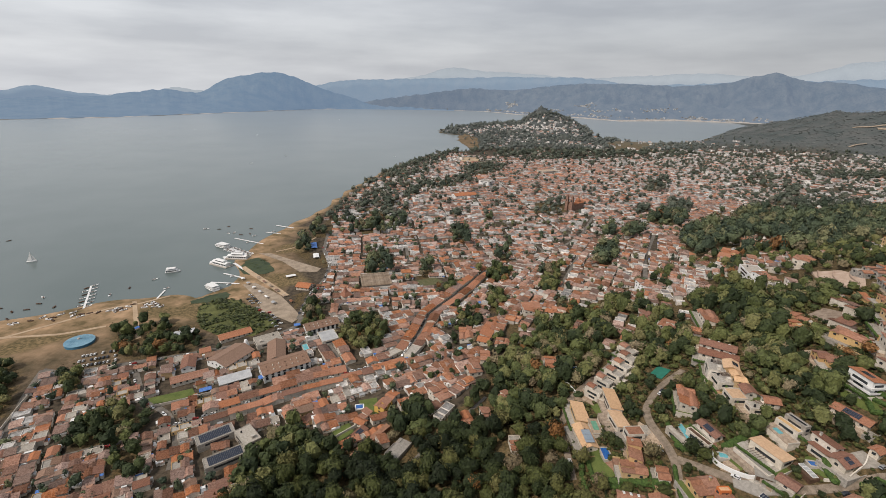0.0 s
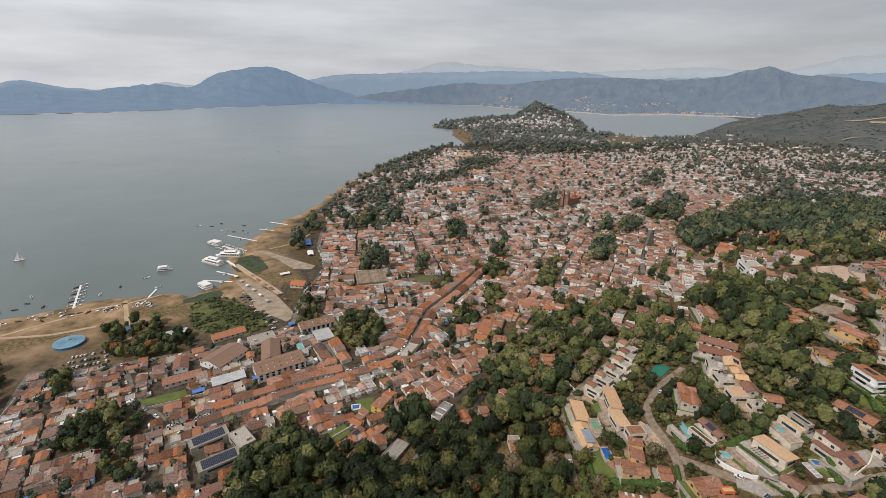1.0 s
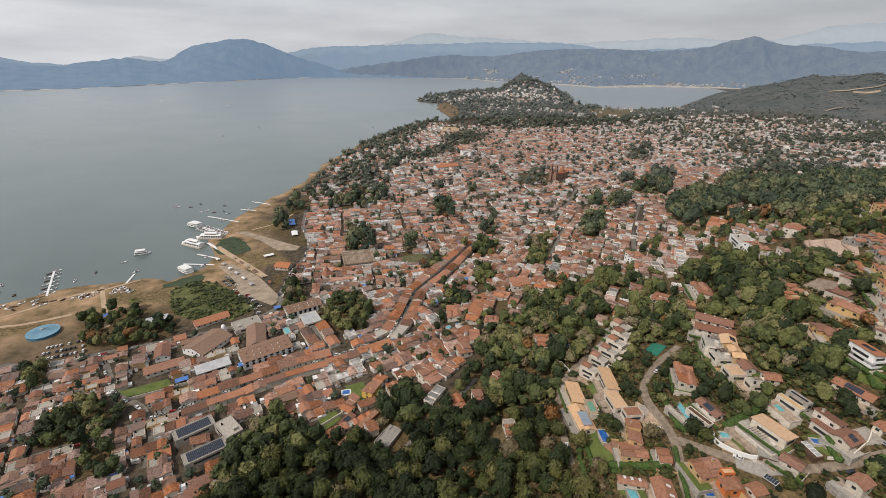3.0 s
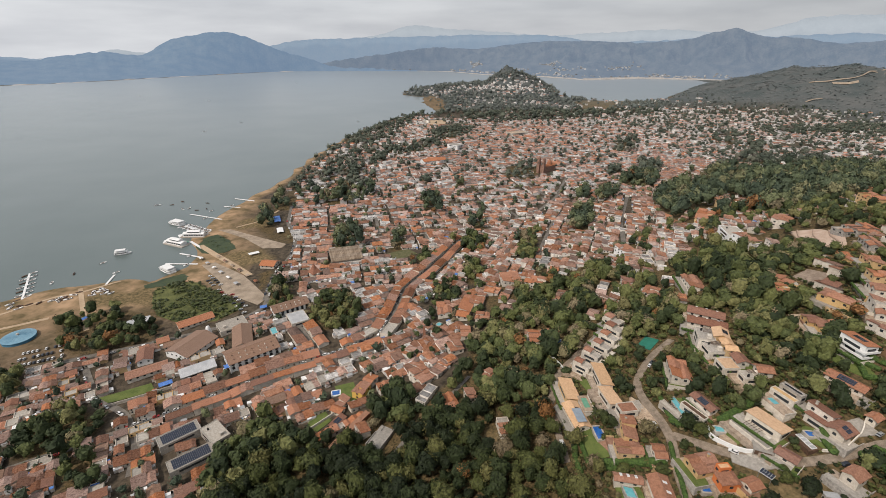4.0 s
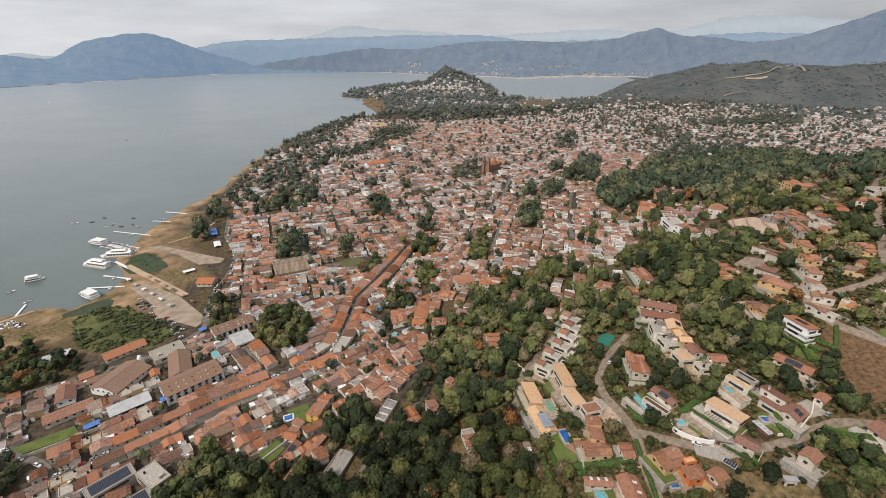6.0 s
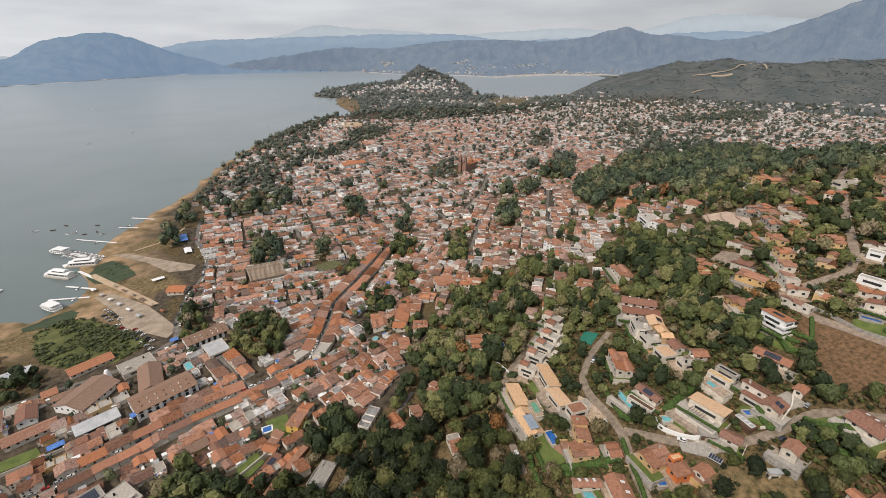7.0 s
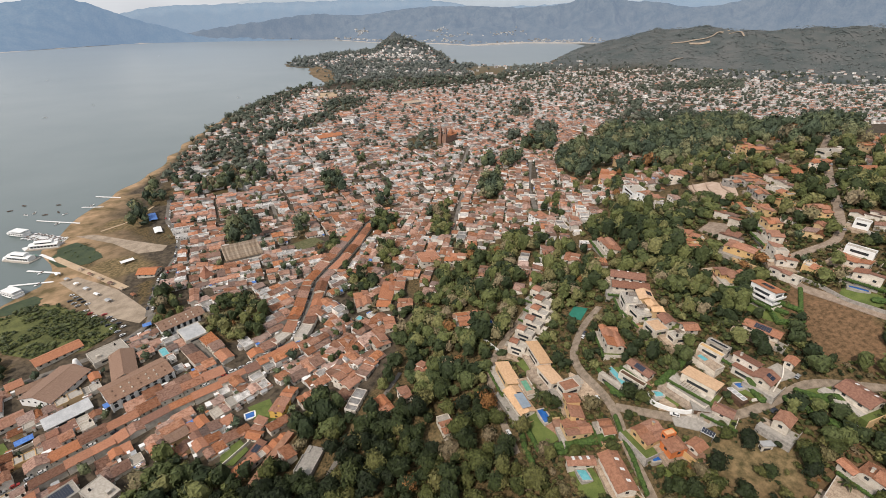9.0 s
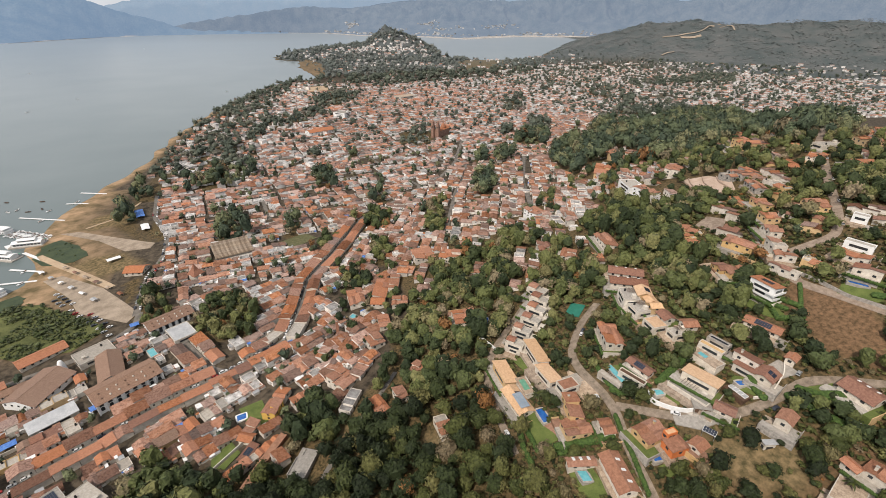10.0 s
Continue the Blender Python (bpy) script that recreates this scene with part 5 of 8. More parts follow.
    # white hamlets on the slopes across the lake
    hamlets = Mass()
    for az0, s0, wide, deep, n in ((7.73, 0.6, 0.45, 0.05, 30), (6.76, 0.89, 1.2, 0.02, 26), (9.1, 0.91, 0.5, 0.02, 12), (16.0, 0.62, 0.6, 0.04, 30), (17.4, 0.77, 0.5, 0.02, 12), (17.7, 0.905, 1.9, 0.025, 34), (19.4, 0.72, 0.5, 0.03, 8),
                                   (-5.6, 0.95, 0.3, 0.02, 5), (-1.6, 0.94, 0.8, 0.02, 6), (13.0, 0.79, 0.5, 0.03, 7), (24.3, 0.7, 0.8, 0.05, 16), (22.7, 0.73, 0.6, 0.04, 12), (27.4, 0.9, 0.8, 0.03, 20), (30.2, 0.93, 1.3, 0.02, 22), (33.4, 0.91, 1.0, 0.02, 12), (24.0, 0.94, 1.8, 0.015, 12)):
        for _ in range(int(n * 1.3)):
            a, q = rng.normal(az0, wide), float(np.clip(rng.normal(s0, deep), 0.05, 0.97))
            hx, hy, hz = (float(v[0]) for v in RIGHT_SLOPE(np.array([a]), np.array([q])))
            hamlets.house(hx, hy, hz - 1.5, rng.uniform(0, 180), rng.uniform(9, 22), rng.uniform(8, 13), rng.uniform(4, 8), rng, 0.7, 14.0)
    hamlets.finish("lakeside_hamlets", "white houses scattered on the hills across the lake", [HAMLET_WALL, HAMLET_WALL, HAMLET_WALL])
    mass_mid.finish("town_houses", "crowded white houses with terracotta tile roofs")
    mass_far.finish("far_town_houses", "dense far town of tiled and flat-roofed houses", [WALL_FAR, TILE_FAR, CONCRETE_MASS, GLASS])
    return yard


def plant_trees(yard):
    rng = np.random.default_rng(23)
    near_spots, mid, far = [], [], [(x, y, r) for x, y, r in yard]

    def scatter(poly, step, dens, size, pad=1.6):
        p = np.array(poly)
        x0, y0, x1, y1 = *p.min(0), *p.max(0)
        x, y = (g.ravel() for g in np.meshgrid(np.arange(x0, x1, step), np.arange(y0, y1, step)))
        x, y = x + rng.uniform(-0.5, 0.5, len(x)) * step, y + rng.uniform(-0.5, 0.5, len(x)) * step
        keep = inside(poly, x, y) & (rng.random(len(x)) < dens) & ~(inside(FIELD, x, y) & (rng.random(len(x)) < 0.93))
        x, y = x[keep], y[keep]
        bare = np.any([inside(c, x, y) for c in CLEARINGS], 0) & (rng.random(len(x)) < 0.86)
        keep = ~bare & (street_gap(x, y) > 1.0) & free_of_things(x, y, pad) & (shore_distance(x, y) > 8)
        x, y = x[keep], y[keep]
        return list(zip(x, y, size * np.clip(rng.lognormal(0.0, 0.32, len(x)), 0.45, 1.45)))
    for p, k in WOODS:
        c = np.array(p).mean(0)
        if c[1] > 560 or p is WOOD_C:
            far += list(scatter(p, 10.5 if c[1] < 900 else 13, min(k, 0.95), 7.2 if c[1] < 900 else 6.8))
        else:
            near_spots += list(scatter(p, 6.5, k, 0.72 if p is WOOD_BR else (0.95 if c[0] < -150 else 1.0)))
    near_spots = [(x, y, s * 1.12) if x < 10 and y < 300 and x > -130 else (x, y, s) for x, y, s in near_spots]
    # hillside between the villas
    hill = [(70, 130), (330, 110), (470, 260), (440, 420), (320, 520), (200, 440), (150, 290), (90, 290)]
    # gardens behind the row houses of the main street
    gardens = [(8, 462), (53, 445), (92, 417), (70, 335), (30, 300), (-3, 306), (-22, 341), (-7, 372), (15, 398), (19, 438)]
    near_spots += list(scatter(gardens, 7.0, 0.5, 0.72, 0.2))
    near_spots += list(scatter(hill, 6.2, 0.8, 0.78, 1.5))
    # open strips round the bay, the headland and the hill beyond
    k = rng.random(1700)
    x = np.select([k < 0.35, k < 0.75], [rng.normal(420, 200, 1700), rng.uniform(650, 2500, 1700)], rng.uniform(-220, 600, 1700))
    y = np.select([k < 0.35, k < 0.75], [rng.normal(2800, 240, 1700), rng.uniform(1500, 2500, 1700)], rng.uniform(1500, 2400, 1700))
    keep = (shore_distance(x, y) > 14) & (~inside(MARSH, x, y) | (k < 0.1))
    far += list(zip(x[keep], y[keep], rng.uniform(4, 8, keep.sum())))
    n = 5200
    px, py = rng.uniform(-45, 950, n), rng.uniform(1560, 3300, n)
    keep = (shore_distance(px, py) > 5) & (py > town_edge(px) + rng.normal(20, 50, n)) & ~((px > 10) & (px < 130) & (py < 1700)) & (np.hypot(px - 578, py - 2925) > 55)
    keep &= (~inside(MARSH, px, py) | (rng.random(n) < 0.12)) & ~inside(BEACH, px, py) & (fbm(px / 70, py / 70, 3, 4) > -0.34)
    far += list(zip(px[keep], py[keep], np.clip(7.2 * rng.lognormal(0, 0.38, keep.sum()), 3.2, 14)))
    wx, wy = rng.uniform(600, 900, 130), rng.uniform(880, 1080, 130)
    far += list(zip(wx, wy, rng.uniform(3.5, 6, 130)))
    bx, by = rng.uniform(650, 2300, 3200), rng.uniform(900, 2500, 3200)
    keep = (by > town_edge(bx)) & (by < town_edge(bx) + 420) & (shore_distance(bx, by) > 10) & ~inside(MARSH, bx, by)
    far += list(zip(bx[keep], by[keep], rng.uniform(4, 8, keep.sum())))
    an, rr = rng.uniform(0, 6.28, 900), rng.uniform(40, 300, 900)
    far += list(zip(578 + rr * np.cos(an), 2915 + rr * np.sin(an) * 0.8, rng.uniform(4, 7.5, 900)))
    gap = np.array(GAPS)
    far = [q for q in far if q[1] < 1560 or np.hypot(gap[:, 0] - q[0], gap[:, 1] - 16 - q[1]).min() > 10 + q[2]]
    far = [q for q in far if q[0] < 1250 or q[1] < 850 or land_height(q[0], q[1]) < 34]
    # scrub over the dry hill beyond the town, its colour greyed for haze
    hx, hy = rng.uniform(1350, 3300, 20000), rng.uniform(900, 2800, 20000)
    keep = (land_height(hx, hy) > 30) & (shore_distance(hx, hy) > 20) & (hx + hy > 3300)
    tree_mass("hill_scrub", list(zip(hx[keep], hy[keep], rng.uniform(3.5, 8, keep.sum()))), "dry scrub covering the far hill, greyed with painted haze", ICO1, LEAF_SCRUB, flat=0.28, dry=0.1, leaves=0, sink=0.16)
    # shrubs in the villa gardens
    g = scatter([(62, 130), (240, 112), (300, 180), (350, 260), (420, 300), (340, 340), (200, 300), (150, 290), (85, 290)], 2.5, 0.9, 1.65, 0.4)
    g = [q for q in g if not inside(FIELD, np.array([q[0]]), np.array([q[1]]))[0]]
    tree_mass("garden_shrubs", g, "garden shrubs and dry bushes round the villas", ICO1, flat=0.8, dry=0.12, leaves=36)
    for poly, cut in ((INFILL[0][0], 0.6), (INFILL[1][0], 0.6), (INFILL[2][0], 0.7), (INFILL[5][0], 0.6), (INFILL[6][0], 0.3), (INFILL[7][0], 0.45), (INFILL[8][0], 0.6), (INFILL[10][0], 0.75), (INFILL[11][0], 0.4), (INFILL[12][0], 0.7), (INFILL[13][0], 0.5)):
        inn = inside(poly, [q[0] for q in near_spots], [q[1] for q in near_spots])
        near_spots = [q for q, k in zip(near_spots, inn) if not k or rng.random() > cut]
        inn = inside(poly, [q[0] for q in far], [q[1] for q in far])
        far = [q for q, k in zip(far, inn) if not k or rng.random() > cut]
    near_spots.sort(key=lambda q: q[0] ** 2 + (q[1] - 40) ** 2)
    pick = near_spots[:300]
    mid = [(x, y, s * 5.0) for x, y, s in near_spots[300:]]
    first = set()
    for x, y, s in pick:
        k = rng.choice(len(TREES), p=[0.5, 0.2, 0.22, 0.04, 0.04, 0.0] if (x < 0 and y < 285 and x > -120) else [0.25, 0.38, 0.2, 0.09, 0.08, 0.0] if x < -60 else TREE_P)
        m = pose(x, y, gz(x, y), 0, 0, rng.uniform(0, 360)) @ Matrix.Diagonal((s, s, s * rng.uniform(0.85, 1.2), 1))
        if k not in first:
            first.add(k)
            TREES[k].matrix_basis = m
        else:
            ob = copy_thing(TREES[k], pose(0, 0, 0))
            ob.matrix_basis = m
    tree_mass("woodland", mid[:700], "green and olive broadleaf woodland on the slopes", ICO2, dry=-0.05, leaves=330, tall=1.55, spread=0.28)
    tree_mass("upper_woodland", mid[700:], "mixed green and olive trees between the hillside villas", ICO2, LEAF_HILL, dry=-0.01, leaves=95, tall=1.55, spread=0.3)
    tree_mass("town_trees", [q for q in far if q[1] < 850], "dark green trees between the town houses", ICO1, LEAF_WOODS, dry=-0.08, leaves=76, tall=1.7, spread=0.32)
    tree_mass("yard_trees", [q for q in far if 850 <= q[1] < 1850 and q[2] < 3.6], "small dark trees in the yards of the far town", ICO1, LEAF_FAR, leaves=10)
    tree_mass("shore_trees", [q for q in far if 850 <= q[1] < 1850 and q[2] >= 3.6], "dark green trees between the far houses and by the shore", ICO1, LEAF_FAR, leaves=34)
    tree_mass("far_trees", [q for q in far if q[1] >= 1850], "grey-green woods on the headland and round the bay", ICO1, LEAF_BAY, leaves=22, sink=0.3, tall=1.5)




# ---- the villas on the hillside and the large buildings of the town ----
PANEL = mesh_of("solar_panel", *joined([box_data(-0.5, -0.85, 0, 0.5, 0.85, 0.06)]), SOLAR)
SKYLIGHT = mesh_of("skylight", *joined([box_data(-0.6, -1.1, -0.3, 0.6, 1.1, 0.22)]), WHITE)
BIGWIN = mesh_of("window", *joined([box_data(-1.25, -0.06, -0.95, 1.25, 0.05, 0.95)]), GLASS)


def arch_bay(w, h):
    """A dark arched opening set into an arcade, with its pale surround."""
    n = 8
    pts = [(-w / 2, 0), (w / 2, 0)] + [(w / 2 * math.cos(math.pi * k / n), h - w / 2 + w / 2 * math.sin(math.pi * k / n)) for k in range(n + 1)]
    v = [(x, -0.08, z) for x, z in pts] + [(x, 0.08, z) for x, z in pts]
    m = len(pts)
    return v, [tuple(range(m)), tuple(range(2 * m - 1, m - 1, -1))] + [(k, (k + 1) % m, m + (k + 1) % m, m + k) for k in range(m)]


ARCH = mesh_of("arch", *arch_bay(2.2, 3.0), GLASS)


def lathe_data(profile, sides):
    V = [(r * math.cos(2 * math.pi * s / sides), r * math.sin(2 * math.pi * s / sides), z) for r, z in profile for s in range(sides)]
    return V, [(k * sides + s, k * sides + (s + 1) % sides, (k + 1) * sides + (s + 1) % sides, (k + 1) * sides + s) for k in range(len(profile) - 1) for s in range(sides)]


def hedge_row(x0, y0, x1, y1, z, height, thick, seed):
    """Leafy clumps in a row, for a hedge that stands on a terrace."""
    rng = np.random.default_rng(seed)
    V, F, n = [], [], 0
    for k in np.arange(0, 1, 0.8 / max(1.0, math.hypot(x1 - x0, y1 - y0))):
        v = ICO1[0] * (1 + rng.uniform(-0.25, 0.25, (len(ICO1[0]), 1))) * np.array([thick * 0.8, thick * 0.8, height * 0.7])
        V.append(v + np.array([x0 + (x1 - x0) * k, y0 + (y1 - y0) * k, z + height * 0.4]))
        F.append(ICO1[1] + n)
        n += len(v)
    return np.concatenate(V), np.concatenate(F).tolist()


def villa(x, y, ang, w, d, h, kind, wallm, roofm, label, extra=""):
    z = gz(x, y)
    roofm = TILE_VILLA if roofm is TILE else roofm
    h = h * 0.82 if y < 330 and x > 60 and kind == "gable" and h > 4 else h
    grow = 1.2 if y < 330 and x > 60 else 0
    RESERVED.append((x, y, w / 2 + grow, d / 2 + grow, ang))
    root = thing("villa" if y < 330 and x > 0 else "building", pose(x, y, z, 0, 0, ang), label, "house")
    rise = min(d * 0.2, 3.5)
    slope = math.degrees(math.atan2(rise, d / 2))
    if kind == "gable" and extra in ("", "chimney") and 8 < max(w, d) < 45 and y < 480 and x > -60:
        # several wings under roofs of their own
        rng = np.random.default_rng(int(x * 13 + y * 7) % 9999)
        walls = []
        for b in blocks_of(rng, w, d, h, 5.6, 0.06, 0.0, 0.86):
            wall, roof = block_meshes(*b, rise=0.22)
            walls.append(wall)
            roof = part("roof", mesh_of("roof", *roof, CONCRETE if b[4] == "flat" else roofm), None, root)
        part("wall", mesh_of("wall", *joined(walls), wallm), None, root)
    elif kind == "gable":
        part("wall", mesh_of("wall", *gable_walls(w, d, h, rise, -6), wallm), None, root)
        roof = part("roof", mesh_of("roof", *slab_roof(w, d, h, rise, 0.85), roofm), None, root)
        part("ridge_cap", mesh_of("ridge_cap", *box_data(-w / 2 - 0.6, -0.16, h + rise + 0.2, w / 2 + 0.6, 0.16, h + rise + 0.36), roofm), None, roof)
    elif kind == "shed":
        rise = min(d * 0.16, 2.2)
        slope = math.degrees(math.atan2(rise, d))
        hw, hd = w / 2, d / 2
        v = [(-hw, -hd, -6), (hw, -hd, -6), (hw, hd, -6), (-hw, hd, -6), (-hw, -hd, h - rise / 2), (hw, -hd, h - rise / 2), (hw, hd, h + rise / 2), (-hw, hd, h + rise / 2)]
        part("wall", mesh_of("wall", v, box_data(0, 0, 0, 1, 1, 1)[1], wallm), None, root)
        o = 0.6
        dz = rise / d * o
        v = [(-hw - o, -hd - o, h - rise / 2 - dz), (hw + o, -hd - o, h - rise / 2 - dz), (hw + o, hd + o, h + rise / 2 + dz), (-hw - o, hd + o, h + rise / 2 + dz)]
        v += [(a, b, c + 0.3) for a, b, c in v]
        part("roof", mesh_of("roof", v, box_data(0, 0, 0, 1, 1, 1)[1], roofm), None, root)
    else:
        part("wall", mesh_of("wall", *box_data(-w / 2, -d / 2, -6, w / 2, d / 2, h), wallm), None, root)
        t = 0.3
        rim = [box_data(-w / 2, -d / 2, h, w / 2, -d / 2 + t, h + 0.5), box_data(-w / 2, d / 2 - t, h, w / 2, d / 2, h + 0.5),
               box_data(-w / 2, -d / 2 + t, h, -w / 2 + t, d / 2 - t, h + 0.5), box_data(w / 2 - t, -d / 2 + t, h, w / 2, d / 2 - t, h + 0.5)]
        part("parapet", mesh_of("parapet", *joined(rim), wallm), None, root)
        part("roof", mesh_of("roof", *box_data(-w / 2 + t, -d / 2 + t, h, w / 2 - t, d / 2 - t, h + 0.1), CONCRETE if roofm is SOLAR or extra == "stepped" else roofm), None, root)
        if min(w, d) > 6 and roofm is CONCRETE:
            part("roof_tank", mesh_of("roof_tank", *limb([(w * 0.25, d * 0.2, h + 0.1), (w * 0.25, d * 0.2, h + 1.4), (w * 0.25, d * 0.2, h + 1.6)], 0.6, 0.5, 10), RUBBER), None, root, "black plastic water tank")
            part("stair_head", mesh_of("stair_head", *box_data(-w * 0.35, -d * 0.25, h, -w * 0.35 + 2.4, -d * 0.25 + 2.2, h + 2.2), wallm), None, root)
    floors = max(1, int(h / 2.9))
    far = y > 600
    for side, span, off, an in ((-1, w, d / 2, 0), (1, w, d / 2, 180), (-1, d, w / 2, 270), (1, d, w / 2, 90)):
        modern = kind != "gable" and extra != "arcade"
        n = 1 if modern else max(1, int(span / (4.6 if not far else 8)))
        for fl in range(floors if h > 2.5 else 0):
            for k in range(n):
                u = (k + 0.5) / n * span - span / 2
                zz = h - (0.5 if kind != "gable" else 0.2) - 1.25 - 2.9 * fl - (0.6 if kind == "shed" else 0)
                if an in (0, 180):
                    at = pose(u, side * (off + 0.02), zz, 0, 0, an)
                else:
                    at = pose(side * (off + 0.02), u, zz, 0, 0, an)
                if extra == "arcade" and an in (0, 180):
                    if fl == 0:
                        part("arch", ARCH, None, root, at=at @ pose(0, 0, -4.3 if h > 6.5 else -3.6))
                    else:
                        part("window", BIGWIN, None, root, at=at @ pose(0, 0, 2.9))
                    continue
                # broad glazing on the modern houses, single casements on the tiled ones
                at = at @ Matrix.Diagonal((span * (0.62 if fl == 0 else 0.4) / 2.5 if modern else 0.62, 1, 0.8 if modern else 0.7, 1))
                part("window", BIGWIN, None, root, at=at)
    if extra in ("solar", "solar_back") or roofm is SOLAR:
        flat = kind == "flat"
        nx, ny = (max(2, int(w * (0.5 if not flat else 0.85) / 1.12)), 2 if not flat else max(1, int(d * 0.8 / 2.1)))
        for i in range(nx):
            for j in range(ny):
                px = (i - (nx - 1) / 2) * 1.08
                if flat:
                    m = pose(px, (j - (ny - 1) / 2) * 2.1, h + 0.45, 12, 0, 0)
                elif kind == "shed":
                    yy = (j - 0.5) * 1.8
                    m = pose(px, yy, h + rise / d * yy + 0.42, slope, 0, 0)
                else:
                    back = -1 if extra == "solar_back" else 1
                    yy = (-d * 0.25 + (j - 0.5) * min(1.75, d * 0.22)) * back
                    m = pose(px, yy, h + rise * (1 - abs(yy) / (d / 2)) + 0.40, slope * back, 0, 0)
                part("solar_panel", PANEL, None, root, "dark blue solar panel" if i + j == 0 else "", at=m)
    if extra == "arcade":
        # white piers along the front and rows of small dormers on the roof
        for k in range(int(w / 4.6) + 1):
            part("pier", mesh_of("pier", *box_data(-0.35, -0.9, -4, 0.35, 0, h - 0.5), WHITE), None, root, at=pose(-w / 2 + k * w / int(w / 4.6), -d / 2, 0))
        for k in range(7):
            for yy in (-d * 0.36, -d * 0.16):
                part("dormer", mesh_of("dormer", *lathe_data([(0.55, -0.3), (0.55, 0.6), (0.3, 0.95), (0.01, 1.0)], 10), WALL if k % 3 else TILE_HALL), None, roof, at=pose((k - 3) * w / 7.6, yy, h + rise * (1 - abs(yy) / (d / 2)) + 0.2))
    if kind == "gable" and y < 330 and x > 60 and w > 8.5 and not extra:
        # a tiled veranda along the front
        vd, vz = 2.6, min(h * 0.62, 3.2)
        at = [(-w * 0.42, -d / 2 - vd, vz - 0.5), (w * 0.3, -d / 2 - vd, vz - 0.5), (w * 0.3, -d / 2, vz + 0.15), (-w * 0.42, -d / 2, vz + 0.15)]
        part("veranda_roof", mesh_of("veranda_roof", at + [(a, b, c + 0.22) for a, b, c in at], box_data(0, 0, 0, 1, 1, 1)[1], roofm), None, root)
        for k in range(3):
            part("post", mesh_of("post", *box_data(-0.15, -0.15, -4, 0.15, 0.15, vz - 0.45), wallm), None, root, at=pose(-w * 0.4 + k * w * 0.34, -d / 2 - vd + 0.25, 0))
    if extra == "stepped":
        # a small tiled roof over half of the white roof terrace
        cap = part("roof_room", mesh_of("roof_room", *gable_walls(w * 0.42, d * 0.8, h + 2.0, 0.7, h), wallm), None, root, at=pose(w * 0.22, 0, 0))
        part("tile_roof", mesh_of("tile_roof", *slab_roof(w * 0.42, d * 0.8, h + 2.0, 0.7, 0.35), roofm), None, cap)
        part("lower_terrace", mesh_of("lower_terrace", *joined([box_data(-w / 2 - 3.2, -d / 2, -6, -w / 2 - 0.02, d / 2, h - 3.0), box_data(-w / 2 - 3.2, -d / 2, h - 3.0, -w / 2 - 3.0, d / 2, h - 2.1)]), wallm), None, root)
    if "balconies" in label:
        for k in (0, 1):
            zz = h - 3.3 - 2.9 * k
            bal = part("balcony", mesh_of("balcony", *box_data(-w / 2 - 1.6, -d / 2, zz - 0.25, w / 2, d / 2 + 1.8, zz), wallm), None, root)
            part("balustrade", mesh_of("balustrade", *joined([box_data(-w / 2 - 1.6, d / 2 + 1.65, zz, w / 2, d / 2 + 1.8, zz + 0.9), box_data(-w / 2 - 1.6, -d / 2, zz, -w / 2 - 1.45, d / 2 + 1.65, zz + 0.9)]), wallm), None, bal)
    if kind == "flat" and y < 330 and x > 60 and w > 9 and roofm is CONCRETE:
        # a timber pergola on the roof terrace
        for k in range(6):
            part("pergola_beam", mesh_of("pergola_beam", *box_data(-0.08, -d * 0.3, 2.3, 0.08, d * 0.2, 2.5), WOOD), None, root, at=pose(w * (-0.1 + 0.07 * k), 0, h))
    if extra == "skylight":
        for k in (-0.3, 0.0, 0.28):
            yy = -d * 0.24
            part("skylight", SKYLIGHT, None, root, at=pose(w * k, yy, h + rise * (1 - abs(yy) / (d / 2)) + 0.35, slope, 0, 0))
    if extra == "chimney":
        ch = part("chimney", mesh_of("chimney", *box_data(w * 0.22, d * 0.12, h, w * 0.22 + 0.9, d * 0.12 + 0.9, h + rise + 1.2), wallm), None, root)
        part("chimney_cap", mesh_of("chimney_cap", *box_data(w * 0.22 - 0.15, d * 0.12 - 0.15, h + rise + 1.2, w * 0.22 + 1.05, d * 0.12 + 1.05, h + rise + 1.4), CONCRETE), None, ch)
    if y < 330 and x > 60 and min(w, d) > 4.5:
        # levelled ground round the house, held by low walls
        q = (x * 1.7 + y * 2.3) % 1.0
        e1, e2, e3 = 2.6 + 3.4 * q, 2.2 + 2.8 * (1 - q), 1.6 + 3.0 * ((q * 3.1) % 1.0)
        top = (PAVING, CONCRETE, LAWN, TERRACE_RED, LAWN)[int(q * 5)]
        up = 0.3 if h > 2 else 0.1
        part("terrace", mesh_of("terrace", *joined([box_data(-w / 2 - e2, -d / 2 - e1, -6, w / 2 + e3, -d / 2, up), box_data(-w / 2 - e2, -d / 2, -6, -w / 2, d / 2 + e3, up)]), top), None, root, "lawn terrace" if top is LAWN else "paved terrace")
        part("terrace_behind", mesh_of("terrace_behind", *joined([box_data(-w / 2, d / 2, -6, w / 2 + e3, d / 2 + e3, up), box_data(w / 2, -d / 2, -6, w / 2 + e3, d / 2, up)]), PAVING if q < 0.5 else CONCRETE), None, root, "paved terrace")
        if q > 0.6:
            part("hedge", mesh_of("hedge", *hedge_row(-w / 2 - e2 - 0.8, d / 2 + e3 + 0.7, w / 2 + e3, d / 2 + e3 + 0.7, up - 0.2, 1.0 + 0.6 * q, 0.9, int(x * 7)), HEDGE), None, root, "clipped green hedge")
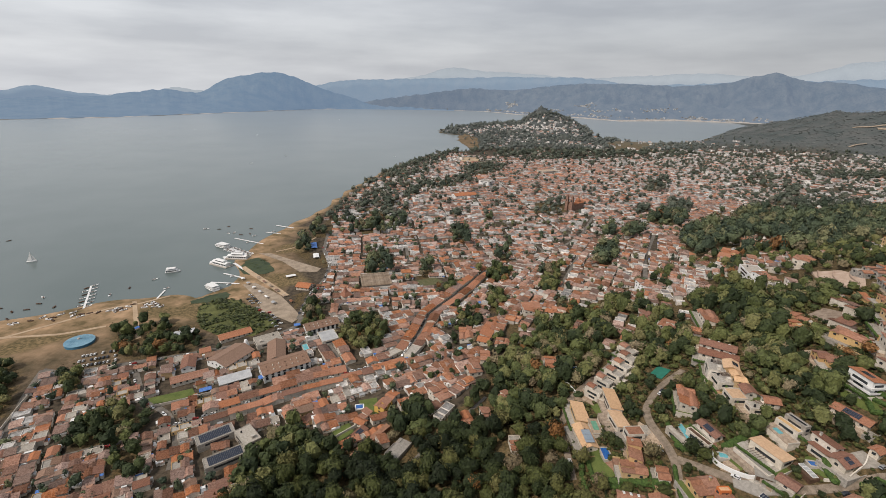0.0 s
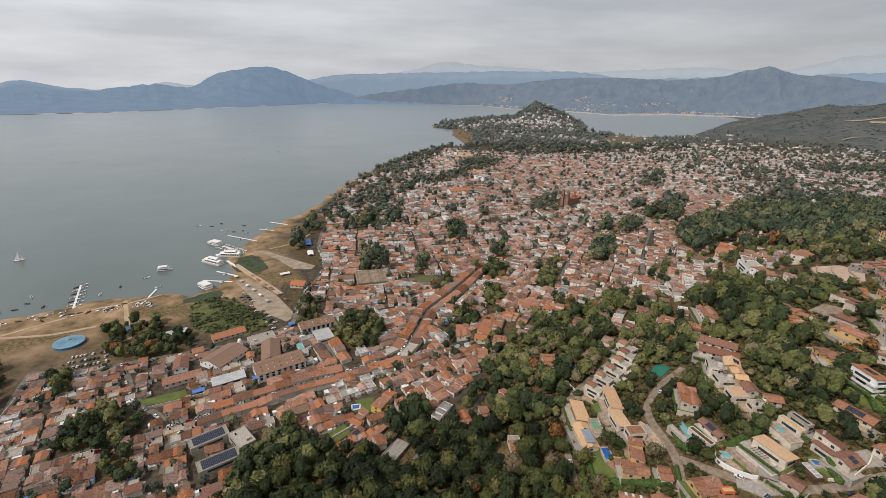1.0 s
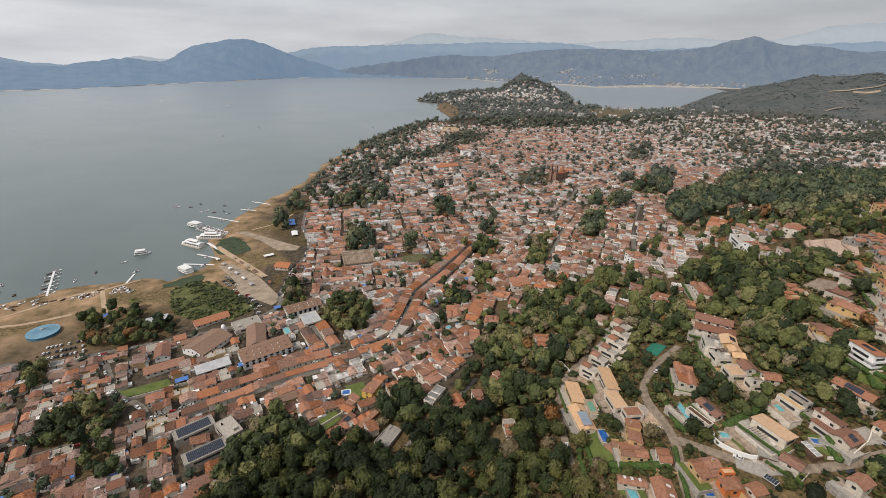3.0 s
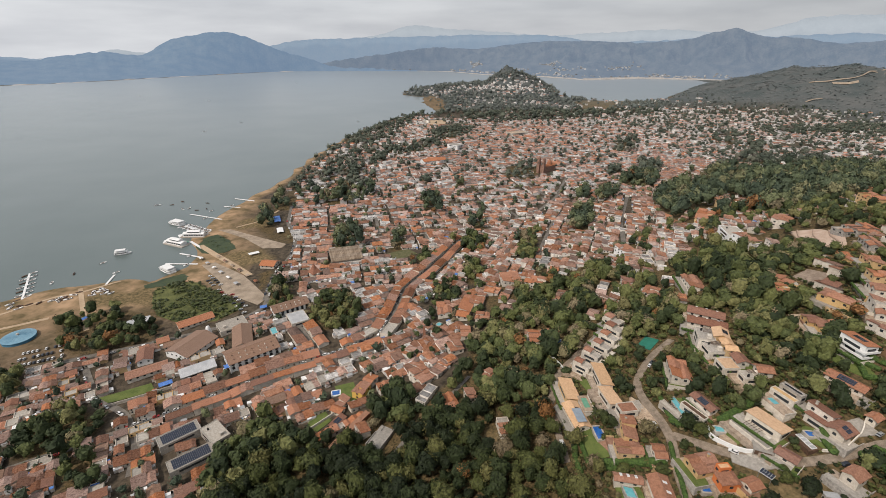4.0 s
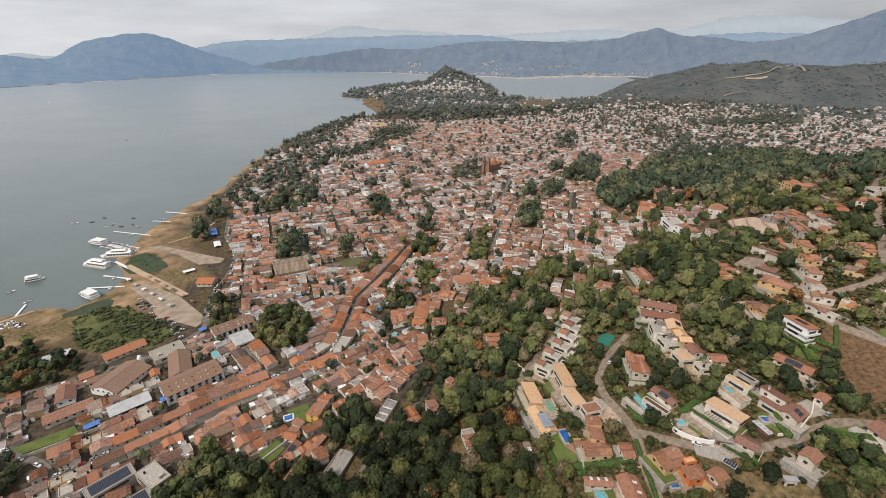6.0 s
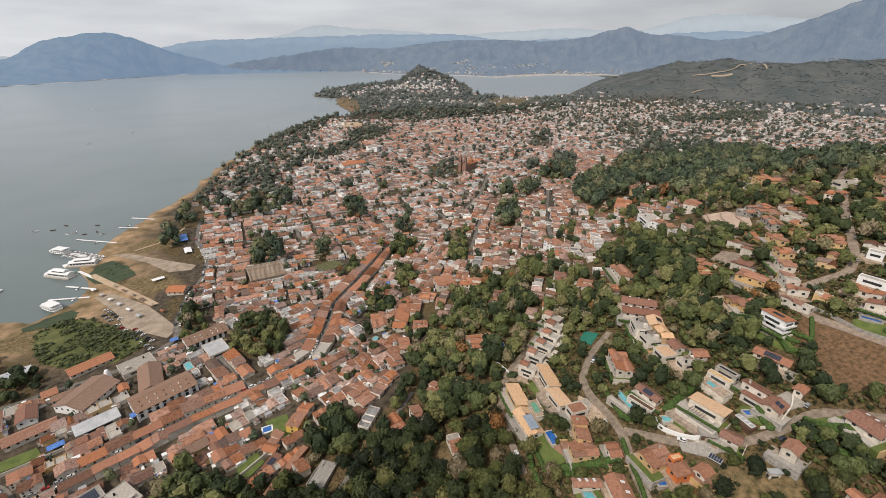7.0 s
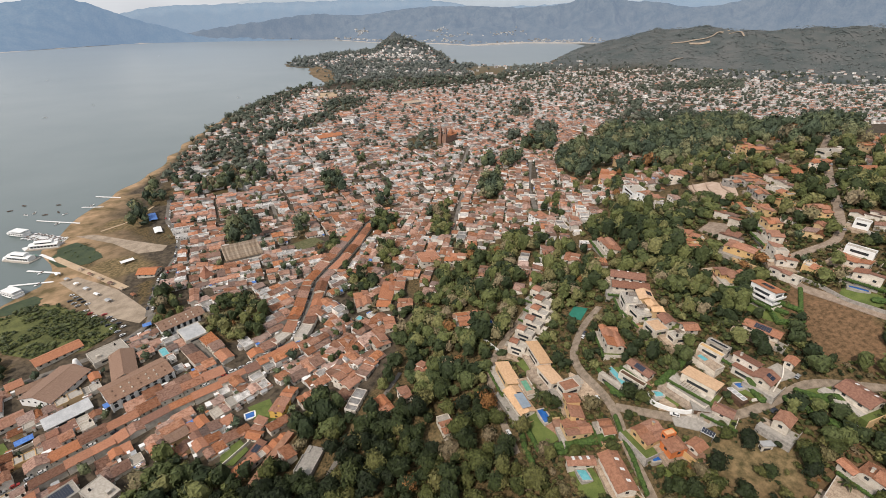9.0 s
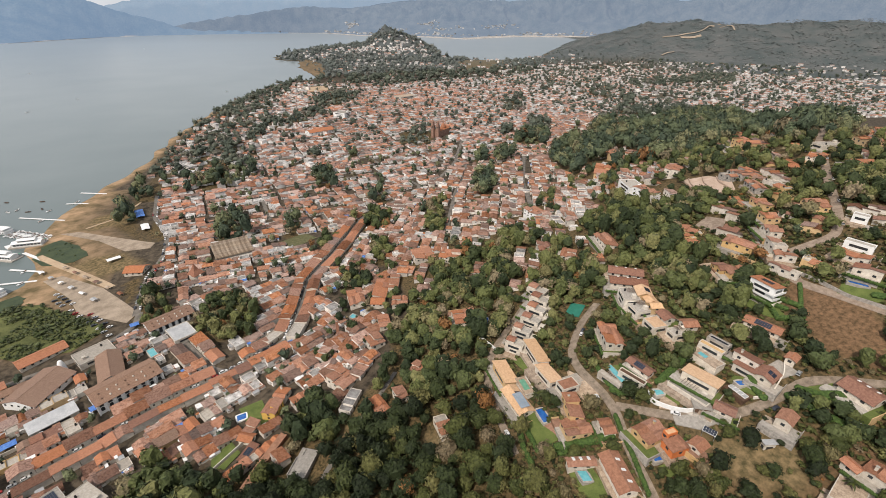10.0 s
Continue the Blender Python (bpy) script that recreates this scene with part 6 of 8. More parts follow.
        part("garden_wall", mesh_of("garden_wall", *joined([box_data(-w / 2 - e2 - 0.3, -d / 2 - e1 - 0.3, -6, w / 2 + e3, -d / 2 - e1, up + 0.9), box_data(-w / 2 - e2 - 0.3, -d / 2 - e1, -6, -w / 2 - e2, d / 2 + e3, up + 0.9)]), (WALL, STONE, WALL_OCHRE, WALL)[int(q * 4)]), None, root, "low garden wall")
    return root


def patch(name, pts, material, label, category, lift=0.45, depth=0.6, rim=None):
    """A level or sloping garden surface with a body under it, laid on the ground."""
    p = np.array(pts, float)
    lo, hi = p.min(0), p.max(0)
    RESERVED.append((*((lo + hi) / 2), *((hi - lo) / 2 * 0.88), 0))
    # finer outline with softened corners
    fine = []
    for a, b in zip(p, np.roll(p, -1, 0)):
        for k in np.linspace(0, 1, 7)[:-1]:
            fine.append(a + (b - a) * k)
    f = np.array(fine)
    c = f.mean(0)
    gzf = ground(f[:, 0], f[:, 1])
    z = gzf + lift if name == "lawn" or name == "paving" else np.full(len(f), gzf.max() + lift)
    zc = float(z.mean()) if name in ("lawn", "paving") else float(z[0])
    rings = [f + (c - f) * k for k in (0, 0.35, 0.7)]
    V = [(*q, zz) for q, zz in zip(f, z)]
    if name in ("lawn", "paving"):
        for r in rings[1:]:
            V += [(*q, zz) for q, zz in zip(r, ground(r[:, 0], r[:, 1]) + lift)]
        zc = float(ground(np.array([c[0]]), np.array([c[1]]))[0]) + lift
    else:
        for r in rings[1:]:
            V += [(*q, zc) for q in r]
    n = len(f)
    V.append((*c, zc))
    F = [(j * n + k, j * n + (k + 1) % n, (j + 1) * n + (k + 1) % n, (j + 1) * n + k) for j in range(2) for k in range(n)]
    F += [(2 * n + k, 2 * n + (k + 1) % n, 3 * n) for k in range(n)]
    low = len(V)
    V += [(*q, zz - depth - lift - 1.5) for q, zz in zip(f, gzf)]
    F += [(low + k, low + (k + 1) % n, (k + 1) % n, k) for k in range(n)]
    if rim is None:
        return tagged(new(name, mesh_of(name, V, F, material)), label, category)
    root = thing(name, pose(0, 0, 0), label, category)
    part("water_surface", mesh_of("water_surface", V, F, material), None, root)
    out = f + (f - c) / np.linalg.norm(f - c, axis=1, keepdims=True) * 0.9
    v2 = [(*q, zc + 0.12) for q in f] + [(*q, zc + 0.12) for q in out] + [(*q, zz - 2.5) for q, zz in zip(out, gzf)]
    f2 = [(k, (k + 1) % n, n + (k + 1) % n, n + k) for k in range(n)] + [(n + k, n + (k + 1) % n, 2 * n + (k + 1) % n, 2 * n + k) for k in range(n)]
    part("coping", mesh_of("coping", v2, f2, rim), None, root, "pale stone coping")
    return root


def wall_line(name, pts, height, thick, material, label, sink=2.5):
    p = np.array(pts, float)
    for a, b in zip(p, p[1:]) if thick > 2 else ():
        RESERVED.append((*((a + b) / 2), np.hypot(*(b - a)) / 2, thick / 2 + 1.5, math.degrees(math.atan2(b[1] - a[1], b[0] - a[0]))))
    seg = np.hypot(*np.diff(p, axis=0).T)
    s = np.r_[0, np.cumsum(seg)]
    u = np.linspace(0, s[-1], max(3, int(s[-1] / 3)))
    x, y = np.interp(u, s, p[:, 0]), np.interp(u, s, p[:, 1])
    tx, ty = np.gradient(x), np.gradient(y)
    n = np.hypot(tx, ty)
    nx, ny = -ty / n * thick / 2, tx / n * thick / 2
    z = ground(x, y)
    V = np.concatenate([np.stack(q, 1) for q in ((x - nx, y - ny, z - sink), (x - nx, y - ny, z + height), (x + nx, y + ny, z + height), (x + nx, y + ny, z - sink))])
    m = len(u)
    F = [(c * m + i, c * m + i + 1, (c + 1) * m + i + 1, (c + 1) * m + i) for c in range(3) for i in range(m - 1)] + [(0, m, 2 * m, 3 * m), (m - 1, 4 * m - 1, 3 * m - 1, 2 * m - 1)]
    return tagged(new(name, mesh_of(name, V, F, material)), label, "wall" if name != "hedge" else "hedge")


def hedge_line(pts, height, thick, label):
    """A clipped hedge with a rough leafy skin."""
    rng = np.random.default_rng(int(abs(pts[0][0]) * 10))
    p = np.array(pts, float)
    seg = np.hypot(*np.diff(p, axis=0).T)
    s = np.r_[0, np.cumsum(seg)]
    u = np.arange(0, s[-1], 0.9)
    x, y = np.interp(u, s, p[:, 0]), np.interp(u, s, p[:, 1])
    z = ground(x, y)
    V, F, n = [], [], 0
    for a, b, c in zip(x, y, z):
        v = ICO2[0] * (1 + rng.uniform(-0.18, 0.18, (len(ICO2[0]), 1))) * np.array([thick * 0.75, thick * 0.75, height * 0.62])
        V.append(v + np.array([a, b, c + height * 0.5]))
        F.append(ICO2[1] + n)
        n += len(v)
    tagged(new("hedge", mesh_of("hedge", np.concatenate(V), np.concatenate(F).tolist(), HEDGE)), label, "hedge")


villa(-53.6, 261.0, 35, 34.0, 4.6, 3.0, "gable", WALL, TILE_ORANGE, "long low building with a red tile roof along the lane")
villa(109.5, 244.8, 87, 19.5, 7.0, 6, "shed", WALL, TILE_TAN, "two-storey white villa with a pale tan tile roof")
villa(107.8, 227.4, 95, 14.2, 7.7, 4.6, "shed", WALL, TILE_TAN, "white villa wing with a pale tan tile roof")
villa(111.8, 214.9, 4, 9.8, 7.0, 5.5, "flat", WALL, TILE, "white terraced villa block with a flat roof")
villa(88.8, 241.7, 89, 17.9, 7.7, 5, "shed", WALL_OCHRE, TILE_TAN, "long villa with a pale tan tile roof")
villa(86.5, 221.1, 95, 18.7, 8.2, 5, "gable", WALL, TILE_TAN, "villa with a tan roof and solar panels", "solar")
villa(107.6, 202.8, 75, 15.2, 6.7, 6.4, "gable", WALL_OCHRE, TILE, "long ochre villa wing with a terracotta roof", "chimney")
villa(103.2, 192.3, 172, 12.1, 9.6, 5.8, "gable", WALL_OCHRE, TILE, "ochre villa with terracotta roofs above the lawn")
villa(115.7, 186.1, 80, 8.5, 5.5, 3.5, "gable", WALL, TILE, "small terracotta-roofed gatehouse beside the lane")
villa(148.0, 231.9, 70, 18.6, 9.5, 6.5, "gable", WALL, TILE_ORANGE, "white two-storey house with a bright orange tile roof")
villa(148.3, 205.9, 105, 12.7, 5.3, 4.6, "gable", WALL, TILE_BROWN, "modern villa with a brown roof and solar panels", "solar_back")
villa(141.3, 202.7, 112, 14.1, 3.3, 3.6, "flat", WALL, WOOD, "dark timber terrace roof beside the villa")
villa(132.6, 206.9, 107, 15.6, 3.4, 3, "flat", CONCRETE, CONCRETE, "long grey pool house with a flat roof")
villa(166.9, 185.3, 113, 16.3, 9.0, 5, "shed", WALL, TILE_TAN, "large white modern villa with a tan monopitch roof")
villa(159.6, 183.4, 108, 19.5, 9.0, 2.2, "flat", WALL, CONCRETE, "white villa terrace block with a grey roof deck")
villa(130.5, 174.6, 7, 13.0, 9.9, 5, "gable", WALL_OCHRE, TILE, "terracotta-roofed villa with a clipped hedge", "chimney")
villa(135.6, 164.6, 177, 8.6, 7.0, 5.6, "gable", WALL_ORANGE, TILE, "bright orange villa wing with tile roofs")
villa(136.0, 169.2, 1, 5.6, 3.0, 6.6, "flat", WALL_ORANGE, TILE_TAN, "bright orange stair tower between two villa wings")
villa(144.5, 160.9, 13, 6.0, 5.3, 3.2, "gable", WALL, TILE, "low garden house with a terracotta roof")
villa(107.9, 165.5, 81, 18.9, 8.4, 5.5, "gable", WALL, TILE, "long white villa with a terracotta roof and skylights", "skylight")
villa(96.8, 177.1, 165, 12.1, 3.7, 4, "gable", WALL, TILE, "low villa wing with a terracotta roof", "skylight")
villa(211.5, 195.1, 114, 16.2, 6.7, 4.5, "gable", WALL, TILE_ORANGE, "long villa with an orange roof and solar panels", "solar_back")
villa(192.0, 184.1, 106, 11.7, 5.9, 4.6, "gable", WALL, TILE_BROWN, "white villa with a dark brown tile roof", "chimney")
villa(191.3, 173.1, 18, 8.8, 8.1, 4.6, "gable", WALL, TILE_BROWN, "white villa with brown roof and solar panels", "solar")
villa(186.6, 180.4, 107, 9.7, 3.8, 3.6, "shed", WALL, TILE_BROWN, "brown-tiled veranda of the white villa")
villa(185.9, 196.7, 107, 11.0, 4.0, 6, "flat", CONCRETE, SOLAR, "modern villa roofed with dark solar panels")
villa(181.8, 196.4, 108, 12.1, 3.4, 4.8, "flat", WALL, WALL_OCHRE, "ochre roof terrace of the modern villa")
villa(173.8, 251.1, 68, 14.2, 9.6, 7, "flat", WALL, CONCRETE, "white modern house with stepped flat roofs")
villa(172.9, 239.9, 86, 11.2, 10.3, 5, "flat", WALL, CONCRETE, "white flat-roofed house on the wooded slope")
villa(182.2, 249.4, 65, 9.3, 7.8, 7, "gable", WALL_OCHRE, TILE_TAN, "tan-roofed house with one solar panel", "solar")
villa(180.5, 238.9, 75, 11.9, 6.4, 6.5, "gable", WALL_OCHRE, TILE_TAN, "tan-roofed house on the slope")
villa(171.3, 224.9, 87, 9.9, 9.0, 5, "flat", WALL, TILE_TAN, "flat tan-paved roof of a terraced house")
villa(178.9, 226.0, 84, 7.2, 6.5, 6, "gable", WALL, TILE_BROWN, "brown-tiled house among the garden trees")
villa(177.0, 213.6, 176, 10.5, 6.7, 4, "flat", WALL, CONCRETE, "white terraced house with a flat grey roof")
villa(184.7, 215.4, 166, 7.3, 6.3, 5, "gable", WALL, TILE, "small house with a faded red tile roof")
villa(187.9, 273.9, 147, 20.7, 8.7, 7, "gable", WALL, TILE_BROWN, "row of terraced houses with weathered brown roofs", "skylight")
villa(183.1, 264.6, 151, 21.8, 8.1, 6, "gable", WALL, TILE_BROWN, "lower row of terraced houses with brown roofs", "skylight")
villa(137.5, 296.1, 122, 13.2, 7.5, 7.0, "flat", WALL, TILE, "white stepped apartment block with small red roofs", "stepped")
villa(133.5, 285.2, 124, 12.5, 7.0, 7.0, "flat", WALL, TILE_BROWN, "white stepped apartment block with small red roofs", "stepped")
villa(126.7, 277.5, 126, 12.0, 6.6, 7.0, "flat", WALL, TILE, "white stepped apartment block with small red roofs", "stepped")
villa(119.2, 270.5, 128, 11.7, 6.3, 7.0, "flat", WALL, TILE_BROWN, "white stepped apartment block with small red roofs", "stepped")
villa(110.8, 265.1, 130, 11.4, 6.0, 7.0, "flat", WALL, TILE, "white stepped apartment block with small red roofs", "stepped")
villa(102.2, 257.2, 132, 11.0, 5.6, 7.0, "flat", WALL, TILE_BROWN, "white stepped apartment block with small red roofs", "stepped")
villa(230.9, 213.2, 96, 13.8, 8.3, 8, "shed", WHITE, TILE_ORANGE, "white modern house with broad balconies and red roof", "solar")
villa(228.9, 240.9, 75, 9.7, 7.1, 4, "gable", WALL_OCHRE, TILE_BROWN, "brown-roofed ochre house by a pool")
villa(231.6, 233.0, 159, 10.5, 7.8, 5, "gable", WALL_OCHRE, TILE, "ochre house with a terracotta roof")
villa(237.0, 276.0, 91, 14.4, 9.4, 6, "gable", WALL_OCHRE, TILE_ORANGE, "orange-tiled villa on the wooded spur")
villa(252.7, 251.7, 114, 17.4, 11.0, 6, "gable", WALL_OCHRE, TILE, "large villa with a terracotta roof and pergola")
villa(263.8, 237.6, 61, 11.6, 7.6, 6, "gable", WALL, TILE, "white villa with a terracotta hipped roof")
villa(259.6, 227.8, 140, 10.4, 6.1, 4, "gable", WALL, TILE, "long low house with a terracotta roof")
villa(250.3, 219.2, 103, 15.8, 4.4, 4, "gable", WALL, TILE_BROWN, "long brown-roofed house behind a wall")
villa(298.8, 279.8, 70, 14.2, 8.8, 5.5, "gable", WALL_OCHRE, TILE, "terracotta-roofed house on the spur")
villa(286.3, 263.0, 68, 10.3, 9.2, 5.5, "gable", WALL_OCHRE, TILE_ORANGE, "tall house with a bright orange tile roof")
villa(274.9, 251.0, 65, 12.2, 7.6, 5.5, "gable", WALL, TILE, "brown-red tiled house above the street")
villa(315.4, 257.6, 163, 10.7, 9.6, 6, "gable", WALL_OCHRE, TILE, "stepped villa with terracotta roofs")
villa(313.3, 252.2, 150, 9.2, 7.3, 4, "gable", WALL_OCHRE, TILE, "lower wing of the stepped villa")
villa(433.2, 307.1, 65, 15.9, 15.6, 6, "gable", WALL_OCHRE, TILE_ORANGE, "orange-roofed house high on the ridge")
villa(382.9, 278.5, 161, 14.8, 11.0, 5, "gable", WALL, TILE_ORANGE, "orange-roofed house with solar panels", "solar")
villa(324.9, 389.7, 37, 18.1, 12.5, 7, "gable", WALL, TILE, "white villa with a terracotta roof on a knoll")
villa(327.0, 334.0, 85, 12.8, 8.1, 5, "gable", STONE, TILE, "stone house with terracotta roof above the terraces")
villa(333.2, 331.4, 83, 16.9, 6.9, 5, "gable", STONE, TILE, "stone house with pinkish roof above the terraces")
villa(341.4, 329.3, 81, 12.8, 9.3, 5, "gable", STONE, TILE_ORANGE, "orange-tiled house on the stone terraces")
villa(318.9, 303.0, 65, 18.4, 8.3, 5, "gable", STONE, TILE, "brown-tiled stone house beside the lane")
villa(284.3, 392.7, 77, 24.1, 15.4, 7, "flat", WHITE, CONCRETE, "white modern villa with flat roofs")
villa(280.9, 370.4, 94, 22.2, 10.3, 5, "gable", WHITE, TILE, "white villa wing with a tiled roof")
villa(207.2, 320.7, 76, 21.2, 11.4, 5, "gable", WALL, TILE, "white house with terracotta roof in the trees")
villa(180.0, 327.3, 51, 12.7, 10.6, 4.5, "gable", WALL, TILE, "terracotta-roofed house in the woodland")
villa(311.7, 473.7, 51, 30.9, 15.9, 7, "gable", WALL_OCHRE, TILE_ORANGE, "bright yellow house above the woodland")
villa(364.1, 512.9, 76, 41.8, 13.3, 5, "gable", WALL_OCHRE, TILE, "rust-roofed house in the trees")
villa(407.0, 387.9, 75, 29.8, 15.5, 6, "gable", WALL_OCHRE, TILE_ORANGE, "yellow house with orange tiled roofs")
villa(386.0, 311.5, 21, 19.1, 9.9, 4, "gable", WALL, TILE_ORANGE, "red-roofed house beside the hill road")
villa(416.2, 324.9, 172, 22.5, 11.4, 4, "flat", WALL, CONCRETE, "white roadside building with a flat roof")
villa(282.8, 207.7, 106, 15.4, 6.0, 4.5, "gable", WALL, TILE_ORANGE, "long house with an orange tile roof")
villa(292.5, 211.7, 111, 13.8, 5.4, 4.5, "flat", WHITE, CONCRETE, "long white house with a flat roof")
villa(277.8, 195.5, 113, 12.7, 6.4, 4.5, "gable", WALL, TILE_BROWN, "long house with a brown tile roof")
villa(315.6, 229.0, 114, 7.9, 5.7, 5, "flat", WHITE, CONCRETE, "white modern house with flat roofs")
villa(216.5, 148.5, 93, 13.4, 11.2, 5, "gable", WALL, TILE_BROWN, "large villa with weathered brown tile roofs", "skylight")
villa(181.4, 153.0, 20, 8.1, 6.2, 6, "gable", WALL, TILE, "white villa with stepped terracotta roofs")
villa(169.4, 149.1, 165, 4.9, 2.2, 2.6, "shed", WALL, METAL_ROOF, "small shed with a pale metal roof")
villa(188.0, 128.8, 87, 5.6, 3.9, 4, "gable", WALL, TILE_ORANGE, "orange-roofed house in the dry garden")
villa(207.2, 174.4, 19, 5.2, 3.9, 3.5, "gable", WALL, TILE_ORANGE, "small outbuilding with an orange roof")
villa(165.1, 168.8, 122, 7.8, 5.7, 3, "gable", WALL, TILE_BROWN, "low outbuilding with a brown tile roof")
villa(47.4, 228.2, 94, 13.5, 7.0, 4, "gable", WALL, TILE, "small terracotta-roofed house in a clearing")
villa(17.8, 261.5, 110, 12.5, 8.4, 4.5, "gable", WALL, TILE_ORANGE, "orange-roofed house in the woodland")
villa(32.0, 263.2, 103, 9.7, 6.5, 4.5, "gable", WALL, TILE, "pink-tiled house in the woodland")
villa(46.5, 276.4, 44, 11.6, 8.9, 4.5, "gable", WALL, TILE, "brick-red roofed house under trees")
villa(1.0, 296.7, 125, 16.2, 13.3, 5, "gable", WALL, TILE, "white house with several terracotta roofs")
villa(-24.3, 294.0, 26, 15.0, 8.1, 4, "gable", WALL, TILE_ORANGE, "house with a bright orange tile roof")
villa(23.5, 389.6, 91, 22.0, 12.4, 5, "gable", WALL, TILE, "terracotta-roofed house by the round pool")
villa(44.0, 386.0, 70, 37.8, 10.6, 5, "gable", WALL, TILE_ORANGE, "long house with orange-red tile roof")
villa(57.5, 394.8, 71, 23.1, 7.6, 5, "gable", WALL, TILE, "terracotta-roofed house at the wood edge")
villa(54.9, 363.1, 75, 11.9, 11.6, 4, "gable", WALL, TILE, "low house with a terracotta tile roof")
villa(38.0, 344.3, 87, 16.0, 7.8, 4, "gable", WALL, TILE, "small house with a terracotta tile roof")
villa(88.9, 308.5, 174, 15.2, 13.6, 4.5, "gable", WALL, TILE_ORANGE, "red-tiled house in the woodland")
villa(27.3, 323.6, 104, 12.2, 10.7, 5, "gable", WALL, TILE, "white-walled house with a pink tile roof")
villa(92.4, 427.6, 2, 18.5, 17.1, 5, "gable", WALL, TILE, "terracotta-roofed house above the wood")
villa(112.7, 406.8, 150, 18.5, 15.4, 6.5, "gable", WALL, TILE_ORANGE, "orange two-storey building at the wood edge")
villa(173.7, 351.3, 74, 15.4, 10.8, 4.5, "gable", WALL, TILE_BROWN, "brown-roofed house in the trees")
villa(-169.8, 521.2, 167, 16.8, 14.4, 4, "gable", WALL, TILE_ORANGE, "lakeside restaurant with a bright red roof")
villa(-139.9, 352.7, 34, 39.9, 20.6, 7, "gable", WHITE, TILE_HALL, "large white arcaded hotel with a terracotta roof", "arcade")
villa(-194.6, 368.0, 65, 31.9, 24.1, 5, "gable", WHITE, TILE_HALL, "large white hall with a broad brown tile roof")
villa(-207.9, 407.6, 37, 29.7, 11.5, 3.5, "gable", WALL, TILE_ORANGE, "long red-roofed building beside the reeds")
villa(-170.4, 396.3, 34, 24.1, 17.3, 4, "flat", WALL, CONCRETE, "grey flat-roofed building round a court")
villa(-154.9, 375.9, 109, 32.5, 15.1, 4.5, "gable", WALL, TILE_HALL, "big market hall with a terracotta roof")
villa(-161.5, 266.8, 38, 25.3, 11.2, 6, "flat", CONCRETE, SOLAR, "modern grey building with a solar-panelled roof")
villa(-137.7, 266.0, 135, 19.4, 11.7, 6, "flat", CONCRETE, CONCRETE, "modern grey building with a flat concrete roof")
villa(-145.4, 247.2, 36, 26.9, 10.6, 5, "flat", CONCRETE, SOLAR, "long modern building with rooftop solar panels")
villa(-111.9, 399.7, 119, 20.3, 16.4, 4.5, "flat", WALL, METAL_ROOF, "plain white flat-roofed hall beside the garden")
villa(-123.5, 419.4, 32, 33.2, 14.9, 6, "gable", WHITE, TILE_HALL, "white two-storey building with a terracotta roof", "arcade")
villa(-177.3, 336.4, 32, 25.3, 9.4, 4, "shed", WALL, METAL_ROOF, "long shed with a grey sheet roof")
villa(-217.3, 338.1, 31, 28.3, 10.1, 4, "gable", WALL, TILE, "long low building with a tile roof")
villa(-228.0, 356.8, 113, 16.8, 10.9, 4.5, "gable", WHITE, TILE_BROWN, "white-panelled building with a brown roof")
villa(45.4, 1011.4, 22, 52.0, 24.0, 7, "gable", WHITE, TILE_ORANGE, "large civic building with bright orange roofs")
villa(105.0, 1131.4, 139, 29.8, 26.1, 11, "flat", WHITE, CONCRETE, "tall white building above the town")
villa(293.0, 1308.8, 24, 52.0, 28.0, 7, "flat", WALL, PAVING, "large pale flat-roofed market hall")
villa(207.1, 427.0, 98, 20.5, 15.2, 6, "gable", WHITE, TILE, "white house group with terracotta roofs")

# gardens, pools and walls of the villas
patch("lawn", [(84, 214), (93, 215), (95, 193), (84, 192)], LAWN, "green mown lawn beside the ochre villa", "lawn")
patch("pool", [(92.5, 212), (96.5, 212), (96.5, 203.5), (92.5, 203.5)], POOL, "deep blue swimming pool set in the lawn", "pool", rim=CONCRETE)
patch("lawn", [(139.5, 216), (143, 214), (143, 199), (139.5, 203)], LAWN, "narrow lawn beside the long pool", "lawn")
patch("pool", [(136, 216.5), (139, 216.5), (139, 203), (136, 203)], POOL_PALE, "long pale turquoise lap pool", "pool", rim=CONCRETE)
patch("pool", [(146, 192.5), (150, 191), (149, 188.5), (145, 189)], POOL_PALE, "small turquoise pool behind a white wall", "pool", rim=CONCRETE)
patch("lawn", [(151, 190), (154.5, 182), (151, 181), (149, 187.5)], LAWN, "triangular lawn above the white wall", "lawn")
patch("pool", [(125, 167), (129, 166.5), (129, 163), (125, 163.5)], POOL, "small blue pool behind the orange villa", "pool", rim=CONCRETE)
patch("pool", [(94, 175.5), (98, 174), (98, 169), (94, 170)], POOL_PALE, "grey-blue pool in a lawn", "pool", rim=STONE)
patch("lawn", [(91, 179), (101, 176.5), (102, 161), (91, 162)], LAWN, "green lawn round the grey-blue pool", "lawn", lift=0.3)
patch("lawn", [(181, 182), (185, 178), (186, 171), (182, 168.5), (177, 176)], LAWN, "lawn with a clipped bush behind the brown villa", "lawn")
patch("pool", [(229.5, 212), (231, 206), (228.5, 205), (227.5, 211.5)], POOL, "blue pool below the white modern house", "pool", rim=CONCRETE)
patch("paving", [(208, 153), (213, 152), (214, 140), (207, 140)], WHITE, "white paved terrace round a pool", "terrace", lift=0.5)
patch("pool", [(209, 149), (211.5, 149), (211.5, 141.5), (209, 141.5)], POOL, "long blue pool on a white terrace", "pool", lift=0.75, rim=WHITE)
patch("lawn", [(202, 162), (213, 158), (208, 153), (200, 155)], LAWN, "small lawn beside the bend of the road", "lawn")
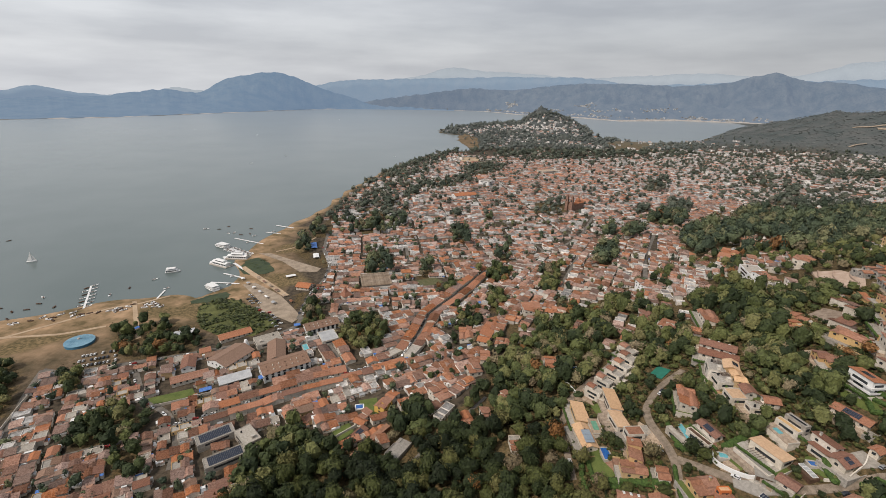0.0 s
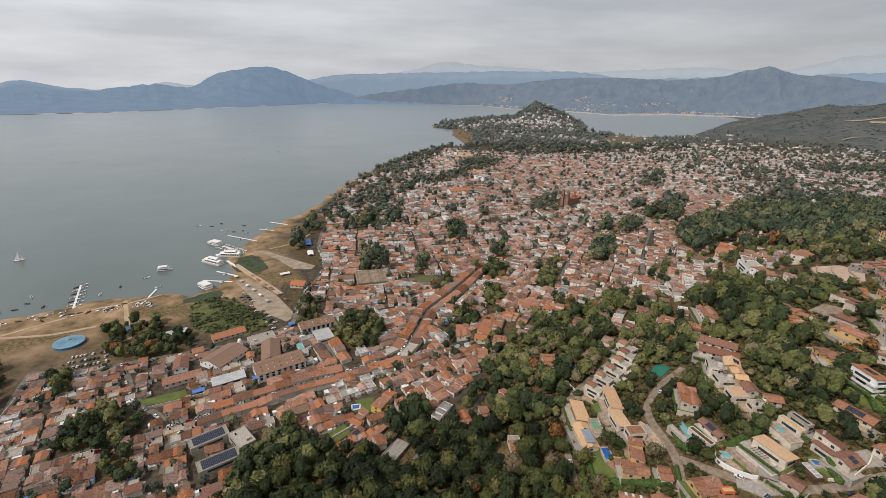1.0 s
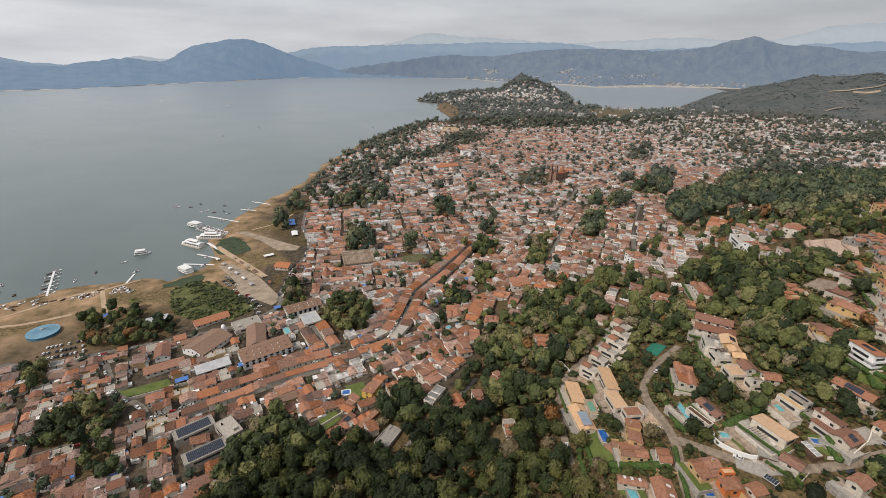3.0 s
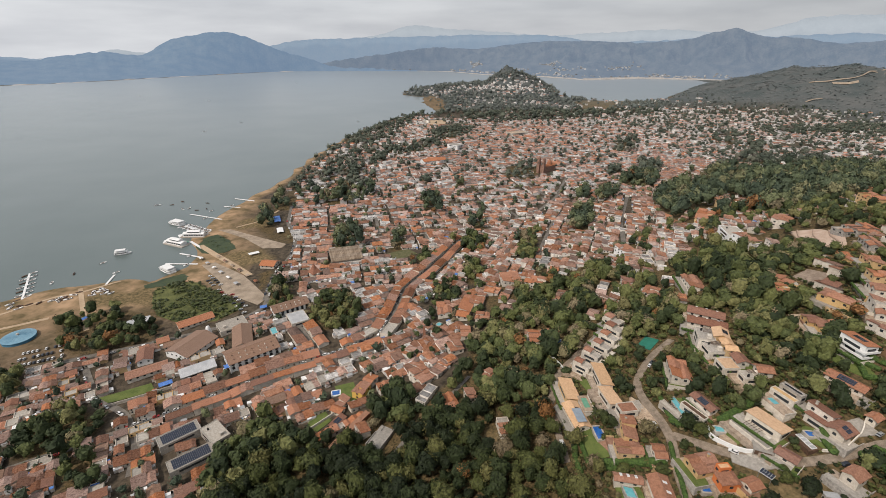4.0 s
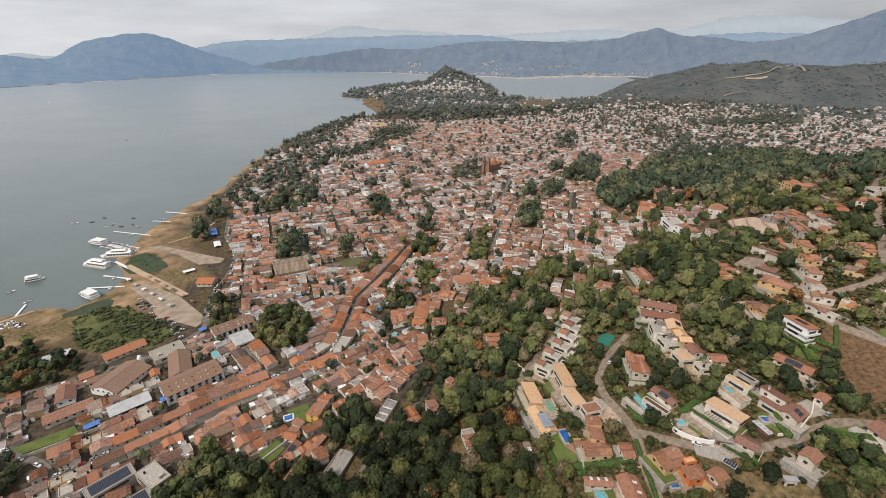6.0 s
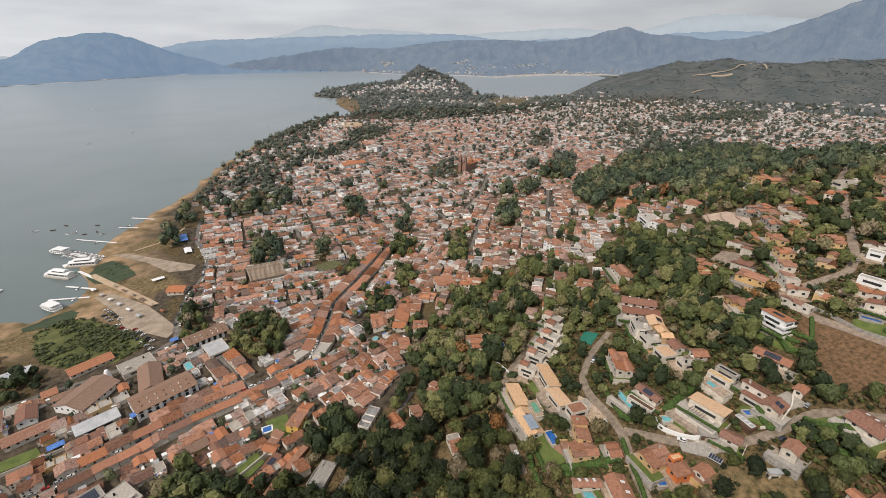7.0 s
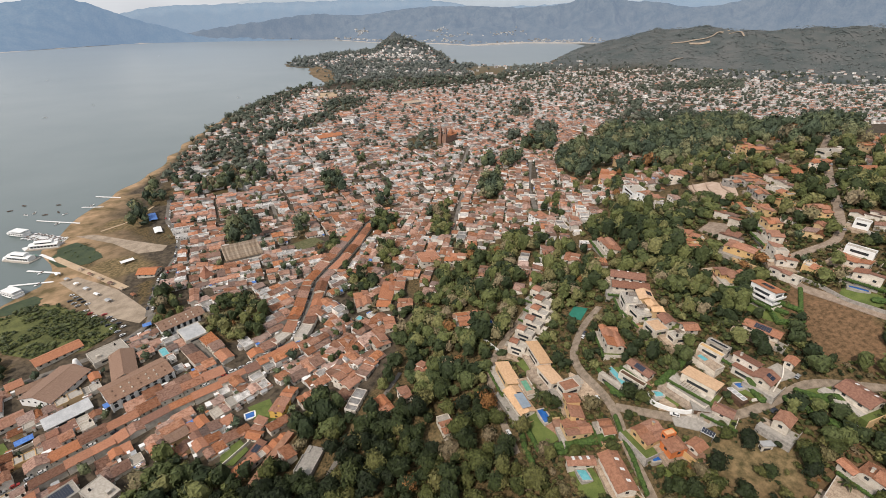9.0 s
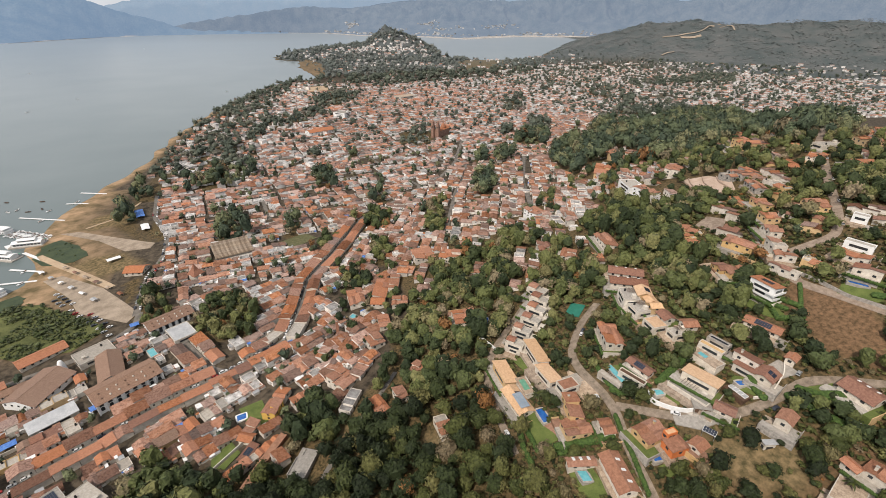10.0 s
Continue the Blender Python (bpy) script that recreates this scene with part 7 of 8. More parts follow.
patch("lawn", [(265, 198), (274, 184), (267, 178), (257, 194)], LAWN, "sloping lawn above the dry field", "lawn")
patch("pool", [(267, 197), (272, 190), (270, 188.5), (265.5, 195.5)], POOL, "narrow blue pool at the lawn's edge", "pool", rim=CONCRETE)
patch("pool", [(222, 249), (225, 248), (225, 240), (222, 239)], POOL_PALE, "turquoise pool of the ochre house", "pool", rim=CONCRETE)
patch("pool", [(97, 298), (102, 298), (100, 287), (96, 287)], POOL, "blue pool on a pale terrace in the trees", "pool", rim=WHITE)
patch("paving", [(141, 267), (150, 274), (155, 266), (146, 259)], mat("green_court", [(0.02, 0.14, 0.10), (0.03, 0.18, 0.13)], 0.3, 0.9), "fenced green sports court in the trees", "court", lift=0.5)
patch("pool", [(-135, 389), (-129, 393), (-124, 384), (-130, 380)], POOL_PALE, "turquoise pool beside the white hotel", "pool", rim=CONCRETE)
patch("pool", [(15, 368), (18, 365), (21, 368), (18, 371.5)], POOL_PALE, "round blue pool in a garden", "pool", rim=CONCRETE)
patch("lawn", [(-240, 312), (-209, 326), (-202, 317), (-230, 306)], LAWN, "walled lawn between the long buildings", "lawn")
patch("lawn", [(-65, 306), (-51, 308), (-45, 289), (-56, 284)], LAWN, "green garden lawn at the edge of the wood", "lawn")
patch("paving", [(-36, 536), (-10, 550), (2, 532), (-22, 516)], mat("garden_beds", [(0.06, 0.075, 0.026), (0.16, 0.14, 0.075)], 0.5, 0.95), "terraced town garden with rows of beds", "garden")
patch("paving", [(30, 1526), (114, 1522), (120, 1642), (28, 1652)], SANDROAD, "bare tan sports ground near the shore", "field", lift=0.6, depth=-1.2)
patch("paving", [(298, 333), (315, 367), (329, 355), (326, 330), (310, 310)], mat("pink_stone_paving", [(0.40, 0.29, 0.22), (0.52, 0.40, 0.32)], 0.2, 0.92), "bare pink stone terraces on the knoll", "terrace", lift=1.2)
patch("paving", [(112, 213), (122, 213), (122, 222), (112, 224)], CONCRETE, "paved forecourt of the white villa", "terrace", lift=0.4)
patch("paving", [(150, 178), (163, 171), (167, 166), (156, 168)], CONCRETE, "concrete drive to the villa garage", "drive", lift=0.5)

wall_line("wall", [(143.5, 193), (141.5, 189), (145.5, 182), (151, 176.5), (155, 175)], 2.6, 0.6, WHITE, "curved white retaining wall with a balustrade")
wall_line("wall", [(253, 246), (253, 225), (257, 205), (258, 190), (265, 174)], 2.2, 0.5, STONE, "long pale stone wall beside the lane")
wall_line("wall", [(180, 168), (187, 165.5), (200, 171), (204, 175)], 1.5, 0.5, WALL, "curved white garden wall at the road bend")
wall_line("wall", [(85, 287), (91, 279), (95, 256)], 2.2, 0.4, WHITE, "white wall along the curving lane")
wall_line("wall", [(247, 268), (244, 247), (246, 234)], 2.5, 0.5, WALL_OCHRE, "tall yellow-ochre wall along a garden")
wall_line("wall", [(-228, 302), (-203, 313), (-170, 330)], 2.5, 0.4, WALL, "whitewashed wall round a lawn")
wall_line("wall", [(-120, 240), (-100, 262), (-78, 262), (-58, 278)], 2.6, 0.5, WALL, "white wall at the edge of the wood")
wall_line("wall", [(-345, 338), (-330, 290), (-312, 240)], 2.6, 0.4, WALL, "pale wall along the side street")
wall_line("wall", [(1, 300), (18, 318), (26, 340)], 2.4, 0.5, STONE, "dark stone wall through the wood")
wall_line("wall", [(-61, 238), (-49.6, 254.8), (-37, 270)], 3.4, 4.4, mat("old_brick_wall", [(0.24, 0.12, 0.075), (0.36, 0.2, 0.13)], 0.5, 0.95), "old brick-topped wall below the wood")
for k_, line_ in enumerate(([(299, 334), (309, 352), (318, 364)], [(305, 326), (314, 344), (324, 356)], [(312, 318), (320, 336), (328, 346)])):
    wall_line("wall", line_, 2.4, 0.6, mat("pink_stone_walling", [(0.34, 0.24, 0.18), (0.50, 0.38, 0.30)], 0.8, 0.95) if k_ == 0 else bpy.data.materials["pink_stone_walling"], "pink stone retaining wall of the terraces")
hedge_line([(123.5, 190), (121, 181), (119, 170), (115, 154)], 2.2, 1.6, "clipped green hedge along the lane")
hedge_line([(84, 213), (83.5, 192), (92, 186), (101, 185)], 2.2, 1.8, "clipped hedge round the lawn")
hedge_line([(226, 206), (222, 196), (232, 190)], 2.4, 1.8, "tall clipped hedge below the villa")
hedge_line([(233, 207), (236, 196)], 2.4, 2.0, "clipped green hedge beside the pool")
hedge_line([(130, 203), (134, 198), (140, 196)], 2.0, 1.8, "clipped hedge at the road fork")
hedge_line([(205, 156), (216, 150)], 2.2, 2.2, "thick dark hedge below the lawn")
hedge_line([(268, 183), (276, 175)], 2.4, 3.0, "dark green hedge on the slope")


# the walled garden below the wood, with its yellow house
YELLOW = mat("yellow_plaster", [(0.58, 0.36, 0.08), (0.66, 0.43, 0.12)], 0.3, 0.9)
villa(-43.5, 293.0, 62, 11.0, 9.0, 6.0, "gable", YELLOW, TILE, "bright yellow house with brown tile roofs")
villa(-37.5, 303.5, 62, 9.0, 7.5, 5.0, "gable", WALL, TILE_ORANGE, "house with orange roof beside the yellow house", "chimney")
villa(-56.0, 284.5, 60, 9.0, 6.0, 3.6, "gable", WALL, TILE, "small white garden house with a tile roof")
villa(-58.5, 277.5, 150, 8.0, 5.5, 3.4, "gable", WALL, TILE_ORANGE, "low garden house with an orange tile roof")
villa(-57.0, 266.0, 56, 12.0, 4.6, 3.0, "shed", WALL, TILE_BROWN, "long garden building with dark solar panels", "solar")
patch("pool", [(-66, 299.5), (-60.5, 300.5), (-60, 296), (-65, 295)], POOL, "blue pool with a pale surround in the walled garden", "pool", rim=WHITE)
patch("lawn", [(-78, 276), (-68, 281), (-62, 270), (-70, 262), (-78, 266)], LAWN, "round green lawn in the walled garden", "lawn")
patch("pool", [(-82, 262), (-77, 264), (-75, 256), (-79, 255)], POOL_PALE, "turquoise pool at the edge of the wood", "pool", rim=CONCRETE)

def deck_pool(x, y, ang, w, d, h, pw, pd, off, water, label):
    """A raised terrace with a pool let into it."""
    RESERVED.append((x, y, w / 2, d / 2, ang))
    root = thing("pool_terrace", pose(x, y, gz(x, y), 0, 0, ang), label, "terrace")
    part("body", mesh_of("body", *box_data(-w / 2, -d / 2, -6, w / 2, d / 2, h), WALL), None, root)
    rim = [box_data(-w / 2, -d / 2, h, w / 2, -pd / 2, h + 0.25), box_data(-w / 2, pd / 2, h, w / 2, d / 2, h + 0.25), box_data(-w / 2, -pd / 2, h, off - pw / 2, pd / 2, h + 0.25), box_data(off + pw / 2, -pd / 2, h, w / 2, pd / 2, h + 0.25)]
    part("deck", mesh_of("deck", *joined(rim), PAVING), None, root, "pale stone deck")
    part("water_surface", mesh_of("water_surface", *box_data(off - pw / 2, -pd / 2, h - 0.2, off + pw / 2, pd / 2, h + 0.12), water), None, root)
    part("parapet", mesh_of("parapet", *joined([box_data(-w / 2, -d / 2, h + 0.25, w / 2, -d / 2 + 0.25, h + 1.1), box_data(-w / 2, -d / 2 + 0.25, h + 0.25, -w / 2 + 0.25, d / 2, h + 1.1)]), WALL), None, root)


POOL_GREEN = mat("green_pool_water", [(0.10, 0.26, 0.17), (0.16, 0.36, 0.24)], 0.5, 0.06, spec=0.5, bump=0.05)
deck_pool(94.6, 228.3, 89, 13.9, 6.4, 2.2, 8.0, 3.4, 1.0, POOL_GREEN, "raised white terrace with a green pool")
deck_pool(176.6, 193.8, 98, 16.0, 6.8, 3.2, 4.6, 2.8, 2.0, POOL_PALE, "white modern villa terrace with a plunge pool")
canopy = thing("glass_canopy", pose(86.9, 218.4, gz(86.9, 218.4) + 5.4, 0, 0, 92), "blue-grey glazed canopy over a villa terrace", "canopy")
part("glazing", mesh_of("glazing", *box_data(-5.3, -2.6, 0.9, 5.3, 2.6, 1.0), mat("blue_grey_glazing", [(0.20, 0.25, 0.30), (0.28, 0.33, 0.38)], 0.4, 0.3, spec=0.5)), None, canopy)
for k_ in range(6):
    part("glazing_bar", mesh_of("glazing_bar", *box_data(-0.06, -2.6, 1.0, 0.06, 2.6, 1.08), STEEL), None, canopy, at=pose(-5.2 + k_ * 2.08, 0, 0))
patch("paving", [(92.4, 202.5), (98.5, 203.2), (100, 196.5), (95.4, 195.2)], TERRACE_RED, "red tiled terrace beside the pool", "terrace", lift=0.5)
patch("pool", [(179, 178), (182.6, 177.2), (182.4, 174.4), (179, 175)], POOL, "small blue pool on the lawn", "pool", lift=0.5, rim=CONCRETE)
patch("pool", [(205.6, 200), (207.8, 200.3), (210.3, 188.6), (208.2, 188)], POOL_GREEN, "narrow dark green pool beside the orange-roofed villa", "pool", rim=CONCRETE)
patch("paving", [(196, 170), (206, 168), (204, 178), (198, 178)], CONCRETE, "concrete forecourt at the road bend", "drive", lift=0.45)
patch("paving", [(143, 184), (150, 192), (153, 186), (149, 178)], PAVING, "paved garden terrace above the white wall", "terrace", lift=0.4)
patch("lawn", [(222, 214), (232, 204), (226, 198), (217, 208)], LAWN, "long terraced lawn below the white modern house", "lawn")
patch("lawn", [(99, 240), (104, 240), (104, 225), (100, 225)], LAWN, "lawn between the tan-roofed villas", "lawn")
hedge_line([(90, 190), (103, 185.5), (116, 182.2)], 3.0, 3.0, "thick clipped hedge below the ochre villa")
hedge_line([(183.5, 166), (184, 172), (187, 177)], 2.6, 2.6, "rounded clipped bushes beside the lawn")
hedge_line([(199, 163), (206, 153), (211, 151)], 2.2, 1.8, "olive hedge round the small lawn")

patch("lawn", [(97.8, 251), (104, 250), (105, 237), (100.4, 235.4)], LAWN, "sloping lawn between two tan-roofed villas", "lawn")
patch("paving", [(118.9, 227.3), (122.4, 218.5), (124.1, 203.3), (116.5, 202.4), (114.9, 215.3)], PAVING, "paved court beside the lane", "terrace", lift=0.4)
patch("lawn", [(126, 161.9), (136, 160.4), (135.9, 155.7), (126.3, 156)], LAWN, "small lawn below the orange villa", "lawn")
patch("paving", [(145.4, 177.8), (161.4, 170.5), (163.1, 165.4), (151.2, 166.9), (144, 173.8)], CONCRETE, "concrete forecourt of the large white villa", "drive", lift=0.5)
patch("lawn", [(217.4, 214.3), (225.1, 211), (227.5, 198), (224.9, 191), (219.5, 202)], LAWN, "terraced lawn between clipped hedges", "lawn")
patch("paving", [(258.2, 292.5), (271.2, 296.4), (275, 283), (257, 271.5)], LANE_PINK, "bare earth lane head above the houses", "lane", lift=0.5)
patch("paving", [(226.3, 254), (232, 250.6), (228.5, 231.2), (224.6, 233.2)], PAVING, "stone terrace along the turquoise pool", "terrace", lift=0.5)
hedge_line([(132.4, 220), (131, 208), (132.2, 198)], 2.0, 2.0, "clipped hedge round the pool house")
hedge_line([(150.7, 195), (161.2, 197.6), (171.9, 200.6)], 3.2, 2.6, "tall dark hedge behind the large white villa")
hedge_line([(221.7, 218.8), (226, 210.1), (229.8, 198.6)], 2.2, 2.0, "clipped hedge above the terraced lawn")
hedge_line([(192.6, 161.4), (196.5, 152.1), (200.4, 142.6)], 2.4, 3.0, "deep green hedge below the road bend")
hedge_line([(249, 208), (233, 192.8), (223, 185.5)], 1.6, 1.6, "scruffy hedge along the edge of the dry field")
hedge_line([(80.5, 205), (78.3, 196.4), (78.2, 187.1)], 2.6, 2.0, "broad-leaved plants beside the lane")


def garage(x, y, ang, w, d, h):
    root = thing("garage", pose(x, y, gz(x, y), 0, 0, ang), "grey concrete garage with two dark doors", "garage")
    part("body", mesh_of("body", *box_data(-w / 2, -d / 2, -3, w / 2, d / 2, h), CONCRETE), None, root)
    part("roof_slab", mesh_of("roof_slab", *box_data(-w / 2 - 0.4, -d / 2 - 0.6, h, w / 2 + 0.4, d / 2 + 0.3, h + 0.3), CONCRETE), None, root)
    for k in (-0.25, 0.25):
        part("garage_door", mesh_of("garage_door", *box_data(-w * 0.2, -0.06, 0.1, w * 0.2, 0.06, h - 0.5), WOOD), None, root, at=pose(k * w, -d / 2 - 0.04, 0))
    RESERVED.append((x, y, w / 2, d / 2, ang))


garage(158, 175.0, -28, 7.5, 5.5, 2.8)
carport = thing("glass_carport", pose(175.7, 173.2, gz(175.7, 173.2), 0, 0, 95), "dark timber deck roof with white-framed glass panels", "carport")
part("deck", mesh_of("deck", *box_data(-5.2, -2.6, -4, 5.2, 2.6, 1.6), WOOD), None, carport)
for k_ in range(4):
    pane = part("pane", mesh_of("pane", *box_data(-0.95, -1.3, 1.7, 0.95, 1.3, 1.85), METAL_ROOF), None, carport, "pale glass panel" if k_ == 0 else "", at=pose(-3.4 + k_ * 2.25, -0.9, 0))
    part("frame", mesh_of("frame", *joined([box_data(-1.05, -1.42, 1.6, 1.05, -1.3, 1.95), box_data(-1.05, 1.3, 1.6, 1.05, 1.42, 1.95), box_data(-1.07, -1.3, 1.6, -0.95, 1.3, 1.95), box_data(0.95, -1.3, 1.6, 1.07, 1.3, 1.95)]), WHITE), None, pane)
RESERVED.append((175.7, 173.2, 5.2, 2.6, 95))

# houses at the foot of the dry slope
villa(178.5, 122.0, 20, 15.0, 10.0, 3.6, "flat", WALL, PAVING, "pale flat-roofed house with broad terraces")
villa(194.5, 121.0, 100, 12.0, 8.0, 5.0, "gable", WALL, TILE, "white house with red tile roofs below the slope", "chimney")
villa(203.0, 114.0, 15, 10.0, 7.5, 4.5, "gable", WALL, TILE, "low white house with a dark red roof")


def solar_canopy(x, y, ang, nx, ny, label):
    root = thing("solar_canopy", pose(x, y, gz(x, y), 0, 0, ang), label, "canopy")
    part("deck", mesh_of("deck", *box_data(-nx * 0.56, -ny * 0.92, 2.6, nx * 0.56, ny * 0.92, 2.8), WHITE), None, root)
    for sx in (-1, 1):
        for sy in (-1, 1):
            part("post", mesh_of("post", *box_data(sx * nx * 0.5 - 0.1, sy * ny * 0.8 - 0.1, -2, sx * nx * 0.5 + 0.1, sy * ny * 0.8 + 0.1, 2.6), STEEL), None, root)
    for i in range(nx):
        for j in range(ny):
            part("solar_panel", PANEL, None, root, at=pose((i - (nx - 1) / 2) * 1.08, (j - (ny - 1) / 2) * 1.8, 2.84))
    RESERVED.append((x, y, nx * 0.6, ny, ang))


def ribbed_hall(x, y, ang, w, d, h):
    """A low hall whose broad sloping roof is ribbed with beams."""
    RESERVED.append((x, y, w / 2, d / 2, ang))
    root = thing("hall", pose(x, y, gz(x, y), 0, 0, ang), "grey hall with a broad roof ribbed with brown beams", "building")
    part("wall", mesh_of("wall", *shed_walls(w, d, h, 3.0), CONCRETE), None, root)
    part("roof", mesh_of("roof", *shed_roof(w, d, h, 3.0, 0.6), mat("dark_hall_roofing", [(0.10, 0.075, 0.055), (0.16, 0.12, 0.09)], 0.5, 0.9)), None, root)
    for k in range(15):
        part("beam", mesh_of("beam", *box_data(-w / 2 - 0.8, -0.55, 0, w / 2 + 0.8, 0.55, 0.7), PAVING), None, root, at=pose(0, -d / 2 + (k + 0.5) * d / 15, h + 0.24 + (k + 0.5) / 15 * 3.0))
    part("colonnade", mesh_of("colonnade", *box_data(-w / 2, -d / 2 - 5, -4, w / 2, -d / 2 - 0.9, h - 1.2), CONCRETE), None, root, "flat grey front block")


ribbed_hall(-83, 528, 15, 35, 32, 5.0)
solar_canopy(152.5, 163.5, -60, 5, 2, "carport roofed with dark solar panels beside the road")


def palm(x, y, h, seed):
    rng = np.random.default_rng(seed)
    root = thing("palm_tree", pose(x, y, gz(x, y)), "palm with a crown of drooping feathery fronds", "palm", "palms in the gardens")
    part("trunk", mesh_of("trunk", *limb([(0, 0, -1), (0.1, 0, h * 0.5), (0.15, 0.1, h)], 0.3, 0.2, 8), BARK), None, root)
    for k in range(22):
        a, e = k * 2.4, rng.uniform(-0.2, 1.0)
        V, F = [], []
        L = rng.uniform(2.6, 3.4)
        for j in range(6):
            s = j / 5
            r = L * s * math.cos(e * (1 - 0.3 * s))
            z = h + L * (s * math.sin(e) - 0.55 * s * s)
            w = 0.5 * math.sin(math.pi * min(1, s * 0.85 + 0.12))
            V += [(r * math.cos(a) - w * math.sin(a), r * math.sin(a) + w * math.cos(a), z - 0.12), (r * math.cos(a), r * math.sin(a), z + 0.1), (r * math.cos(a) + w * math.sin(a), r * math.sin(a) - w * math.cos(a), z - 0.12)]
        for j in range(5):
            F += [(3 * j, 3 * j + 1, 3 * j + 4, 3 * j + 3), (3 * j + 1, 3 * j + 2, 3 * j + 5, 3 * j + 4)]
        part("frond", mesh_of("frond", V, F, LEAF["mid"]), None, root)


for k_, (x_, y_, h_) in enumerate([(98.5, 216, 6), (101, 212, 5.5), (96, 218, 5), (203, 205, 4), (207, 202, 4.5), (199, 209, 4), (182, 124, 5), (132, 299, 6)]):
    palm(x_, y_, h_, k_)


# ---- landmarks of the town ----
def lathe(profile, sides=24):
    V, F = [], []
    for r, z in profile:
        for s in range(sides):
            a = 2 * math.pi * s / sides
            V.append((r * math.cos(a), r * math.sin(a), z))
    for k in range(len(profile) - 1):
        for s in range(sides):
            F.append((k * sides + s, k * sides + (s + 1) % sides, (k + 1) * sides + (s + 1) % sides, (k + 1) * sides + s))
    return V, F


def water_tank(x, y):
    RESERVED.append((x, y, 19, 19, 0))
    root = thing("round_tank", pose(x, y, gz(x, y)), "large round tank with a pale blue shallow cone roof", "tank")
    part("side_wall", mesh_of("side_wall", *lathe([(12.6, -2), (12.6, 2.4), (12.9, 2.4), (12.9, 2.8)], 48), mat("blue_rim_paint", [(0.04, 0.15, 0.25), (0.08, 0.22, 0.33)], 0.3, 0.6)), None, root, "deep blue painted rim")
    roof = part("roof", mesh_of("roof", *lathe([(12.9, 2.8), (8.5, 3.4), (4.5, 4.0), (1.5, 4.5), (0.01, 4.6)], 48), DOME_BLUE), None, root)
    for k in range(24):
        a = k * 15
        part("seam", mesh_of("seam", *box_data(1.6, -0.07, 0, 11.6, 0.07, 0.14), DOME_BLUE), None, roof, at=pose(0, 0, 4.62, 0, 0, a) @ pose(0, 0, 0, 0, 7.6, 0))
    part("vent", mesh_of("vent", *lathe([(1.0, 4.4), (1.0, 5.6), (1.3, 5.7), (0.01, 6.2)], 12), CONCRETE), None, root)


water_tank(-357, 396)


def white_tower(x, y):
    RESERVED.append((x, y, 4, 4, 0))
    root = thing("tapered_tower", pose(x, y, gz(x, y)), "white tapered tower beside the market hall", "tower")
    part("shaft", mesh_of("shaft", *lathe([(3.0, -2), (2.6, 4), (1.9, 8.5), (1.3, 10.2), (0.01, 10.8)], 14), WHITE), None, root)
    part("door", DOORM, None, root, at=pose(0, -2.85, 0))


white_tower(-187, 385)


def church(x, y, ang):
    RESERVED.append((x, y, 26, 14, ang))
    brick = mat("red_brick_church", [(0.20, 0.115, 0.085), (0.33, 0.205, 0.155)], 0.3, 0.92)
    root = thing("church", pose(x, y, gz(x, y), 0, 0, ang), "red-brick parish church with two tall towers", "church")
    part("nave", mesh_of("nave", *gable_walls(38, 14, 12, 3), brick), None, root)
    part("roof", mesh_of("roof", *slab_roof(38, 14, 12, 3), TILE_ORANGE), None, root)
    part("dome", mesh_of("dome", *lathe([(5, 12), (5, 16), (4.6, 18), (3.4, 20), (1.5, 21.4), (0.6, 21.8), (0.6, 23.4), (0.01, 24)], 16), TILE_ORANGE), None, root, at=pose(8, 0, 0))
    for s in (-1, 1):
        t = part("bell_tower", mesh_of("bell_tower", *joined([box_data(-3, -3, -4, 3, 3, 17), box_data(-2.6, -2.6, 17, 2.6, 2.6, 24), box_data(-2.0, -2.0, 24, 2.0, 2.0, 28)]), brick), None, root, at=pose(-20, s * 5.6, 0))
        part("belfry_cap", mesh_of("belfry_cap", *lathe([(2.3, 28), (2.1, 29.5), (1.2, 31), (0.3, 32), (0.2, 34), (0.01, 34.2)], 12), brick), None, t)
        for k in range(4):
            part("belfry_opening", ARCH, None, t, at=pose(0, 0, 18.5, 0, 0, 90 * k) @ pose(0, -2.66, 0))


church(266, 912, 40)


def stone_ruin(x, y, ang):
    RESERVED.append((x, y, 10, 6, ang))
    root = thing("stone_house", pose(x, y, gz(x, y), 0, 0, ang), "grey ruinous stone house with a broken flat roof", "house")
    part("wall", mesh_of("wall", *box_data(-9, -5, -5, 9, 5, 3.4), STONE), None, root)
    part("roof", mesh_of("roof", *joined([box_data(-8.6, -4.6, 3.4, 3, 4.6, 3.6), box_data(3.4, -4.4, 3.1, 8.6, 2.0, 3.45), box_data(4, 2.4, 3.4, 8.4, 4.4, 3.9)]), CONCRETE), None, root)
    part("parapet", mesh_of("parapet", *joined([box_data(-9, -5, 3.4, 9, -4.6, 4.2), box_data(-9, 4.6, 3.4, 2, 5, 4.4)]), STONE), None, root)


stone_ruin(-27, 244, 60)
chim = thing("brick_chimney", pose(4, 351, gz(4, 351)), "tall square old brick chimney stack", "chimney")
part("stack", mesh_of("stack", [(-1.3, -1.3, -3), (1.3, -1.3, -3), (1.3, 1.3, -3), (-1.3, 1.3, -3), (-0.9, -0.9, 14), (0.9, -0.9, 14), (0.9, 0.9, 14), (-0.9, 0.9, 14)], box_data(0, 0, 0, 1, 1, 1)[1],
     mat("old_chimney_brick", [(0.25, 0.12, 0.08), (0.38, 0.2, 0.13)], 0.8, 0.95)), None, chim)
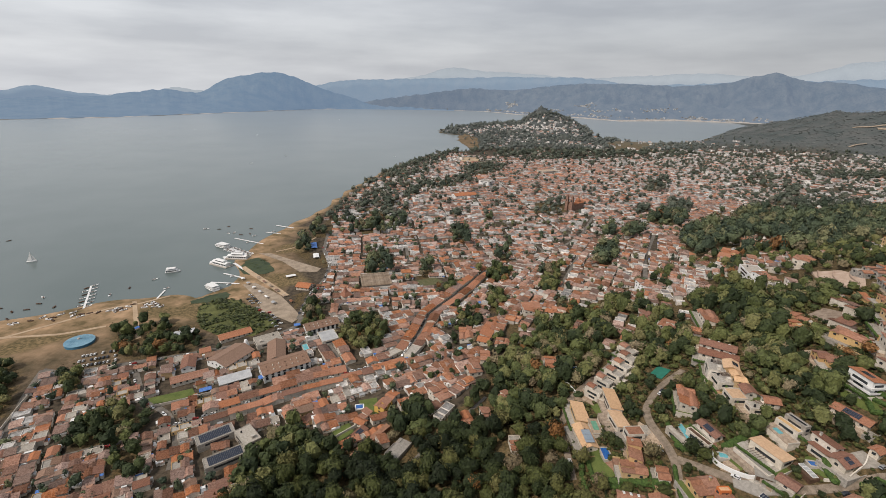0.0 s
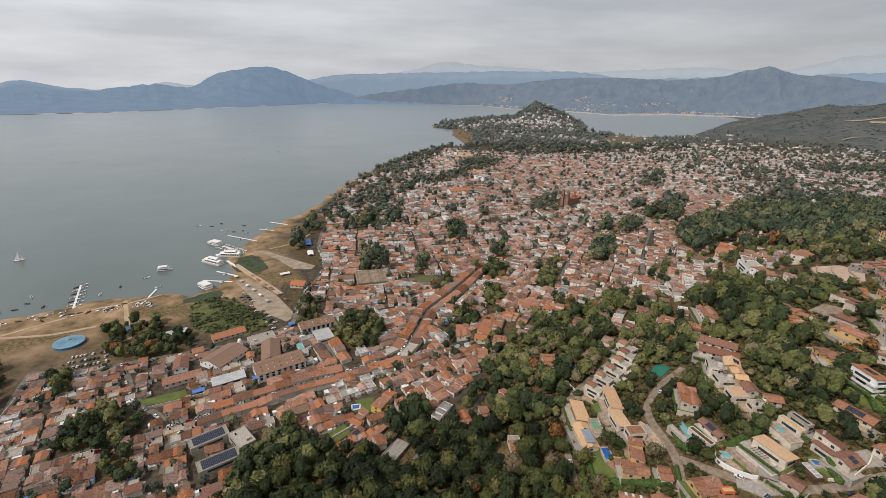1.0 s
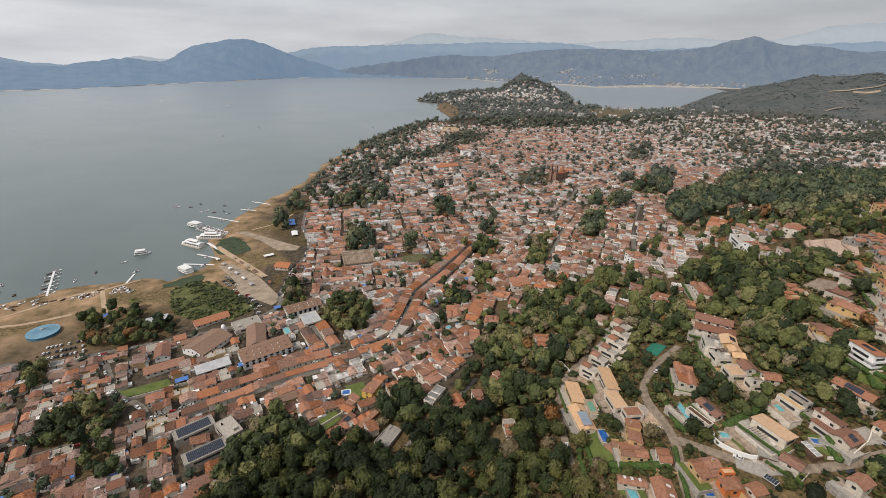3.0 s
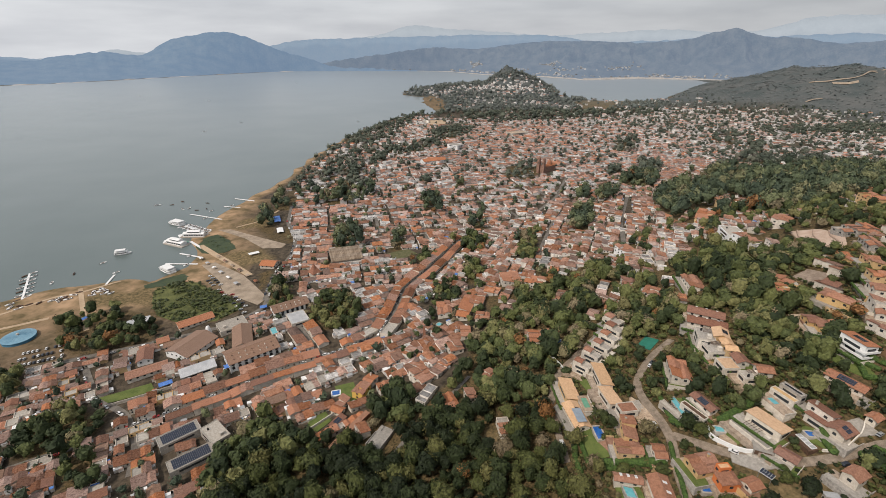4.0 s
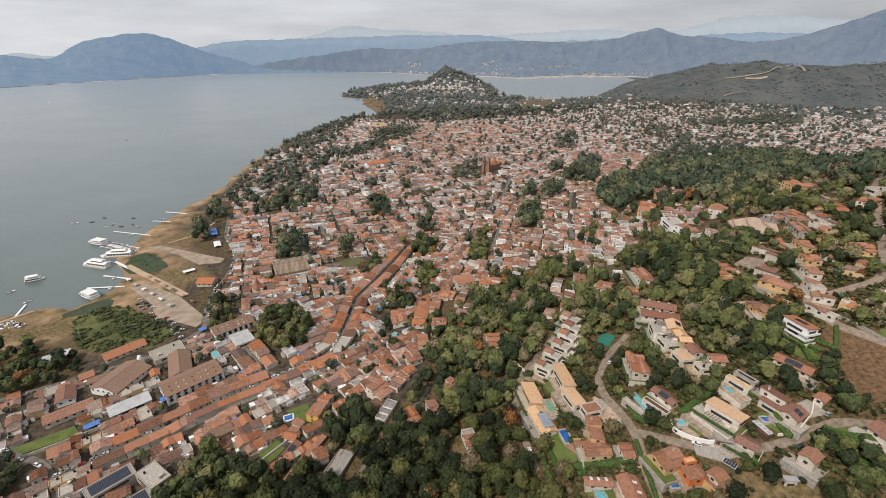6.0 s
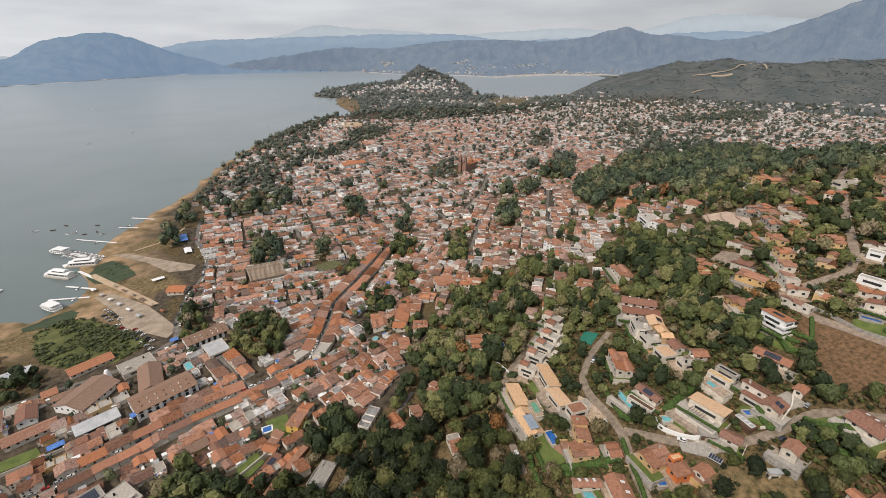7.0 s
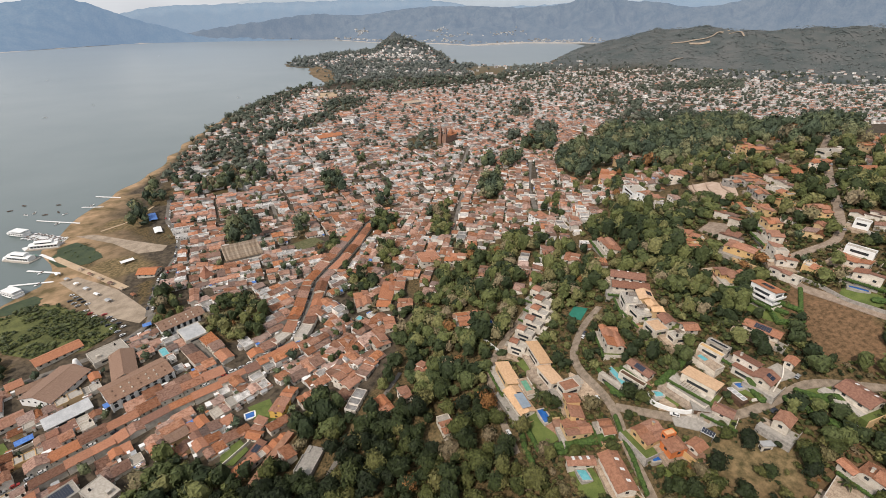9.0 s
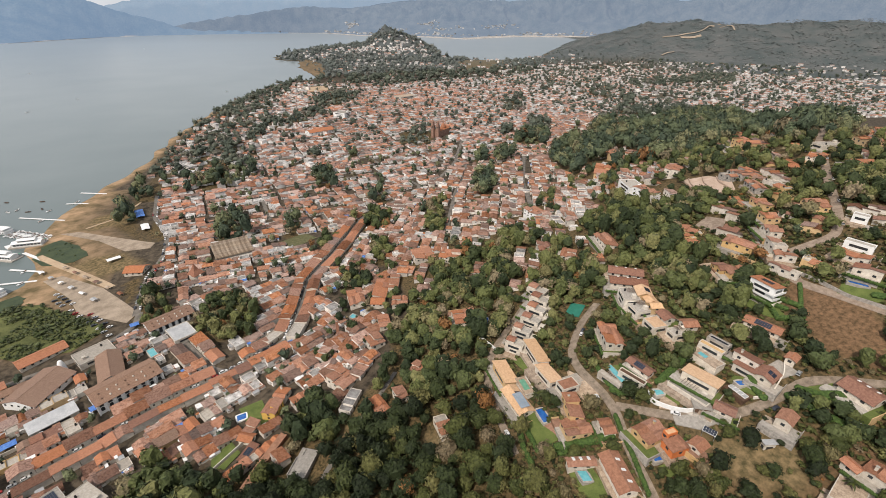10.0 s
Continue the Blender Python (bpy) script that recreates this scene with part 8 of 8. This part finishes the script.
part("chimney_lip", mesh_of("chimney_lip", *box_data(-1.1, -1.1, 13.2, 1.1, 1.1, 13.7), STONE), None, chim)
pav = thing("pavilion", pose(-112, 487, gz(-112, 487)), "pavilion with a steep dark pyramid roof", "pavilion")
part("wall", mesh_of("wall", *box_data(-5, -5, -3, 5, 5, 5), WALL), None, pav)
part("roof", mesh_of("roof", *lathe([(8.2, 4.6), (8.2, 4.9), (3.2, 9), (0.01, 15)], 4), TILE_BROWN), None, pav)
RESERVED.append((-112, 487, 7, 7, 0))


# ---- boats, piers and the shore ----
def hull_data(L, B, H, point=0.35):
    """A boat's hull: pointed bow, flat stern, narrowing to the keel."""
    st = [(-0.5, 0.8, 0.0), (-0.2, 1.0, 0.0), (0.15, 0.95, 0.05), (0.36, 0.6, 0.15), (0.5, 0.05, 0.3)]
    V, F = [], []
    for u, b, up in st:
        x, w, z = u * L, b * B / 2, H * (1 + up)
        V += [(x, -w, z), (x, -w * 0.7, -0.3), (x, w * 0.7, -0.3), (x, w, z)]
    for k in range(len(st) - 1):
        a, c = 4 * k, 4 * k + 4
        F += [(a, a + 1, c + 1, c), (a + 1, a + 2, c + 2, c + 1), (a + 2, a + 3, c + 3, c + 2), (a + 3, a, c, c + 3)]
    F.append((0, 3, 2, 1))
    return V, F


def motor_boat(L=6.0, colour=WHITE, label="small white motor boat moored on the lake"):
    root = thing("motor_boat", pose(0, 0, 0), label, "boat", "small boats on the lake")
    part("hull", mesh_of("hull", *hull_data(L, L * 0.36, 0.75), colour), None, root)
    part("cockpit", mesh_of("cockpit", *box_data(-L * 0.38, -L * 0.12, 0.72, L * 0.08, L * 0.12, 0.82), WOOD), None, root)
    part("windscreen", mesh_of("windscreen", [(L * 0.08, -L * 0.14, 0.8), (L * 0.08, L * 0.14, 0.8), (L * 0.0, L * 0.12, 1.4), (L * 0.0, -L * 0.12, 1.4), (L * 0.1, -L * 0.14, 0.8), (L * 0.1, L * 0.14, 0.8), (L * 0.02, L * 0.12, 1.4), (L * 0.02, -L * 0.12, 1.4)], box_data(0, 0, 0, 1, 1, 1)[1], GLASS), None, root)
    part("motor", mesh_of("motor", *box_data(-L * 0.56, -0.25, 0.1, -L * 0.5, 0.25, 1.1), RUBBER), None, root)
    return root


def ferry(x, y, ang, L=16, label="white two-deck passenger ferry on the lake"):
    root = thing("ferry", pose(x, y, 0, 0, 0, ang), label, "ferry", "passenger ferries")
    B = L * 0.42
    part("hull", mesh_of("hull", *hull_data(L, B, 1.4), WHITE), None, root)
    part("lower_cabin", mesh_of("lower_cabin", *box_data(-L * 0.44, -B * 0.42, 1.4, L * 0.24, B * 0.42, 3.6), WHITE), None, root)
    for s in (-1, 1):
        for k in range(6):
            part("window", BIGWIN, None, root, at=pose(-L * 0.38 + k * L * 0.11, s * B * 0.425, 2.6, 0, 0, 0 if s < 0 else 180) @ Matrix.Diagonal((0.7, 1, 0.6, 1)))
    part("upper_deck", mesh_of("upper_deck", *box_data(-L * 0.46, -B * 0.46, 3.6, L * 0.28, B * 0.46, 3.8), WHITE), None, root)
    part("canopy", mesh_of("canopy", *box_data(-L * 0.42, -B * 0.42, 5.9, L * 0.18, B * 0.42, 6.1), WHITE), None, root)
    for s in (-1, 1):
        for k in range(4):
            px = -L * 0.40 + k * L * 0.185
            part("post", mesh_of("post", *box_data(px, s * B * 0.4 - 0.06, 3.8, px + 0.12, s * B * 0.4 + 0.06, 5.9), STEEL), None, root)
    part("rail", mesh_of("rail", *joined([box_data(-L * 0.45, s * B * 0.45 - 0.05, 4.6, L * 0.27, s * B * 0.45 + 0.05, 4.7) for s in (-1, 1)]), STEEL), None, root)
    return root


ferry(-371, 586, 20, 19)
ferry(-294, 535, 142, 27)
ferry(-353, 692, 152, 30, "blue and white excursion boat moored at the pier")


def floating_restaurant(x, y, ang):
    root = thing("floating_restaurant", pose(x, y, 0, 0, 0, ang), "white floating restaurant with two long roofs", "boat")
    part("pontoon", mesh_of("pontoon", *box_data(-17, -7, -0.6, 17, 7, 1.0), CONCRETE), None, root)
    part("hall", mesh_of("hall", *gable_walls(28, 9, 4.6, 1.4, 1.0), WHITE), None, root)
    part("roof", mesh_of("roof", *slab_roof(28, 9, 4.6, 1.4), WHITE), None, root)
    part("awning", mesh_of("awning", *box_data(-15, -7, 3.6, 14, -4.7, 3.8), mat("green_awning", [(0.08, 0.22, 0.16), (0.14, 0.3, 0.22)], 0.4, 0.8)), None, root, "green awning")
    for k in range(8):
        part("window", BIGWIN, None, root, at=pose(-12 + k * 3.3, -4.55, 3.0))
        part("window", BIGWIN, None, root, at=pose(-12 + k * 3.3, 4.55, 3.0, 0, 0, 180))
    up = part("upper_deck", mesh_of("upper_deck", *box_data(-9, -3.2, 5.4, 8, 3.2, 7.6), WHITE), None, root)
    part("upper_windows", mesh_of("upper_windows", *box_data(-8.4, -3.26, 6.0, 7.4, 3.26, 7.0), GLASS), None, up)
    part("upper_roof", mesh_of("upper_roof", *slab_roof(17, 6.4, 7.6, 0.8), WHITE), None, up)
    part("bow", mesh_of("bow", [(17, -7, -0.6), (17, 7, -0.6), (23, 0, -0.6), (17, -7, 1.2), (17, 7, 1.2), (23, 0, 1.8)], [(0, 1, 2), (3, 5, 4), (0, 2, 5, 3), (2, 1, 4, 5), (1, 0, 3, 4)], WHITE), None, root)


floating_restaurant(-318, 615, 154)
floating_restaurant(-306, 643, 178)


def pier(a, b, width, label, z=0.75):
    (ax, ay), (bx, by) = a, b
    L = math.hypot(bx - ax, by - ay)
    root = thing("pier", pose((ax + bx) / 2, (ay + by) / 2, 0, 0, 0, math.degrees(math.atan2(by - ay, bx - ax))), label, "pier", "floating piers")
    n = max(2, int(L / 3.2))
    for k in range(n):
        deck = part("deck_section", mesh_of("deck_section", *box_data(-L / 2 + k * L / n + 0.06, -width / 2, z - 0.25, -L / 2 + (k + 1) * L / n - 0.06, width / 2, z), WHITE if "white" in label else WOOD), None, root)
        part("float", mesh_of("float", *box_data(-L / 2 + (k + 0.3) * L / n, -width * 0.4, -0.6, -L / 2 + (k + 0.7) * L / n, width * 0.4, z - 0.25), CONCRETE), None, deck)


pier((-304, 553), (-252, 549), 2.6, "long white floating pier")
pier((-300, 583), (-256, 564), 2.6, "white floating pier beside the causeway")
pier((-307, 812), (-270, 797), 3.0, "white floating pier at the sandy point")
pier((-311, 770), (-278, 762), 2.4, "white floating pier with small boats")
pier((-350, 734), (-290, 707), 2.4, "white floating pier with moored launches")
pier((-338, 683), (-278, 646), 3.0, "long white marina pier lined with boats")
pier((-303, 622), (-274, 594), 3.6, "white gangway to the floating restaurants")
pier((-411, 473), (-447, 535), 2.2, "white floating jetty lined with small boats")
pier((-348, 526), (-344, 502), 2.2, "short white floating jetty by the beach")

BOATS = [motor_boat(7.5), motor_boat(6.0, WOOD, "dark wooden rowing launch on the lake"), motor_boat(10.0, WHITE, "white cabin launch moored near the pier")]


def place_boats():
    rng = np.random.default_rng(5)
    spots = [(-406, 509, 0), (-396, 531, 1), (-471, 483, 1), (-447, 476, 1), (-472, 468, 1), (-484, 462, 1), (-474, 445, 1), (-422, 783, 2), (-399, 783, 1), (-348, 754, 1),
             (-324, 749, 0), (-364, 765, 0), (-390, 800, 1), (-345, 790, 1), (-372, 760, 0), (-335, 760, 1), (-480, 500, 0), (-505, 470, 1)]
    spots2 = [(-350, 532, 0), (-278, 548, 0), (-285, 574, 0), (-1346, 2543, 2), (-927, 2325, 2), (-624, 1491, 2), (-570, 1662, 0), (-764, 3423, 2), (-182, 1685, 0), (-700, 700, 1), (-380, 560, 0), (-300, 775, 0), (-320, 715, 0)]
    for k in range(40):
        u = k / 39
        s = 1 if k % 2 else -1
        spots2.append((-338 + 58 * u + s * 2.4, 683 - 36 * u + s * 4.2, 0 if k % 3 else 2))
    for k in range(14):
        u = k / 13
        s = 1 if k % 2 else -1
        spots2.append((-411 - 36 * u + s * 3.6, 473 + 62 * u + s * 2.1, 0 if k % 4 else 1))
    first = set()
    for x, y, k in spots + spots2:
        m = pose(x, y, 0, 0, 0, rng.uniform(0, 360) if (x, y, k) in spots else rng.choice([60, 240]) + rng.uniform(-10, 10))
        if k in first:
            copy_thing(BOATS[k], m)
        else:
            first.add(k)
            BOATS[k].matrix_basis = m


place_boats()


def sail_boat(x, y, ang):
    root = thing("sailing_boat", pose(x, y, 0, 0, 0, ang) @ Matrix.Scale(1.4, 4), "small sailing boat with white sails on the lake", "boat")
    part("hull", mesh_of("hull", *hull_data(8.5, 2.6, 0.9), WHITE), None, root)
    part("mast", mesh_of("mast", *limb([(0.5, 0, 0.5), (0.5, 0, 11)], 0.09, 0.06, 6), STEEL), None, root)
    part("mainsail", mesh_of("mainsail", [(0.4, 0.02, 1.6), (-3.8, 0.5, 1.7), (-1.6, 0.55, 5.5), (0.4, 0.02, 10.6), (0.4, 0.08, 1.6), (-3.8, 0.56, 1.7), (-1.6, 0.61, 5.5), (0.4, 0.08, 10.6)], [(0, 1, 2, 3), (7, 6, 5, 4), (0, 4, 5, 1), (1, 5, 6, 2), (2, 6, 7, 3)], WHITE), None, root)
    part("jib", mesh_of("jib", [(0.6, 0, 9), (4.0, 0, 1.2), (0.8, 0.5, 1.5), (0.6, 0.05, 9), (4.0, 0.05, 1.2), (0.8, 0.55, 1.5)], [(0, 1, 2), (5, 4, 3), (0, 3, 4, 1), (1, 4, 5, 2), (2, 5, 3, 0)], WHITE), None, root)


sail_boat(-589, 613, 30)


# ---- cars ----
def make_car(name, paint, label, L=4.4, tall=1.0):
    root = thing(name, pose(0, 0, 0), label, "car", "parked cars")
    W = 1.8
    st = [(-0.5, 0.55, 0.85), (-0.42, 0.3, 1.0), (0.12, 0.3, 1.0), (0.38, 0.32, 0.88), (0.5, 0.4, 0.72)]
    V, F = [], []
    for u, lo, hi in st:
        V += [(u * L, -W / 2, lo), (u * L, W / 2, lo), (u * L, W / 2 * 0.94, hi * tall), (u * L, -W / 2 * 0.94, hi * tall)]
    for k in range(len(st) - 1):
        a, c = 4 * k, 4 * k + 4
        F += [(a, c, c + 1, a + 1), (a + 1, c + 1, c + 2, a + 2), (a + 2, c + 2, c + 3, a + 3), (a + 3, c + 3, c, a)]
    F += [(0, 1, 2, 3), (16, 19, 18, 17)]
    part("body", mesh_of("body", V, F, paint), None, root)
    hh = 1.45 * tall
    part("glasshouse", mesh_of("glasshouse", [(-0.44 * L, -0.82, 0.98 * tall), (0.2 * L, -0.82, 0.98 * tall), (0.2 * L, 0.82, 0.98 * tall), (-0.44 * L, 0.82, 0.98 * tall), (-0.34 * L, -0.68, hh), (0.06 * L, -0.68, hh), (0.06 * L, 0.68, hh), (-0.34 * L, 0.68, hh)],
         box_data(0, 0, 0, 1, 1, 1)[1], GLASS), None, root)
    part("roof", mesh_of("roof", *box_data(-0.34 * L, -0.68, hh, 0.06 * L, 0.68, hh + 0.05), paint), None, root)
    for sx in (-0.32, 0.32):
        for sy in (-1, 1):
            part("wheel", mesh_of("wheel", *lathe([(0.01, -0.1), (0.33, -0.1), (0.33, 0.1), (0.01, 0.1)], 12), RUBBER), None, root, at=pose(sx * L, sy * 0.84, 0.33, 90, 0, 0))
    return root


def car_paint(name, c):
    return mat(name, [c, tuple(min(1, v * 1.15) for v in c)], 1.0, 0.3, 0.2, spec=0.5, bump=0.0)


CARS = [make_car("car", car_paint("white_car_paint", (0.7, 0.7, 0.69)), "white hatchback parked by the kerb"), make_car("car", car_paint("silver_car_paint", (0.35, 0.36, 0.37)), "silver saloon parked by the kerb"),
        make_car("car", car_paint("dark_car_paint", (0.03, 0.035, 0.05)), "dark saloon parked by the kerb"), make_car("car", car_paint("red_car_paint", (0.35, 0.03, 0.025)), "red hatchback parked by the kerb"),
        make_car("van", car_paint("white_van_paint", (0.74, 0.74, 0.73)), "white delivery van parked in the street", 5.6, 1.5)]


def park_cars():
    rng = np.random.default_rng(9)
    spots = []

    def along(line, a, b, off, step, keep):
        p = np.array(line, float)
        s = np.r_[0, np.cumsum(np.hypot(*np.diff(p, axis=0).T))]
        for u in np.arange(a, min(b, s[-1]), step):
            if rng.random() > keep:
                continue
            x, y = np.interp(u, s, p[:, 0]), np.interp(u, s, p[:, 1])
            x2, y2 = np.interp(u + 1, s, p[:, 0]), np.interp(u + 1, s, p[:, 1])
            an = math.atan2(y2 - y, x2 - x)
            spots.append((x - off * math.sin(an), y + off * math.cos(an), math.degrees(an)))
    along(STREETS[0][1], 20, 330, 2.1, 6.2, 0.7)
    along(STREETS[0][1], 20, 330, -2.1, 6.2, 0.55)
    along(STREETS[5][1], 20, 230, 2.4, 7, 0.5)
    along(STREETS[3][1], 5, 130, -2.2, 8, 0.5)
    shore_street = next(p for _, p in STREETS if p[0] == (-199, 760))
    along(shore_street, 10, 320, 2.3, 7.5, 0.6)
    along(shore_street, 60, 320, -2.3, 8.5, 0.6)
    for r in range(3):
        for k in range(11):
            if rng.random() < 0.8:
                spots.append((-336 + k * 2.9 + r * 3, 372 - r * 9 + k * 1.2, 112 + rng.uniform(-4, 4)))
    for k in range(26):
        if rng.random() < 0.8:
            spots.append((-232 + k * 2.6, 505 - k * 3.1 - (k % 2) * 9, 35 + rng.uniform(-8, 8)))
    for k in range(16):
        spots.append((-140 + k * 2.7, 402 + 3 * math.sin(k / 5), 100 + rng.uniform(-5, 5)))
    spots += [(122, 203, 80), (141, 247, 40), (139, 245, 40), (75, 208, 92), (390, 306, 40), (330, 252, 45), (356, 276, 40), (147, 178, 140), (205, 168, 20), (184, 160, 10), (308, 233, 45), (176, 190, 120)]
    first = set()
    for x, y, an in spots:
        k = int(rng.choice(5, p=[0.38, 0.24, 0.2, 0.12, 0.06]))
        m = pose(x, y, gz(x, y) + 0.38, 0, 0, an)
        if k in first:
            copy_thing(CARS[k], m)
        else:
            first.add(k)
            CARS[k].matrix_basis = m


park_cars()


# ---- things lying about on the lakeside ----
def shore_clutter():
    rng = np.random.default_rng(31)
    for k in range(34):
        u = rng.random()
        x, y = -455 + u * 130 + rng.uniform(-6, 6), 440 + u * 45 + rng.uniform(-10, 10)
        m = pose(x, y, gz(x, y) + 0.3, 0, 0, rng.uniform(0, 360))
        copy_thing(BOATS[0 if rng.random() < 0.7 else 1], m)
    stalls = []
    for k in range(12):
        u, s = k / 11, 1 if k % 2 else -1
        stalls.append((-258 + 78 * u + s * 6.5, 566 - 92 * u + s * 5.0, -50 + rng.uniform(-6, 6), rng.uniform(3, 6), rng.uniform(2.5, 4), [WHITE, PAVING, METAL_ROOF, TILE][k % 4], "small market stall canopy beside the causeway"))
    for x, y, an, w, d, mt, lab in stalls + [(-262, 412, 30, 20, 12, METAL_ROOF, "low grey clubhouse roof among the trees"), (-318, 421, 70, 8, 4, BLUE_TARP, "blue tarpaulin shelter on the beach"),
                                    (-150, 424, 20, 6, 5, BLUE_TARP, "blue tarpaulin stall roof"), (-200, 560, 30, 12, 6, WHITE, "white canopy by the causeway"),
                                    (-196, 322, 30, 9, 5, BLUE_TARP, "blue tarpaulin roof beside the lawn"), (-152, 340, 32, 12, 5, BLUE_TARP, "blue pool cover behind the hotel"), (-205, 690, 108, 26, 9, BLUE_TARP, "row of blue market awnings"), (-188, 640, 108, 18, 8, WHITE, "row of white market awnings")]:
        root = thing("shelter", pose(x, y, gz(x, y), 0, 0, an), lab, "shelter")
        part("roof", mesh_of("roof", *slab_roof(w, d, 2.8, 0.6, 0.2, 0.12), mt), None, root)
        for sx in (-1, 1):
            for sy in (-1, 1):
                part("post", mesh_of("post", *box_data(sx * (w / 2 - 0.3) - 0.08, sy * (d / 2 - 0.3) - 0.08, -1, sx * (w / 2 - 0.3) + 0.08, sy * (d / 2 - 0.3) + 0.08, 2.85), STEEL), None, root)
        RESERVED.append((x, y, w / 2, d / 2, an))


shore_clutter()


REED = mat("bright_reed_leaves", [(0.035, 0.052, 0.018), (0.105, 0.122, 0.042)], 0.1, 0.8, vary=0.3, island=True, bump=0.8, bump_scale=0.3, fine=10)
WEED = mat("green_water_weed", [(0.028, 0.045, 0.022), (0.055, 0.074, 0.03)], 0.1, 0.7)
GRAVEL = mat("trampled_tan_gravel", [(0.24, 0.19, 0.14), (0.40, 0.325, 0.25)], 0.12, 0.95, coord="World", fine=12)


def blob(cx, cy, rx, ry, turn):
    """An uneven rounded outline."""
    out = []
    for k in range(20):
        a = k * math.pi / 10
        q = 1 + 0.13 * math.sin(3 * a + cx) + 0.08 * math.sin(7 * a + cy)
        u, v = rx * q * math.cos(a), ry * q * math.sin(a)
        c, s = math.cos(radians(turn)), math.sin(radians(turn))
        out.append((cx + u * c - v * s, cy + u * s + v * c))
    return out


patch("paving", blob(-278, 504, 22, 13, 28), WEED, "flat green weed at the water's edge", "weed", lift=0.3)
patch("paving", blob(-264, 606, 36, 20, -52), WEED, "flat green weed in the cove by the causeway", "weed", lift=0.3)


patch("paving", REEDS, mat("marsh_grass", [(0.05, 0.06, 0.02), (0.14, 0.148, 0.05)], 0.08, 0.95, coord="World", fine=14, bump=0.8, bump_scale=0.4), "green marsh grass on the flats by the water", "grass", lift=0.3)


patch("paving", [(-258, 545), (-243, 549), (-193, 500), (-152, 445), (-158, 432), (-202, 462), (-219, 494)], GRAVEL, "trampled gravel car park behind the reeds", "car park", lift=0.28)
patch("paving", [(-282, 662), (-262, 660), (-168, 590), (-170, 577), (-195, 580), (-231, 622)], GRAVEL, "bare tan ground of the lakeside market", "ground", lift=0.28)


def reed_bed():
    """Low reeds and bushes on the green flats by the water."""
    rng = np.random.default_rng(41)
    spots = []
    for poly, n in ((REEDS, 1150), (GREEN, 25)):
        p = np.array(poly, float)
        x, y = rng.uniform(p[:, 0].min(), p[:, 0].max(), n * 3), rng.uniform(p[:, 1].min(), p[:, 1].max(), n * 3)
        k = inside(poly, x, y)
        thick = fbm(x / 14, y / 14, 3, 8) > -0.12
        spots += [(a, b, float(np.clip(rng.lognormal(0.1, 0.5), 0.5, 3.2))) for a, b in zip(x[k & thick][:n], y[k & thick][:n])]
    tree_mass("reeds", spots, "low green reeds and bushes on the marshy flats", ICO1, REED, 0.7, leaves=26)


reed_bed()


for pts_ in ([(1738, 2040), (1778, 2000), (1849, 1992), (1908, 1971), (1967, 2002), (2045, 2013)], [(1967, 2002), (2020, 1980), (2049, 1966), (1995, 1878)], [(1790, 1978), (1830, 1962), (1872, 1942)], [(1585, 1850), (1629, 1862), (1648, 1846)]):
    ribbon("road", 16 if pts_[0][0] == 1790 else 6.5, pts_, GRAVEL, "pale bulldozed track scar on the scrubby hill", lift=3.5, step=12)
YARD = build_town()
plant_trees(YARD)
